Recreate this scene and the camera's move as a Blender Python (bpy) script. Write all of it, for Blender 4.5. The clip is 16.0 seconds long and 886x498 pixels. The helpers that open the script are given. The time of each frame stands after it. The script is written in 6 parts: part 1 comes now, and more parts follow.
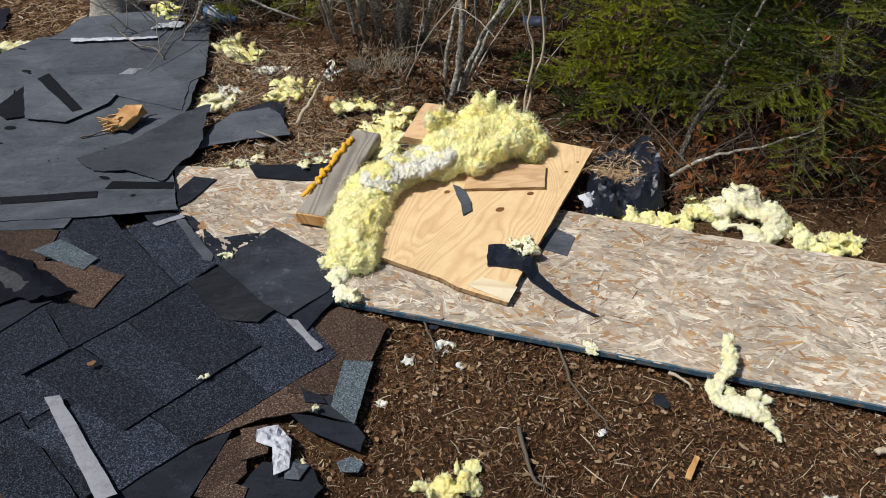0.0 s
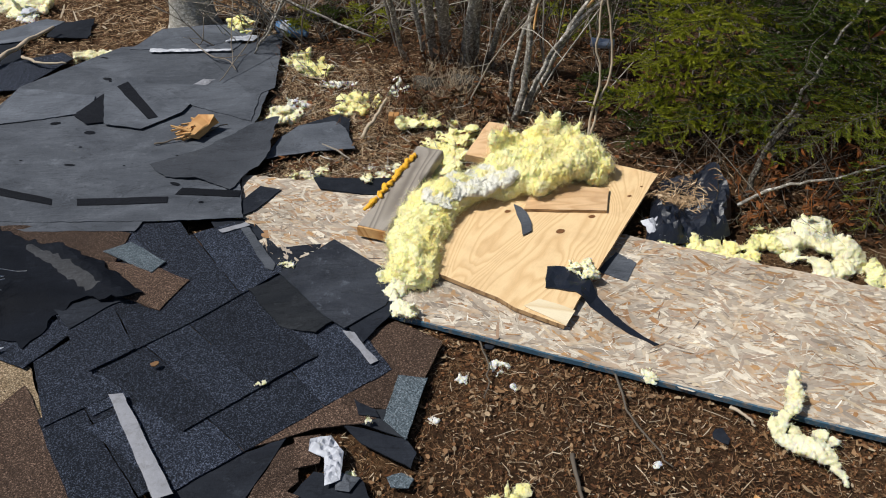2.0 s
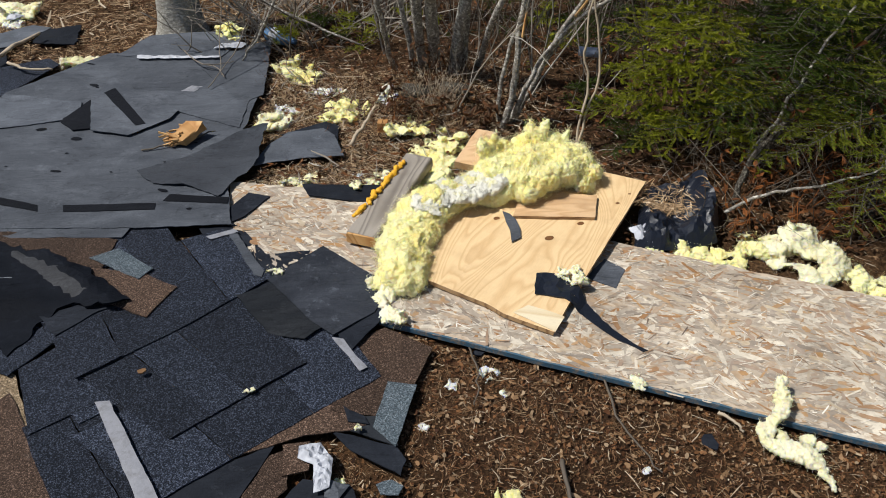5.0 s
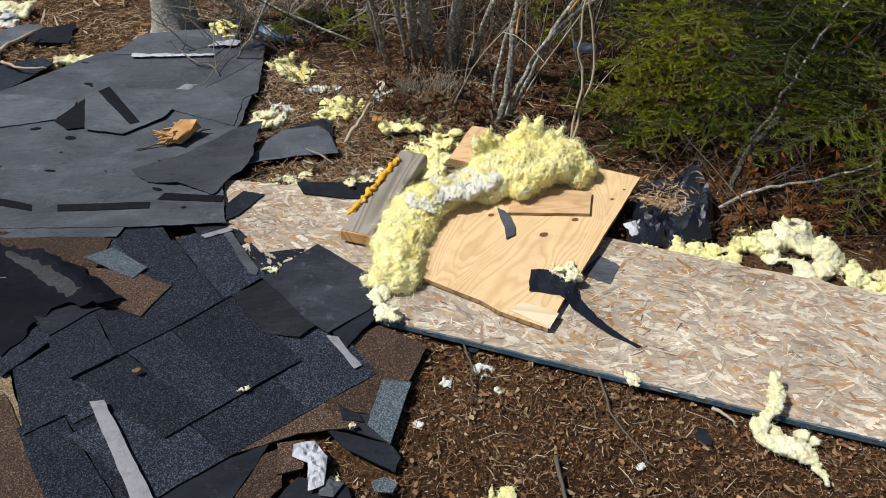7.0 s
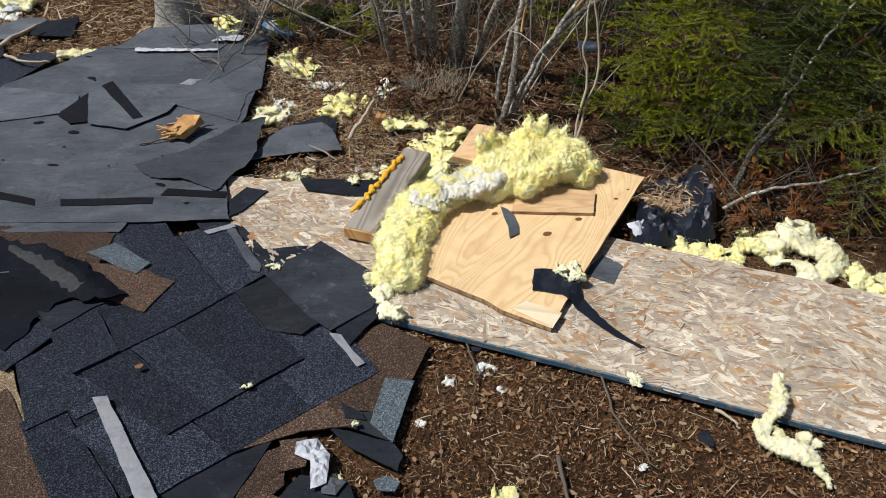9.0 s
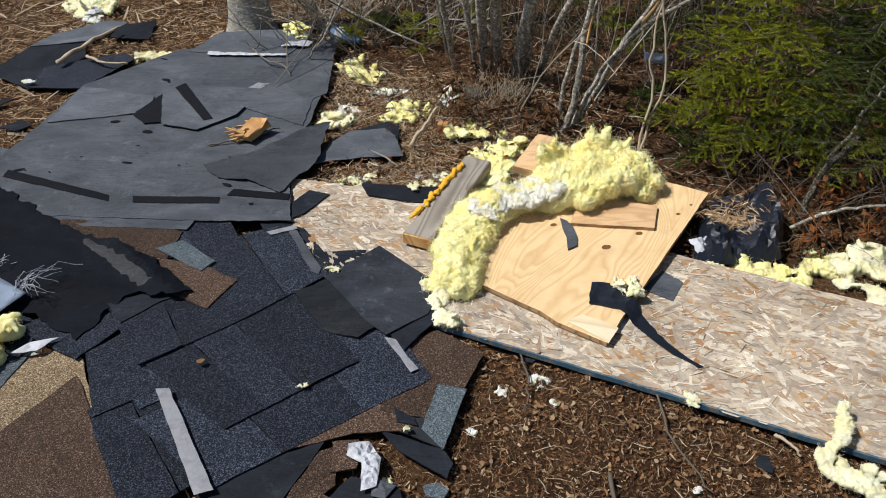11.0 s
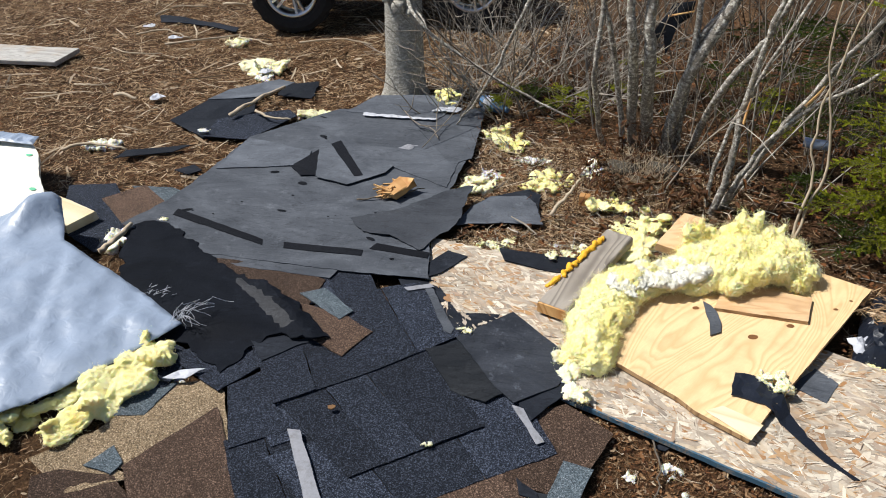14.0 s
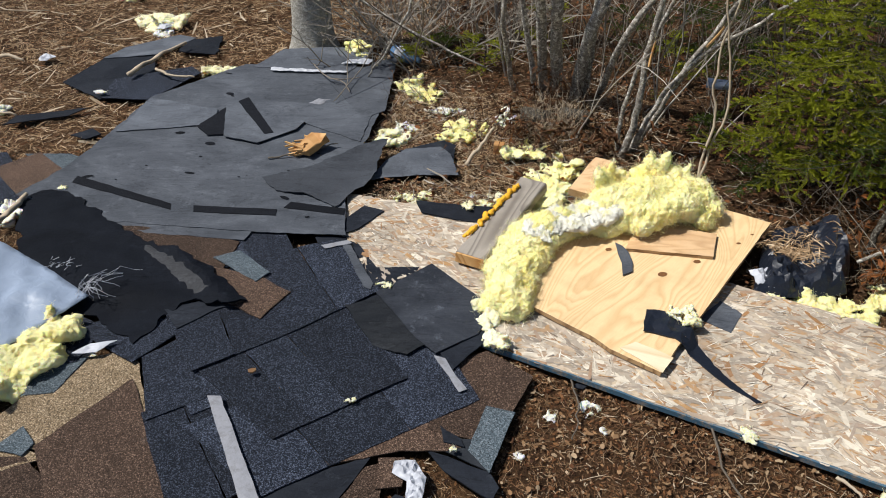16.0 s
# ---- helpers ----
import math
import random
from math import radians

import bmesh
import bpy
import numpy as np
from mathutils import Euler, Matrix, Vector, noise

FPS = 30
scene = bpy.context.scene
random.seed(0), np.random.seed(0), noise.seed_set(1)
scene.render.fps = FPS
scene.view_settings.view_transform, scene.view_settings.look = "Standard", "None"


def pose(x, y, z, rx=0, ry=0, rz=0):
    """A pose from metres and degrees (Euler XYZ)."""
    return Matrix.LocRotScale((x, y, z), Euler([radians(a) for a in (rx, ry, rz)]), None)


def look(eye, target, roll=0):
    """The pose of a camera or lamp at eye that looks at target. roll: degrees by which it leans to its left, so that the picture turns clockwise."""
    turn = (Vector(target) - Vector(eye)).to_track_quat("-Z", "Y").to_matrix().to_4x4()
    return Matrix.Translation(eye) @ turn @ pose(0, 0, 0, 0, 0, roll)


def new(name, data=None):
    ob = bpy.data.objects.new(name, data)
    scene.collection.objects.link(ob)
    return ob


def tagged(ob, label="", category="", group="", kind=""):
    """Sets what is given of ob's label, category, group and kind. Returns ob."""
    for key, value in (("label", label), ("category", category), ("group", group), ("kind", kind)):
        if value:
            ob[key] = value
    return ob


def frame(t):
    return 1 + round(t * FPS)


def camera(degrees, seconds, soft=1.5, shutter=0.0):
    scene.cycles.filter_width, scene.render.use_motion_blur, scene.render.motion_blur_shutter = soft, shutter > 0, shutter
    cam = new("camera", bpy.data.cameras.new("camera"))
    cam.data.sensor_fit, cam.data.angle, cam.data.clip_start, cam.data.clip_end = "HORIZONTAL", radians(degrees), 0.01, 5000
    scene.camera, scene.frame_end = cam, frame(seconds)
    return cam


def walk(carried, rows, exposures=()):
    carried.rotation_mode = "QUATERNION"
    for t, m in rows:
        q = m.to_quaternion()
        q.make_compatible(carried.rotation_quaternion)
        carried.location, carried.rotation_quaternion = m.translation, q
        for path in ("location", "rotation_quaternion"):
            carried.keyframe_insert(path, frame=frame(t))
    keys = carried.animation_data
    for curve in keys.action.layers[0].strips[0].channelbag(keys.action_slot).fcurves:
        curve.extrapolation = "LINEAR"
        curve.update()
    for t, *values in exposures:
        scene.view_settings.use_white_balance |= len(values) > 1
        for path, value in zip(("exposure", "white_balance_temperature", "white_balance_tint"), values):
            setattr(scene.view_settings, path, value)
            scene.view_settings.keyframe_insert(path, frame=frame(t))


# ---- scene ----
cam = camera(62.2, 16.0, soft=1.0)
PATH = [
    (0, (0.027, 0.048, 1.516), (0.053, 1.594, 0.249), 0.5),
    (0.5, (0.038, 0.047, 1.511), (-0.013, 1.595, 0.246), -0.5),
    (1, (0.022, 0.052, 1.514), (-0.083, 1.614, 0.268), -0.4),
    (1.5, (0.012, 0.053, 1.515), (-0.102, 1.624, 0.282), -0.3),
    (2, (0.01, 0.051, 1.518), (-0.11, 1.622, 0.286), -0.2),
    (2.5, (0.006, 0.052, 1.514), (-0.11, 1.624, 0.284), -0.0),
    (3, (0.006, 0.054, 1.516), (-0.103, 1.626, 0.283), 0.1),
    (3.5, (0.005, 0.053, 1.515), (-0.094, 1.624, 0.282), 0.2),
    (4, (0.003, 0.05, 1.51), (-0.081, 1.626, 0.282), 0.7),
    (6.5, (0.012, 0.045, 1.518), (-0.075, 1.641, 0.317), 0.3),
    (7, (0.018, 0.049, 1.517), (-0.065, 1.63, 0.295), 0.3),
    (7.5, (0.02, 0.052, 1.518), (-0.069, 1.628, 0.29), 0.3),
    (8, (0.01, 0.055, 1.518), (-0.065, 1.63, 0.288), 0.7),
    (8.2, (0.005, 0.055, 1.521), (-0.055, 1.629, 0.288), 0.9),
    (10.3, (0.012, 0.046, 1.521), (-0.18, 1.646, 0.336), 0.3),
    (10.5, (0.004, 0.042, 1.522), (-0.208, 1.65, 0.351), 0.2),
    (11, (0.0, 0.052, 1.53), (-0.233, 1.622, 0.313), -0.3),
    (11.5, (0.006, 0.036, 1.516), (-0.251, 1.621, 0.325), -1.4),
    (12, (0.029, 0.038, 1.52), (-0.316, 1.665, 0.41), -1.8),
    (12.5, (-0.013, 0.041, 1.524), (-0.488, 1.649, 0.434), -1.5),
    (13, (-0.026, 0.041, 1.526), (-0.589, 1.646, 0.475), -1.6),
    (13.5, (-0.04, 0.041, 1.529), (-0.619, 1.639, 0.475), -1.6),
    (14, (-0.043, 0.038, 1.532), (-0.621, 1.629, 0.467), -1.6),
    (14.5, (-0.046, 0.032, 1.532), (-0.512, 1.629, 0.42), -1.1),
    (15, (-0.039, 0.043, 1.527), (-0.447, 1.636, 0.389), -1.1),
    (15.5, (-0.025, 0.052, 1.523), (-0.394, 1.644, 0.37), -1.3),
    (16, (-0.016, 0.055, 1.525), (-0.383, 1.632, 0.352), -0.8),
]
walk(cam, [(t, look(eye, target, roll)) for t, eye, target, roll in PATH], [(0.0, -0.28), (2.0, -0.22), (8.2, -0.22), (10.5, -0.16), (11.5, -0.14), (12.5, 0.04), (13.5, 0.14), (14.0, 0.14), (15.0, 0.02), (16.0, -0.03)])

from mathutils import geometry

# ---- light ----
world = bpy.data.worlds.new("sky")
scene.world = world
world.use_nodes = True
_nt = world.node_tree
_sky = _nt.nodes.new("ShaderNodeTexSky")
_sky.sky_type, _sky.sun_disc = "NISHITA", False
_sky.sun_elevation, _sky.sun_rotation = radians(56), radians(-99)
_nt.links.new(_sky.outputs[0], _nt.nodes["Background"].inputs[0])
_nt.nodes["Background"].inputs[1].default_value = 0.072
sun = new("sun", bpy.data.lights.new("sun", "SUN"))
sun.data.energy, sun.data.angle, sun.data.color = 5.2, radians(3), (1.0, 0.97, 0.91)
sun.matrix_world = look((-5.0, -0.8, 7.6), (0, 0, 0))


# ---- materials ----
class Mat:
    """A small wrapper that builds one procedural material."""

    def __init__(self, name, rough=0.8, metal=0.0, spec=0.3):
        self.m = bpy.data.materials.new(name)
        self.m.use_nodes = True
        self.nt = self.m.node_tree
        self.b = self.nt.nodes["Principled BSDF"]
        self.b.inputs["Roughness"].default_value = rough
        self.b.inputs["Metallic"].default_value = metal
        self.b.inputs["Specular IOR Level"].default_value = spec
        self.pos = self.nt.nodes.new("ShaderNodeTexCoord").outputs["Object"]

    def node(self, kind, **sets):
        n = self.nt.nodes.new(kind)
        for k, v in sets.items():
            n.inputs[k.replace("_", " ")].default_value = v
        return n

    def link(self, a, b):
        self.nt.links.new(a, b)

    def mapped(self, scale=(1, 1, 1), turn=0.0, source=None):
        """Coordinates whose x runs along turn, then scaled."""
        r = self.node("ShaderNodeMapping")
        r.inputs["Rotation"].default_value = (0, 0, -turn)
        self.link(source or self.pos, r.inputs["Vector"])
        n = self.node("ShaderNodeMapping")
        n.inputs["Scale"].default_value = scale
        self.link(r.outputs[0], n.inputs["Vector"])
        return n.outputs[0]

    def noise(self, scale, detail=4.0, rough=0.6, vec=None, warp=0.0):
        n = self.node("ShaderNodeTexNoise", Scale=scale, Detail=detail, Roughness=rough, Distortion=warp)
        self.link(vec or self.pos, n.inputs["Vector"])
        return n.outputs["Fac"]

    def cells(self, scale, vec=None, rand=1.0):
        n = self.node("ShaderNodeTexVoronoi", Scale=scale, Randomness=rand)
        self.link(vec or self.pos, n.inputs["Vector"])
        s = self.node("ShaderNodeSeparateColor")
        self.link(n.outputs["Color"], s.inputs[0])
        return s.outputs[0]

    def ramp(self, fac, *stops):
        n = self.node("ShaderNodeValToRGB")
        e = n.color_ramp.elements
        while len(e) < len(stops):
            e.new(0.5)
        for k, (p, c) in enumerate(stops):
            e[k].position = p
            e[k].color = (*c, 1) if len(c) == 3 else c
        self.link(fac, n.inputs[0])
        return n.outputs[0]

    def grey(self, fac, a, b, lo=0.0, hi=1.0):
        n = self.node("ShaderNodeMapRange")
        for k, v in enumerate((a, b, lo, hi)):
            n.inputs[k + 1].default_value = v
        self.link(fac, n.inputs[0])
        return n.outputs[0]

    def mix(self, fac, a, b, mode="MIX"):
        n = self.node("ShaderNodeMix")
        n.data_type, n.blend_type = "RGBA", mode
        for sock, v in ((n.inputs[0], fac), (n.inputs[6], a), (n.inputs[7], b)):
            if isinstance(v, (int, float)):
                sock.default_value = v
            elif isinstance(v, tuple):
                sock.default_value = (*v, 1)
            else:
                self.link(v, sock)
        return n.outputs[2]

    def island(self):
        return self.nt.nodes.new("ShaderNodeNewGeometry").outputs["Random Per Island"]

    def each(self):
        return self.nt.nodes.new("ShaderNodeObjectInfo").outputs["Random"]

    def tone(self, color, fac, lo, hi):
        """color times a grey between lo and hi."""
        g = self.grey(fac, 0, 1, lo, hi)
        return self.mix(1.0, color, g, "MULTIPLY")

    def done(self, color, bump=None, strength=0.3, dist=0.002, rough=None, trans=0.0):
        if isinstance(color, tuple):
            self.b.inputs["Base Color"].default_value = (*color, 1)
        else:
            self.link(color, self.b.inputs["Base Color"])
        if bump is not None:
            n = self.node("ShaderNodeBump", Strength=strength, Distance=dist)
            self.link(bump, n.inputs["Height"])
            self.link(n.outputs[0], self.b.inputs["Normal"])
        if rough is not None:
            self.link(rough, self.b.inputs["Roughness"])
        if trans:
            t = self.node("ShaderNodeBsdfTranslucent")
            x = self.node("ShaderNodeMixShader", Fac=trans)
            if isinstance(color, tuple):
                t.inputs[0].default_value = (*color, 1)
            else:
                self.link(color, t.inputs[0])
            out = self.nt.nodes["Material Output"]
            self.link(self.b.outputs[0], x.inputs[1])
            self.link(t.outputs[0], x.inputs[2])
            self.link(x.outputs[0], out.inputs["Surface"])
        return self.m


def granules(name, dark, mid, light, worn=(0.08, 0.08, 0.08), fleck=0.72):
    m = Mat(name, 0.9, spec=0.2)
    grit = m.ramp(m.cells(430), (0.0, dark), (0.5, mid), (fleck, mid), (1.0, light))
    coarse = m.noise(260, 3, 0.8)
    c = m.tone(grit, m.grey(coarse, 0.34, 0.66), 0.45, 1.5)
    c = m.tone(c, m.each(), 0.68, 1.28)
    c = m.tone(c, m.noise(5, 5), 0.62, 1.38)
    bare = m.ramp(m.noise(9, 6, 0.75), (0.58, (0, 0, 0)), (0.66, (0.65, 0.65, 0.65)))
    c = m.mix(bare, c, m.mix(0.6, c, dark))
    wear = m.ramp(m.noise(17, 7, 0.8), (0.62, (0, 0, 0)), (0.74, (0.55, 0.55, 0.55)))
    return m.done(m.mix(wear, c, worn), coarse, 0.8, 0.004)


def felt_mat(name, base, dust, amount=0.5, spec=0.2):
    m = Mat(name, 0.7, spec=spec)
    streak = m.noise(2.6, 7, 0.7, m.mapped((1, 1.5, 1), 0.15), 0.9)
    f = m.ramp(streak, (0.38, (0.1 * amount,) * 3), (0.70, (0.62 * amount,) * 3))
    scratch = m.noise(60, 5, 0.7, m.mapped((0.16, 3, 1), 0.12))
    f = m.tone(f, m.grey(scratch, 0.3, 0.7), 0.78, 1.22)
    c = m.mix(f, base, dust)
    spots = m.ramp(m.noise(15, 7, 0.8), (0.56, (0, 0, 0)), (0.74, (0.6, 0.6, 0.6)))
    c = m.mix(spots, c, dust)
    # crease shade is put into the colour as thin dark lines
    crease = m.ramp(m.noise(8, 5, 0.6, m.mapped((0.5, 1.6, 1), 0.2), 0.8), (0.485, (1, 1, 1)), (0.5, (0.45, 0.45, 0.45)), (0.515, (1, 1, 1)))
    c = m.mix(0.6, c, m.mix(1.0, c, crease, "MULTIPLY"))
    c = m.tone(c, m.noise(170, 3, 0.8), 0.6, 1.4)
    c = m.tone(c, m.each(), 0.8, 1.2)
    return m.done(c, m.noise(110, 5, 0.75), 0.5, 0.003, m.grey(streak, 0.3, 0.7, 0.6, 0.85))


SHINGLE_NAVY = granules("navy_granules", (0.004, 0.005, 0.008), (0.0138, 0.0182, 0.0300), (0.090, 0.107, 0.152), worn=(0.052, 0.056, 0.066), fleck=0.62)
SHINGLE_NIGHT = granules("night_granules", (0.003, 0.004, 0.006), (0.0105, 0.0136, 0.0228), (0.072, 0.086, 0.122), worn=(0.042, 0.045, 0.053), fleck=0.64)
SHINGLE_BROWN = granules("brown_granules", (0.022, 0.014, 0.010), (0.070, 0.044, 0.031), (0.22, 0.15, 0.115))
SHINGLE_TAN = granules("tan_granules", (0.05, 0.036, 0.02), (0.20, 0.145, 0.09), (0.46, 0.37, 0.26))
SHINGLE_SLATE = granules("slate_granules", (0.03, 0.04, 0.048), (0.085, 0.11, 0.13), (0.2, 0.23, 0.26))
FELT = felt_mat("roofing_felt", (0.044, 0.050, 0.062), (0.180, 0.198, 0.232), 0.9)
FELT_DARK = felt_mat("dark_felt", (0.0070, 0.0088, 0.0135), (0.062, 0.071, 0.090), 0.5, 0.1)
FELT_MUD = felt_mat("muddy_felt", (0.013, 0.0155, 0.020), (0.062, 0.067, 0.075), 0.7, 0.08)
TAR = felt_mat("tar_strip", (0.007, 0.008, 0.011), (0.022, 0.024, 0.030), 0.3, 0.08)


def soil_mat():
    m = Mat("forest_litter", 0.95, spec=0.15)
    fine = m.noise(95, 8, 0.75, warp=0.6)
    mid = m.noise(16, 6, 0.7)
    c = m.ramp(fine, (0.28, (0.010, 0.006, 0.003)), (0.46, (0.062, 0.033, 0.015)), (0.60, (0.15, 0.083, 0.040)), (0.76, (0.36, 0.26, 0.16)))
    dark = m.ramp(m.noise(2.3, 5, 0.65), (0.40, (1, 1, 1)), (0.60, (0, 0, 0)))
    c = m.mix(dark, c, m.mix(0.5, c, (0.020, 0.011, 0.006)))
    c = m.tone(c, mid, 0.45, 1.45)
    # soil colour goes darker round (0.35, 0.95), fading out with a noisy rim
    sp = m.node("ShaderNodeVectorMath")
    sp.operation = "DISTANCE"
    sp.inputs[1].default_value = (0.35, 0.95, 0.0)
    m.link(m.pos, sp.inputs[0])
    wob = m.node("ShaderNodeMath")
    wob.operation = "ADD"
    m.link(sp.outputs["Value"], wob.inputs[0])
    m.link(m.noise(3.5, 5, 0.65), wob.inputs[1])
    darkened = m.grey(wob.outputs[0], 0.75, 1.25, 0.62, 0.0)
    c = m.mix(darkened, c, (0.019, 0.0095, 0.005))
    return m.done(c, m.noise(60, 8, 0.8), 0.9, 0.012)


SOIL = soil_mat()


def straw_mat(name, *cols, patch=0.0):
    m = Mat(name, 0.8, spec=0.25)
    n = len(cols)
    c = m.ramp(m.island(), *[(k / max(1, n - 1), c) for k, c in enumerate(cols)])
    if patch:
        c = m.tone(c, m.grey(m.noise(4.5, 6, 0.7), 0.3, 0.7), 1 - patch, 1 + patch)
        brown = m.ramp(m.noise(7, 6, 0.75, m.mapped((1, 2.5, 1), -0.27)), (0.55, (0, 0, 0)), (0.72, (0.7, 0.7, 0.7)))
        c = m.mix(brown, c, (0.36, 0.22, 0.11))
        bleach = m.ramp(m.noise(11, 6, 0.75, m.mapped((0.7, 2.5, 1), -0.27)), (0.60, (0, 0, 0)), (0.74, (0.8, 0.8, 0.8)))
        c = m.mix(bleach, c, (0.72, 0.67, 0.58))
    return m.done(m.tone(c, m.noise(60), 0.7, 1.3))


STRAW = straw_mat("dry_straw", (0.055, 0.031, 0.016), (0.12, 0.068, 0.034), (0.20, 0.125, 0.066), (0.30, 0.205, 0.12), (0.13, 0.072, 0.034), (0.46, 0.37, 0.25))
# darker straw mix for the ground near the boards
STRAW_DARK = straw_mat("darkened_straw", (0.034, 0.015, 0.006), (0.09, 0.04, 0.016), (0.16, 0.08, 0.034), (0.05, 0.023, 0.010), (0.27, 0.17, 0.085), (0.07, 0.03, 0.012), (0.13, 0.055, 0.019), (0.42, 0.31, 0.20))
STRAW_PALE = straw_mat("pale_straw", (0.17, 0.10, 0.050), (0.31, 0.205, 0.112), (0.46, 0.325, 0.195), (0.22, 0.13, 0.065), (0.66, 0.53, 0.37))
BARK_CHIPS = straw_mat("red_bark_chips", (0.050, 0.019, 0.007), (0.12, 0.048, 0.017), (0.20, 0.095, 0.038), (0.075, 0.028, 0.010), (0.030, 0.014, 0.007), (0.27, 0.15, 0.07))
LEAF_SCRAP = straw_mat("tan_leaf_scraps", (0.26, 0.16, 0.085), (0.16, 0.075, 0.03), (0.38, 0.28, 0.175), (0.10, 0.045, 0.018), (0.30, 0.19, 0.10))
CHIPS = straw_mat("wood_chips", (0.05, 0.023, 0.010), (0.16, 0.08, 0.036), (0.30, 0.19, 0.105), (0.10, 0.042, 0.016), (0.44, 0.35, 0.24))
STRAND = straw_mat("osb_strand", (0.428, 0.361, 0.287), (0.337, 0.282, 0.223), (0.571, 0.505, 0.410), (0.408, 0.342, 0.273), (0.255, 0.213, 0.173), (0.673, 0.604, 0.491), (0.388, 0.327, 0.264), (0.408, 0.233, 0.100), (0.469, 0.401, 0.319), (0.296, 0.247, 0.200), (0.694, 0.624, 0.510), (0.439, 0.376, 0.305), (0.316, 0.163, 0.068), (0.367, 0.307, 0.255), (0.530, 0.436, 0.309), patch=0.28)
SPLINTER = straw_mat("raised_splinter", (0.74, 0.69, 0.60), (0.60, 0.53, 0.44), (0.82, 0.78, 0.70), (0.20, 0.16, 0.13), (0.68, 0.62, 0.52), (0.42, 0.24, 0.11), (0.13, 0.10, 0.085))


def osb_base():
    m = Mat("osb_core", 0.85)
    c = m.ramp(m.noise(30, 6, 0.7, m.mapped((1, 3.5, 1), -0.27)), (0.3, (0.30, 0.2, 0.12)), (0.5, (0.50, 0.40, 0.30)), (0.7, (0.64, 0.56, 0.46)))
    return m.done(m.tone(c, m.noise(5), 0.8, 1.15), m.noise(50), 0.4, 0.003)


OSB = osb_base()


def paint(name, c, rough=0.6, spread=0.3, scale=22):
    m = Mat(name, rough)
    col = m.tone(c, m.noise(scale, 6, 0.7), 1 - spread, 1 + spread)
    return m.done(col, m.noise(scale * 6, 4), 0.25, 0.002)


BLUE_EDGE = Mat("blue_edge_paint", 0.75)
BLUE_EDGE = BLUE_EDGE.done(BLUE_EDGE.mix(BLUE_EDGE.ramp(BLUE_EDGE.noise(38, 6, 0.75), (0.50, (0, 0, 0)), (0.62, (0.85, 0.85, 0.85))), BLUE_EDGE.tone((0.05, 0.11, 0.165), BLUE_EDGE.noise(12, 4), 0.6, 1.4), (0.24, 0.19, 0.14)), BLUE_EDGE.noise(80), 0.4, 0.003)


def wood_mat(name, early, late, stain, turn, along=1.0, freq=9.0, knots=True):
    m = Mat(name, 0.68, spec=0.3)
    v = m.mapped((0.55 * along, 2.4, 1), turn)
    swirl = m.noise(1.9, 2.5, 0.45, v, 0.7)
    w = m.node("ShaderNodeMath")
    w.operation = "MULTIPLY"
    w.inputs[1].default_value = freq
    m.link(swirl, w.inputs[0])
    f = m.node("ShaderNodeMath")
    f.operation = "FRACT"
    m.link(w.outputs[0], f.inputs[0])
    c = m.ramp(f.outputs[0], (0.0, early), (0.35, early), (0.8, late), (1.0, early))
    fibre = m.noise(30, 5, 0.7, m.mapped((1.2, 22, 6), turn))
    c = m.tone(c, fibre, 0.78, 1.2)
    s = m.ramp(m.noise(5.5, 6, 0.65), (0.5, (0, 0, 0)), (0.78, (0.6, 0.6, 0.6)))
    c = m.mix(s, c, stain)
    return m.done(c, fibre, 0.25, 0.0015)


PLY = wood_mat("plywood_face", (0.78, 0.565, 0.315), (0.66, 0.44, 0.225), (0.50, 0.32, 0.16), radians(64), freq=26)
PLY_OLD = wood_mat("plywood_offcut_face", (0.66, 0.445, 0.255), (0.55, 0.345, 0.18), (0.40, 0.25, 0.14), radians(5), freq=14)
PLY_EDGE = wood_mat("plywood_edge", (0.42, 0.27, 0.14), (0.2, 0.11, 0.05), (0.2, 0.13, 0.08), 0.2, freq=30)
GREY_WOOD = wood_mat("weathered_wood", (0.33, 0.295, 0.255), (0.19, 0.165, 0.14), (0.14, 0.12, 0.105), radians(72.7), freq=22)
RAW_WOOD = wood_mat("raw_split_wood", (0.60, 0.36, 0.15), (0.42, 0.2, 0.065), (0.30, 0.15, 0.06), radians(80), freq=10)
PALE_WOOD = wood_mat("pale_lumber", (0.76, 0.66, 0.47), (0.66, 0.52, 0.32), (0.58, 0.47, 0.32), radians(-15), freq=6)
KNOT = paint("knot_wood", (0.17, 0.075, 0.028), 0.6, 0.5, 90)


# ---- mesh helpers ----
def part(name, bm, mat, parent=None, label="", smooth=False):
    """Links a bmesh (or ready mesh) as one object, under parent where given."""
    if isinstance(bm, bmesh.types.BMesh):
        me = bpy.data.meshes.new(name)
        bm.to_mesh(me)
        bm.free()
    else:
        me = bm
    if mat is not None and not me.materials:
        for one in mat if isinstance(mat, (list, tuple)) else (mat,):
            me.materials.append(one)
    if smooth:
        for p in me.polygons:
            p.use_smooth = True
    ob = new(name, me)
    if parent:
        ob.parent = parent
    if label:
        ob["label"] = label
    return ob


def thing(name, at, label, category, group="", kind=""):
    """An Empty at the base of a thing that parents its parts."""
    ob = new(name)
    ob.empty_display_size = 0.05
    ob.location = at
    bpy.context.view_layer.update()
    return tagged(ob, label, category, group, kind)


def under(ob, parent):
    """Parents ob, built in world places, to parent, whose base stands elsewhere."""
    ob.parent = parent
    ob.matrix_parent_inverse = Matrix.Translation(-Vector(parent.location))
    return ob


def smoothstep(a, b, x):
    t = np.clip((x - a) / (b - a), 0, 1)
    return t * t * (3 - 2 * t)


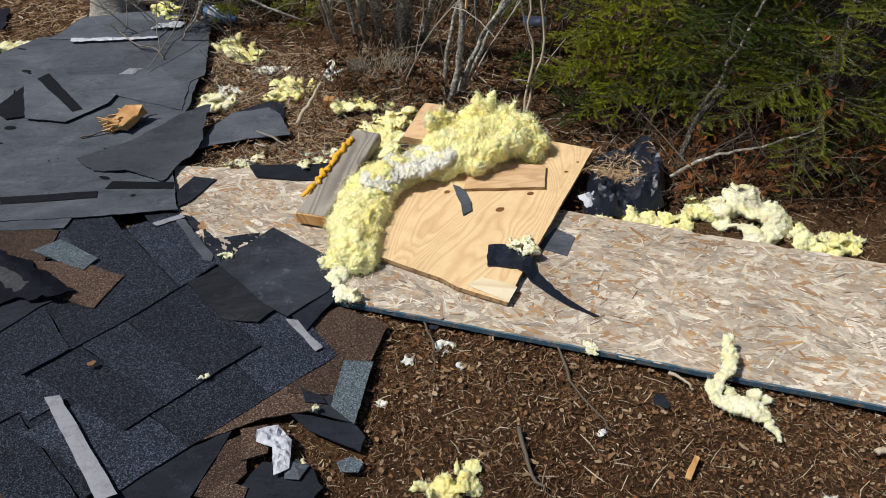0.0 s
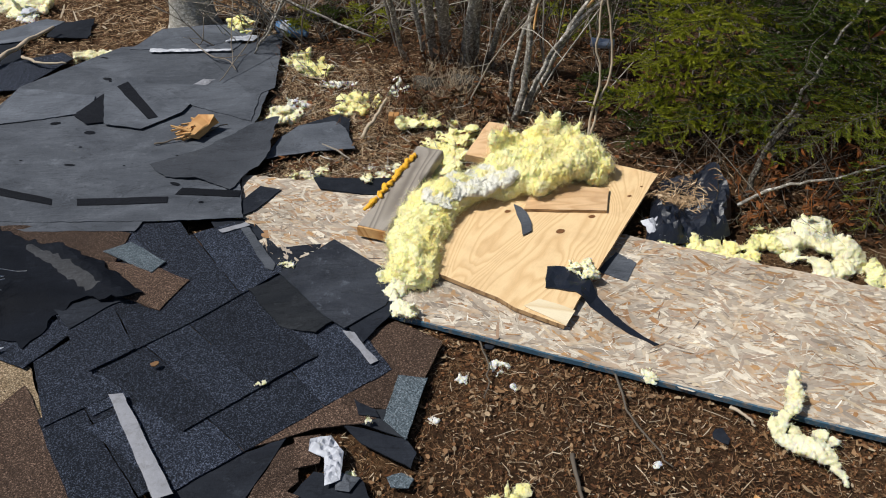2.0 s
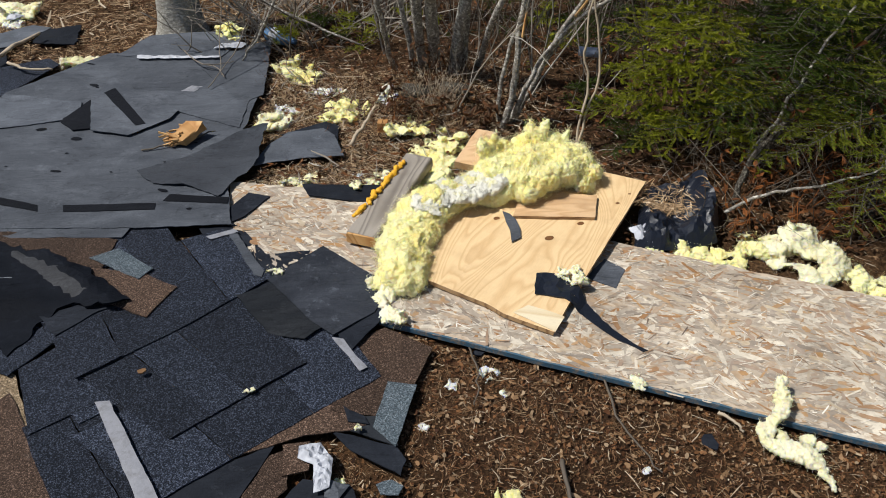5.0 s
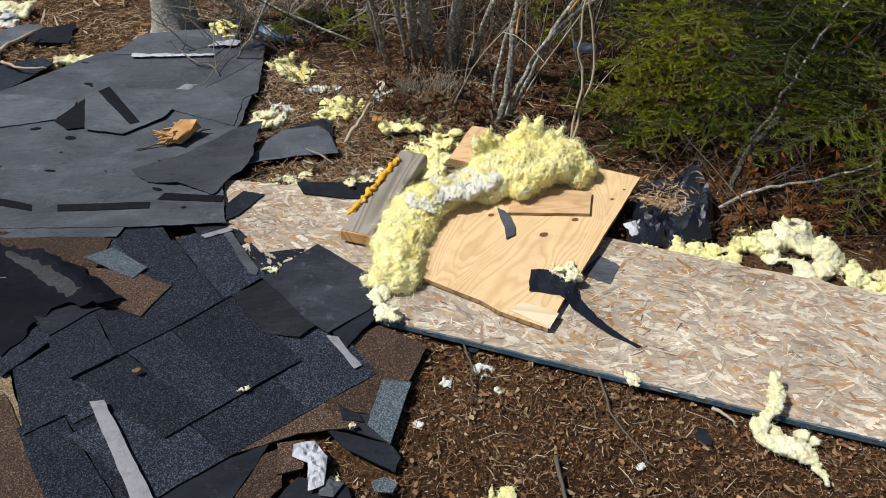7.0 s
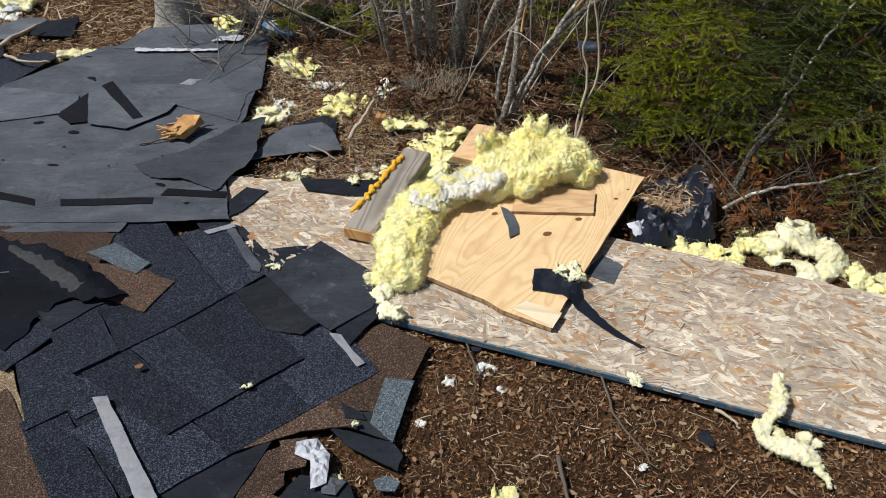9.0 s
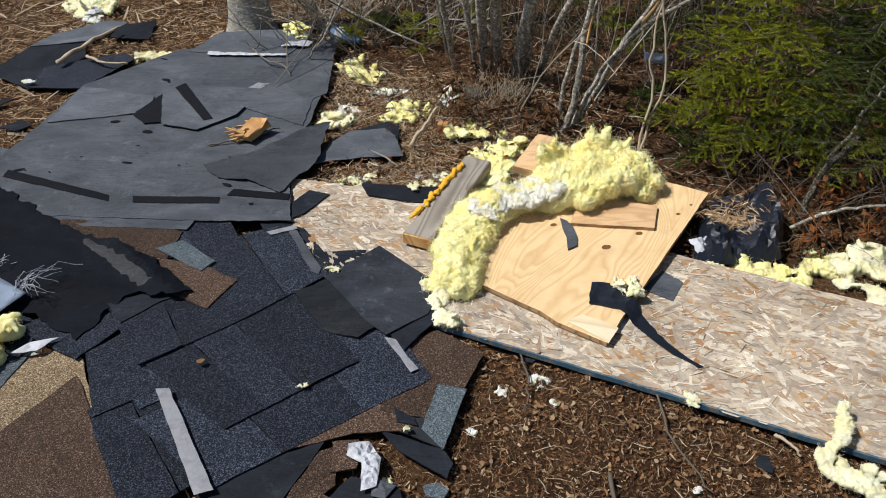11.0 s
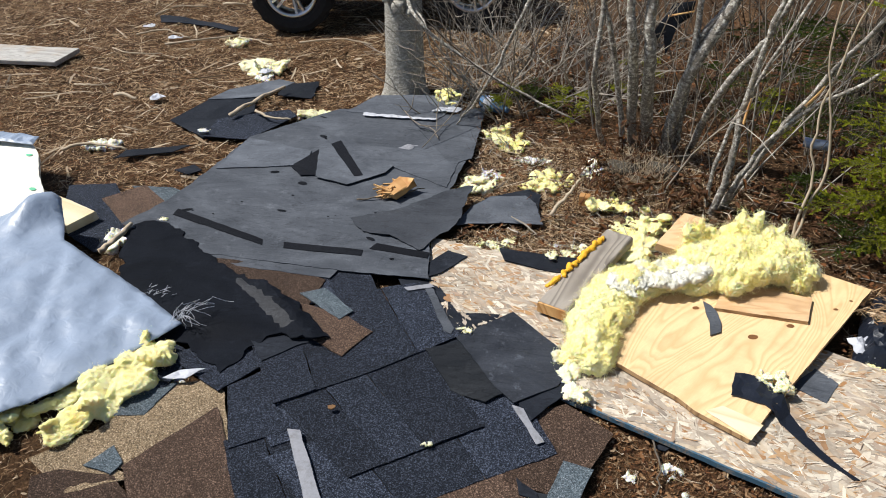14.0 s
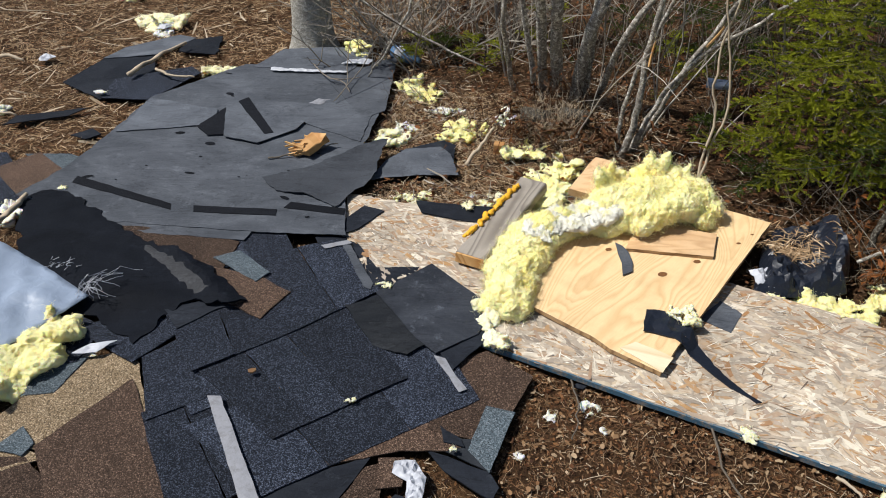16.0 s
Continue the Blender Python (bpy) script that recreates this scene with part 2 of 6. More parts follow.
def lie(x, y):
    """The gentle unevenness that all the flat things share."""
    return 0.004 * noise.noise((x * 1.7, y * 1.7, 3.1)) + 0.0015 * noise.noise((x * 6, y * 6, 9.0))


def ground_z(x, y):
    h = -0.012 + 0.012 * noise.noise((x * 2.2, y * 2.2, 0)) + 0.007 * noise.noise((x * 9, y * 9, 4)) + 0.004 * noise.noise((x * 30, y * 30, 7))
    brush = float(smoothstep(0.0, 0.9, y - 2.65 + 0.28 * x)) * float(smoothstep(-1.6, -0.6, x))
    h += brush * (0.05 + 0.06 * noise.noise((x * 1.6, y * 1.6, 12)) + 0.02 * noise.noise((x * 6, y * 6, 2)))
    h += 0.05 * math.exp(-(((x + 0.15) / 0.35) ** 2 + ((y - 3.2) / 0.3) ** 2))
    far = max(0.0, math.hypot(x, y) - 7)
    return h + 0.02 * far * noise.noise((x * 0.1, y * 0.1, 5)) * min(1, far / 20)


def ragged(pts, rag, seed, step=0.018):
    """The outline resampled, its edges worn by rag metres."""
    out = []
    n = len(pts)
    for k in range(n):
        a, b = Vector(pts[k]), Vector(pts[(k + 1) % n])
        d = (b - a).length
        m = max(1, int(d / step))
        side = Vector((-(b - a).y, (b - a).x)).normalized()
        for j in range(m):
            p = a.lerp(b, j / m)
            e = 0.35 if j == 0 else 1.0
            r = noise.noise((p.x * 14, p.y * 14, seed)) + 0.6 * noise.noise((p.x * 45, p.y * 45, seed + 5))
            out.append(p + side * rag * r * e)
    return out


def fill(outline, step):
    """Triangles over an outline: points, triangles and how far each point lies inside."""
    xs, ys = [p[0] for p in outline], [p[1] for p in outline]
    pts = [Vector((p[0], p[1])) for p in outline]
    n = len(pts)
    P = np.array([(p[0], p[1]) for p in outline])
    Q = np.roll(P, -1, 0)

    def edge(c):
        ab, ac = Q - P, c - P
        t = np.clip((ab * ac).sum(1) / np.maximum((ab * ab).sum(1), 1e-12), 0, 1)
        return np.sqrt((((P + ab * t[:, None]) - c) ** 2).sum(1)).min()

    rng = random.Random(int(abs(xs[0] * 1000)) + n)
    for i in range(int((max(xs) - min(xs)) / step) + 1):
        for j in range(int((max(ys) - min(ys)) / step) + 1):
            c = np.array((min(xs) + (i + rng.uniform(0.2, 0.8)) * step, min(ys) + (j + rng.uniform(0.2, 0.8)) * step))
            if inside(c, P, Q) and edge(c) > step * 0.35:
                pts.append(Vector(c))
    verts, _, faces, _, _, _ = geometry.delaunay_2d_cdt(pts, [(k, (k + 1) % n) for k in range(n)], [], 1, 1e-6)
    return verts, faces, [edge(np.array(v)) for v in verts]


def inside(c, P, Q):
    cond = (P[:, 1] > c[1]) != (Q[:, 1] > c[1])
    dy = np.where(np.abs(Q[:, 1] - P[:, 1]) < 1e-12, 1e-12, Q[:, 1] - P[:, 1])
    return bool((cond & (c[0] < (Q[:, 0] - P[:, 0]) * (c[1] - P[:, 1]) / dy + P[:, 0])).sum() % 2)


def blob(x, y, w, d, turn=0.0, n=9, seed=0.0):
    """A lumpy closed outline round a place."""
    out = []
    for k in range(n):
        t = math.tau * k / n
        r = 1 + 0.75 * noise.noise((math.cos(t) * 1.6, math.sin(t) * 1.6, seed * 3.7 + x * 5))
        a, b = r * w / 2 * math.cos(t), r * d / 2 * math.sin(t)
        out.append((x + a * math.cos(turn) - b * math.sin(turn), y + a * math.sin(turn) + b * math.cos(turn)))
    return out


COVERED = []


def slab(outline, top, thick, step=0.045, rag=0.004, seed=1.0, edge_slot=0):
    """A thin sheet over an outline; top(x, y, d) gives its upper face. Returns the bmesh."""
    line = ragged(outline, rag, seed) if rag else [Vector(p) for p in outline]
    COVERED.append(np.array([(p[0], p[1]) for p in outline]))
    verts, faces, depth = fill(line, step)
    bm = bmesh.new()
    up = [bm.verts.new((v.x, v.y, top(v.x, v.y, d))) for v, d in zip(verts, depth)]
    dn = [bm.verts.new((v.co.x, v.co.y, v.co.z - thick)) for v in up]
    count = {}
    for f in faces:
        bm.faces.new([up[k] for k in f])
        bm.faces.new([dn[k] for k in reversed(f)])
        for a, b in zip(f, (*f[1:], f[0])):
            count[(a, b)] = 1
    for a, b in list(count):
        if (b, a) not in count:
            q = bm.faces.new((up[b], up[a], dn[a], dn[b]))
            q.material_index = edge_slot
    bmesh.ops.recalc_face_normals(bm, faces=bm.faces)
    return bm


def level(n):
    return 0.016 + 0.0045 * n


SEED = [0]


def sheet(name, outline, n, mat, label, category, thick=0.004, rag=0.004, curl=0.006, group="", step=0.045, parent=None):
    """A limp sheet (shingle, felt) that lies n layers up, its rim lifted a little here and there."""
    SEED[0] += 1
    s = SEED[0] * 1.37

    def top(x, y, d):
        lift = max(0.0, noise.noise((x * 4, y * 4, s))) * curl * math.exp(-d / 0.05)
        return level(n) + lie(x, y) + lift + 0.0012 * noise.noise((x * 12, y * 12, s))

    ob = part(name, slab(outline, top, thick, step, rag, s), mat, parent)
    return ob if parent else tagged(ob, label, category, group)


# ---- ground ----
def spread(lo, hi, fine, far):
    mid = list(np.arange(lo, hi, fine))
    out, step = [], fine
    a = hi
    while a < far:
        out.append(a)
        step *= 1.35
        a += step
    down, step, a = [], fine, lo - fine
    while a > -far:
        down.append(a)
        step *= 1.35
        a -= step
    return down[::-1] + mid + out


def build_ground():
    xs, ys = spread(-4.6, 2.4, 0.03, 300), spread(0.4, 6.0, 0.03, 300)
    verts = [(x, y, ground_z(x, y)) for y in ys for x in xs]
    w = len(xs)
    faces = [(j * w + i, j * w + i + 1, (j + 1) * w + i + 1, (j + 1) * w + i) for j in range(len(ys) - 1) for i in range(w - 1)]
    me = bpy.data.meshes.new("ground")
    me.from_pydata(verts, [], faces)
    tagged(part("ground", me, SOIL, smooth=True), "brown forest floor of soil, needles and wood litter", "ground", kind="structure")


build_ground()

# ---- boards ----
def osb_panel():
    base = thing("osb_panel", (0.3, 1.8, 0.014), "weathered strand board panel with blue painted edge on the ground", "board")
    o = [(-0.93, 2.36), (-0.80, 1.86), (-0.27, 1.632), (1.95, 1.012), (2.08, 1.60), (1.12, 1.885), (0.5, 2.065), (-0.34, 2.29)]
    under(part("panel", slab(o, lambda x, y, d: 0.026 - 0.004 * (noise.noise((x * 9, y * 9, 1)) > 0.4) * math.exp(-d / 0.02), 0.012, 0.06, 0.003), OSB), base)
    P = np.array(o)
    Q = np.roll(P, -1, 0)
    rng = random.Random(4)
    heading = lambda x, y: radians(-15.6) + 1.1 * noise.noise((x * 3.1, y * 3.1, 8)) + rng.gauss(0, 0.65)

    def strands(name, count, length, width, lift, mat):
        verts, faces = [], []
        while len(faces) < count:
            x, y = rng.uniform(-0.93, 2.0), rng.uniform(1.0, 2.37)
            if not inside(np.array((x, y)), P, Q):
                continue
            a = heading(x, y)
            L, W = rng.uniform(*length), rng.uniform(*width)
            u, v = Vector((math.cos(a), math.sin(a))), Vector((-math.sin(a), math.cos(a)))
            c = Vector((x, y))
            if not (inside(np.array(c + u * L / 2), P, Q) and inside(np.array(c - u * L / 2), P, Q)):
                continue
            z = 0.0264 + lift * rng.random()
            k = len(verts)
            ring = [(-0.5, rng.uniform(-0.3, 0.1)), (-0.35, -0.5), (0.3, -0.5), (0.5, rng.uniform(-0.4, 0.3)), (0.36, 0.5), (-0.42, rng.uniform(0.2, 0.5))]
            tip = rng.uniform(0, lift)
            for s, t in ring:
                p = c + u * L * s * rng.uniform(0.85, 1.1) + v * W * t
                verts.append((p.x, p.y, z + rng.uniform(0, 0.0005) + tip * max(0, s)))
            faces.append(tuple(range(k, k + 6)))
        me = bpy.data.meshes.new(name)
        me.from_pydata(verts, [], faces)
        under(tagged(part(name, me, mat), kind="stuff"), base)

    strands("strand_layer", 8500, (0.02, 0.10), (0.003, 0.020), 0.0012, STRAND)
    strands("splinter_layer", 1700, (0.010, 0.055), (0.0010, 0.004), 0.003, SPLINTER)
    # painted factory edge along the near side
    a, b = Vector((-0.27, 1.632)), Vector((1.95, 1.012))
    bm = bmesh.new()
    n = 60
    side = Vector((-(b - a).y, (b - a).x)).normalized()
    rows = []
    for k in range(n + 1):
        p = a.lerp(b, k / n) - side * (0.0035 + 0.003 * noise.noise((k * 0.35, 5, 0)))
        w = 0.005 + 0.003 * noise.noise((k * 0.7, 2, 0))
        q = p + side * w
        rows.append([bm.verts.new((p.x, p.y, 0.011)), bm.verts.new((p.x, p.y, 0.0272)), bm.verts.new((q.x, q.y, 0.0284))])
    for r, s in zip(rows, rows[1:]):
        for j in range(2):
            bm.faces.new((r[j], s[j], s[j + 1], r[j + 1]))
    bmesh.ops.recalc_face_normals(bm, faces=bm.faces)
    under(part("edge_paint", bm, BLUE_EDGE, label="blue painted factory edge"), base)


osb_panel()


def plane_top(a, b, c):
    """Height of the plane through three points."""
    n = (Vector(b) - Vector(a)).cross(Vector(c) - Vector(a))
    return lambda x, y: a[2] - (n.x * (x - a[0]) + n.y * (y - a[1])) / n.z


def disc(at, r, zf, flat=0.7, turn=0.4, lift=0.0008):
    bm = bmesh.new()
    ring = []
    for k in range(14):
        t = k * math.tau / 14
        rr = r * (1 + 0.15 * noise.noise((math.cos(t), math.sin(t), at[0] * 9)))
        x, y = rr * math.cos(t), rr * flat * math.sin(t)
        x, y = x * math.cos(turn) - y * math.sin(turn) + at[0], x * math.sin(turn) + y * math.cos(turn) + at[1]
        ring.append(bm.verts.new((x, y, zf(x, y) + lift)))
    bm.faces.new(ring)
    return bm


PLY_TOP = plane_top((0.24, 1.60, 0.048), (0.62, 2.383, 0.080), (-0.26, 1.87, 0.050))


def plywood_sheet():
    base = thing("plywood_sheet", (0.2, 2.0, 0.027), "broken square of clean softwood plywood resting on strand board", "board")
    o = [(0.24, 1.595), (0.30, 1.73), (0.62, 2.383), (0.40, 2.47), (0.10, 2.60), (-0.02, 2.38), (-0.27, 1.885), (-0.15, 1.805), (0.05, 1.70), (0.10, 1.66)]
    ob = part("face", slab(o, lambda x, y, d: PLY_TOP(x, y), 0.015, 0.08, 0.0018, 3.0, 1), (PLY, PLY_EDGE))
    under(ob, base)
    # splintered veneer at the near corner
    v = [(0.245, 1.592), (0.275, 1.655), (0.17, 1.70), (0.125, 1.668)]
    under(part("splintered_veneer", slab(v, lambda x, y, d: PLY_TOP(x, y) + 0.003, 0.002, 0.02, 0.004, 8.0), PALE_WOOD, label="pale splintered veneer"), base)
    for x, y, r in ((0.25, 2.029, 0.016), (0.36, 2.115, 0.013), (0.075, 2.13, 0.012), (0.50, 2.24, 0.008), (0.55, 2.30, 0.006)):
        under(part("knot", disc((x, y), r, PLY_TOP), KNOT, label="dark round knot"), base)


plywood_sheet()


def plywood_offcut():
    zf = lambda x, y, d=0: PLY_TOP(x, y) + 0.013
    o = [(0.13, 2.13), (0.41, 2.135), (0.43, 2.265), (0.30, 2.275), (0.155, 2.25)]
    ob = part("plywood_offcut", slab(o, zf, 0.012, 0.05, 0.002, 2.0, 1), (PLY_OLD, PLY_EDGE))
    tagged(ob, "short weathered plywood offcut lying on the plywood sheet", "board")


plywood_offcut()

# ---- roofing debris ----
SH = "scattered roof shingles"
FELT_SCUFF = felt_mat("scuffed_felt", (0.0088, 0.0110, 0.0165), (0.13, 0.145, 0.178), 0.4)
NAVY_L = "dark navy asphalt shingle with mineral granules, torn off a roof"
BROWN_L = "brown asphalt shingle with mineral granules, torn off a roof"
TAN_L = "tan asphalt shingle with mineral granules, torn off a roof"
SLATE_L = "slate grey asphalt shingle scrap with worn granules"


TONE = [0]


def strip(quad, cuts, n, mat, label, gap=0.0016, rag=0.003):
    """A strip shingle of several tabs; quad: far left, far right, near right, near left."""
    a, b, c, d = (Vector(p) for p in quad)
    mid = (a + b + c + d) / 4
    base = thing("asphalt_shingle", (mid.x, mid.y, level(n) - 0.004), label, "shingle", SH)
    cuts = [0.0, *cuts, 1.0]
    TONE[0] += 1
    for k, (s, t) in enumerate(zip(cuts, cuts[1:])):
        w = (b - a).length
        e = gap / w
        o = [a.lerp(b, s + e), a.lerp(b, t - e), d.lerp(c, t - e), d.lerp(c, s + e)]
        ob = sheet("tab", [tuple(p) for p in o], n + 0.06 * (k % 2), SHINGLE_NIGHT if mat is SHINGLE_NAVY and (k + TONE[0]) % 2 else mat, "", "", rag=rag, parent=base)
        ob.matrix_parent_inverse = Matrix.Translation(-Vector(base.location))
    return base


def shingle(o, n, mat=SHINGLE_NAVY, label=NAVY_L, **kw):
    return sheet("asphalt_shingle", o, n, mat, label, "shingle", group=SH, **kw)


# Corner vignette and shade are put into these two strips' darker granules.
strip([(-1.12, 1.21), (-1.06, 1.20), (-0.60, 0.72), (-0.89, 0.92)], [0.5], 0.2, SHINGLE_NIGHT, NAVY_L)
strip([(-1.12, 1.18), (-0.93, 1.32), (-0.66, 1.10), (-0.86, 0.88)], [0.45], 0.9, SHINGLE_NIGHT, NAVY_L)
strip([(-1.23, 1.37), (-1.16, 1.47), (-0.96, 1.275), (-1.09, 1.155)], [], 1.9, SHINGLE_NAVY, NAVY_L)
strip([(-0.98, 1.16), (-0.42, 1.66), (-0.235, 1.415), (-0.70, 0.995)], [0.3, 0.66], 2.0, SHINGLE_NAVY, NAVY_L)
strip([(-1.06, 1.36), (-0.71, 1.72), (-0.445, 1.445), (-0.73, 1.165)], [0.28, 0.55], 3.2, SHINGLE_NAVY, NAVY_L)
strip([(-1.32, 1.62), (-1.07, 1.90), (-0.83, 1.555), (-1.05, 1.335)], [0.42], 4.2, SHINGLE_NAVY, NAVY_L)
strip([(-1.10, 1.88), (-0.86, 2.04), (-0.63, 1.80), (-0.835, 1.55)], [0.5], 4.4, SHINGLE_NAVY, NAVY_L)
strip([(-1.40, 1.96), (-1.10, 2.10), (-0.97, 1.93), (-1.22, 1.78)], [0.5], 3.9, SHINGLE_NAVY, NAVY_L)
shingle([(-0.95, 2.05), (-0.82, 2.08), (-0.68, 1.92), (-0.54, 1.95), (-0.56, 1.76), (-0.72, 1.72)], 2.6, FELT_DARK, "dark torn shingle underside lying among shingles")
shingle([(-1.50, 1.44), (-1.30, 1.62), (-1.17, 1.50), (-1.245, 1.345)], 1.4, SHINGLE_NAVY, NAVY_L)
shingle([(-1.27, 1.57), (-1.06, 1.675), (-1.045, 1.625), (-1.10, 1.60), (-1.18, 1.49)], 5.4, FELT_DARK, "narrow dark torn shingle strip")
shingle([(-0.72, 1.70), (-0.56, 1.81), (-0.40, 1.61), (-0.47, 1.53), (-0.58, 1.55)], 4.0, FELT_MUD, "muddy bare patch of a torn shingle", rag=0.008)
shingle([(-0.64, 1.78), (-0.50, 1.965), (-0.31, 1.825), (-0.265, 1.735), (-0.285, 1.655), (-0.39, 1.55), (-0.46, 1.60)], 4.8, FELT_SCUFF, "square scrap of black roofing felt over shingles", rag=0.003)
shingle([(-0.38, 1.56), (-0.28, 1.69), (-0.245, 1.665), (-0.33, 1.50)], 3.2, FELT_DARK, "dark folded shingle flap")
shingle([(-1.12, 1.33), (-1.0, 1.47), (-0.86, 1.33), (-0.98, 1.20)], 1.5)
# brown and slate pieces by the strand board
shingle([(-0.40, 1.50), (-0.25, 1.61), (-0.105, 1.535), (-0.15, 1.38), (-0.28, 1.33)], 0.4, SHINGLE_BROWN, BROWN_L)
shingle([(-0.35, 1.42), (-0.23, 1.44), (-0.19, 1.40), (-0.225, 1.275), (-0.35, 1.285)], 1.2, SHINGLE_BROWN, BROWN_L)
shingle([(-0.215, 1.395), (-0.135, 1.39), (-0.17, 1.185), (-0.235, 1.24)], 1.9, SHINGLE_SLATE, SLATE_L)
shingle([(-0.31, 1.27), (-0.21, 1.28), (-0.165, 1.19), (-0.29, 1.225)], 1.5, FELT_MUD, "muddy grey felt scrap under shingles")
shingle([(-0.34, 1.225), (-0.17, 1.19), (-0.14, 1.15), (-0.15, 1.105), (-0.28, 1.17)], 0.6, FELT_DARK, "dark tapering felt scrap on the soil")
shingle([(-0.62, 1.10), (-0.45, 1.25), (-0.32, 1.325), (-0.245, 1.25), (-0.29, 1.225), (-0.40, 1.205), (-0.52, 1.145)], 1.5, SHINGLE_BROWN, BROWN_L)
shingle([(-0.32, 1.30), (-0.26, 1.27), (-0.245, 1.245), (-0.30, 1.25)], 2.5, FELT_DARK, "small dark felt chip on brown shingle")
shingle([(-0.74, 0.99), (-0.62, 1.09), (-0.47, 1.17), (-0.53, 0.97), (-0.60, 0.88)], 0.9, FELT_DARK, "smooth grey underside of a loose shingle")
shingle([(-0.52, 0.99), (-0.475, 1.14), (-0.43, 1.165), (-0.41, 1.05), (-0.46, 0.98)], 0.8, SHINGLE_BROWN, BROWN_L)
shingle([(-0.45, 1.17), (-0.385, 1.185), (-0.37, 1.10), (-0.43, 1.08)], 1.6, SHINGLE_BROWN, BROWN_L)
shingle([(-0.53, 0.93), (-0.46, 1.03), (-0.40, 1.01), (-0.42, 0.90)], 1.4, SHINGLE_BROWN, BROWN_L)
shingle([(-0.43, 0.99), (-0.38, 1.08), (-0.27, 1.075), (-0.225, 1.01), (-0.27, 0.95)], 0.4, FELT_DARK, "dark crumpled felt scrap on the soil", rag=0.009, curl=0.025)
shingle([(-0.205, 1.08), (-0.17, 1.095), (-0.14, 1.08), (-0.15, 1.055), (-0.19, 1.055)], -0.6, SHINGLE_SLATE, "small grey shingle chip on the soil", rag=0.006)
sheet("dead_leaf", blob(-0.876, 1.366, 0.024, 0.013, 0.2, 9, 2.0), 6.0, BARK_CHIPS, "curled brown dead leaf lying on navy shingles", "leaf", curl=0.02, step=0.008, rag=0.003)
# tan and brown shingles
shingle([(-1.50, 1.08), (-1.43, 1.33), (-1.30, 1.39), (-1.235, 1.36), (-1.13, 1.22), (-0.97, 1.03), (-1.10, 1.00), (-1.36, 1.02)], -0.7, SHINGLE_TAN, TAN_L)
shingle([(-1.60, 0.97), (-1.51, 1.09), (-1.43, 1.14), (-1.38, 1.02), (-1.28, 1.00), (-1.42, 0.90)], -1.1, SHINGLE_TAN, TAN_L)
shingle([(-1.335, 1.025), (-1.215, 1.295), (-1.09, 1.165), (-0.95, 1.03), (-0.84, 0.80), (-1.16, 0.86)], -0.3, SHINGLE_BROWN, BROWN_L)
shingle([(-1.54, 0.92), (-1.48, 0.965), (-1.33, 0.99), (-1.16, 0.90), (-1.22, 0.72), (-1.42, 0.76)], -0.7, SHINGLE_BROWN, BROWN_L)
shingle([(-1.43, 0.99), (-1.40, 1.075), (-1.335, 1.03), (-1.34, 0.99)], 0.6, SHINGLE_SLATE, SLATE_L, rag=0.006)
shingle([(-1.54, 1.19), (-1.50, 1.27), (-1.39, 1.345), (-1.40, 1.20), (-1.48, 1.17)], -0.1, SHINGLE_SLATE, SLATE_L)
shingle([(-1.54, 1.24), (-1.57, 1.52), (-1.42, 1.47), (-1.41, 1.32)], 0.5, SHINGLE_NAVY, NAVY_L)
# brown and blue strips under the felt
shingle([(-1.66, 1.95), (-1.36, 1.985), (-1.19, 1.95), (-1.17, 1.73), (-1.36, 1.72)], 5.1, SHINGLE_BROWN, BROWN_L)
shingle([(-1.23, 1.79), (-1.03, 1.775), (-0.905, 1.722), (-0.95, 1.585), (-1.08, 1.63)], 5.6, SHINGLE_BROWN, BROWN_L)
shingle([(-1.235, 1.84), (-1.16, 1.895), (-1.01, 1.80), (-1.035, 1.745)], 6.5, SHINGLE_SLATE, "blue grey shingle scrap lying on brown shingle")
# pieces beyond the torn black felt
shingle([(-2.70, 2.32), (-2.50, 2.40), (-2.16, 2.11), (-2.17, 1.88), (-2.44, 1.98)], 0.0, SHINGLE_NAVY, NAVY_L)
shingle([(-2.45, 2.25), (-2.35, 2.42), (-2.02, 2.23), (-2.07, 2.12), (-2.17, 2.07)], 1.0, SHINGLE_BROWN, BROWN_L)
shingle([(-2.41, 2.40), (-2.22, 2.44), (-2.05, 2.40), (-2.03, 2.21)], 0.4, SHINGLE_SLATE, SLATE_L)
# pile of shingles farther off
shingle([(-2.74, 3.12), (-2.70, 3.58), (-2.50, 3.62), (-2.20, 3.10), (-2.42, 2.97)], 0.0, FELT_DARK, "dark shingle lying face down on the forest floor")
shingle([(-2.72, 3.45), (-2.69, 3.62), (-2.48, 3.87), (-2.36, 3.84), (-2.45, 3.55)], 1.1, FELT, "grey felt shingle scrap lying on other shingles")
shingle([(-2.42, 2.97), (-2.48, 3.20), (-2.16, 3.42), (-2.08, 3.36), (-2.17, 3.00)], 1.6, SHINGLE_NAVY, NAVY_L)
shingle([(-2.36, 3.62), (-2.40, 3.80), (-2.22, 3.90), (-2.13, 3.62)], 0.6, FELT_DARK, "dark ragged felt scrap beside a shingle pile", rag=0.014)
shingle([(-2.70, 2.62), (-2.70, 2.72), (-2.55, 2.80), (-2.42, 2.87), (-2.46, 2.77), (-2.58, 2.70)], 0.2, FELT_DARK, "curled strip of dark felt on the litter", curl=0.05, rag=0.006)
shingle([(-2.33, 2.60), (-2.27, 2.68), (-2.20, 2.64), (-2.24, 2.58)], -0.4, FELT_DARK, "small dark felt scrap on the litter")

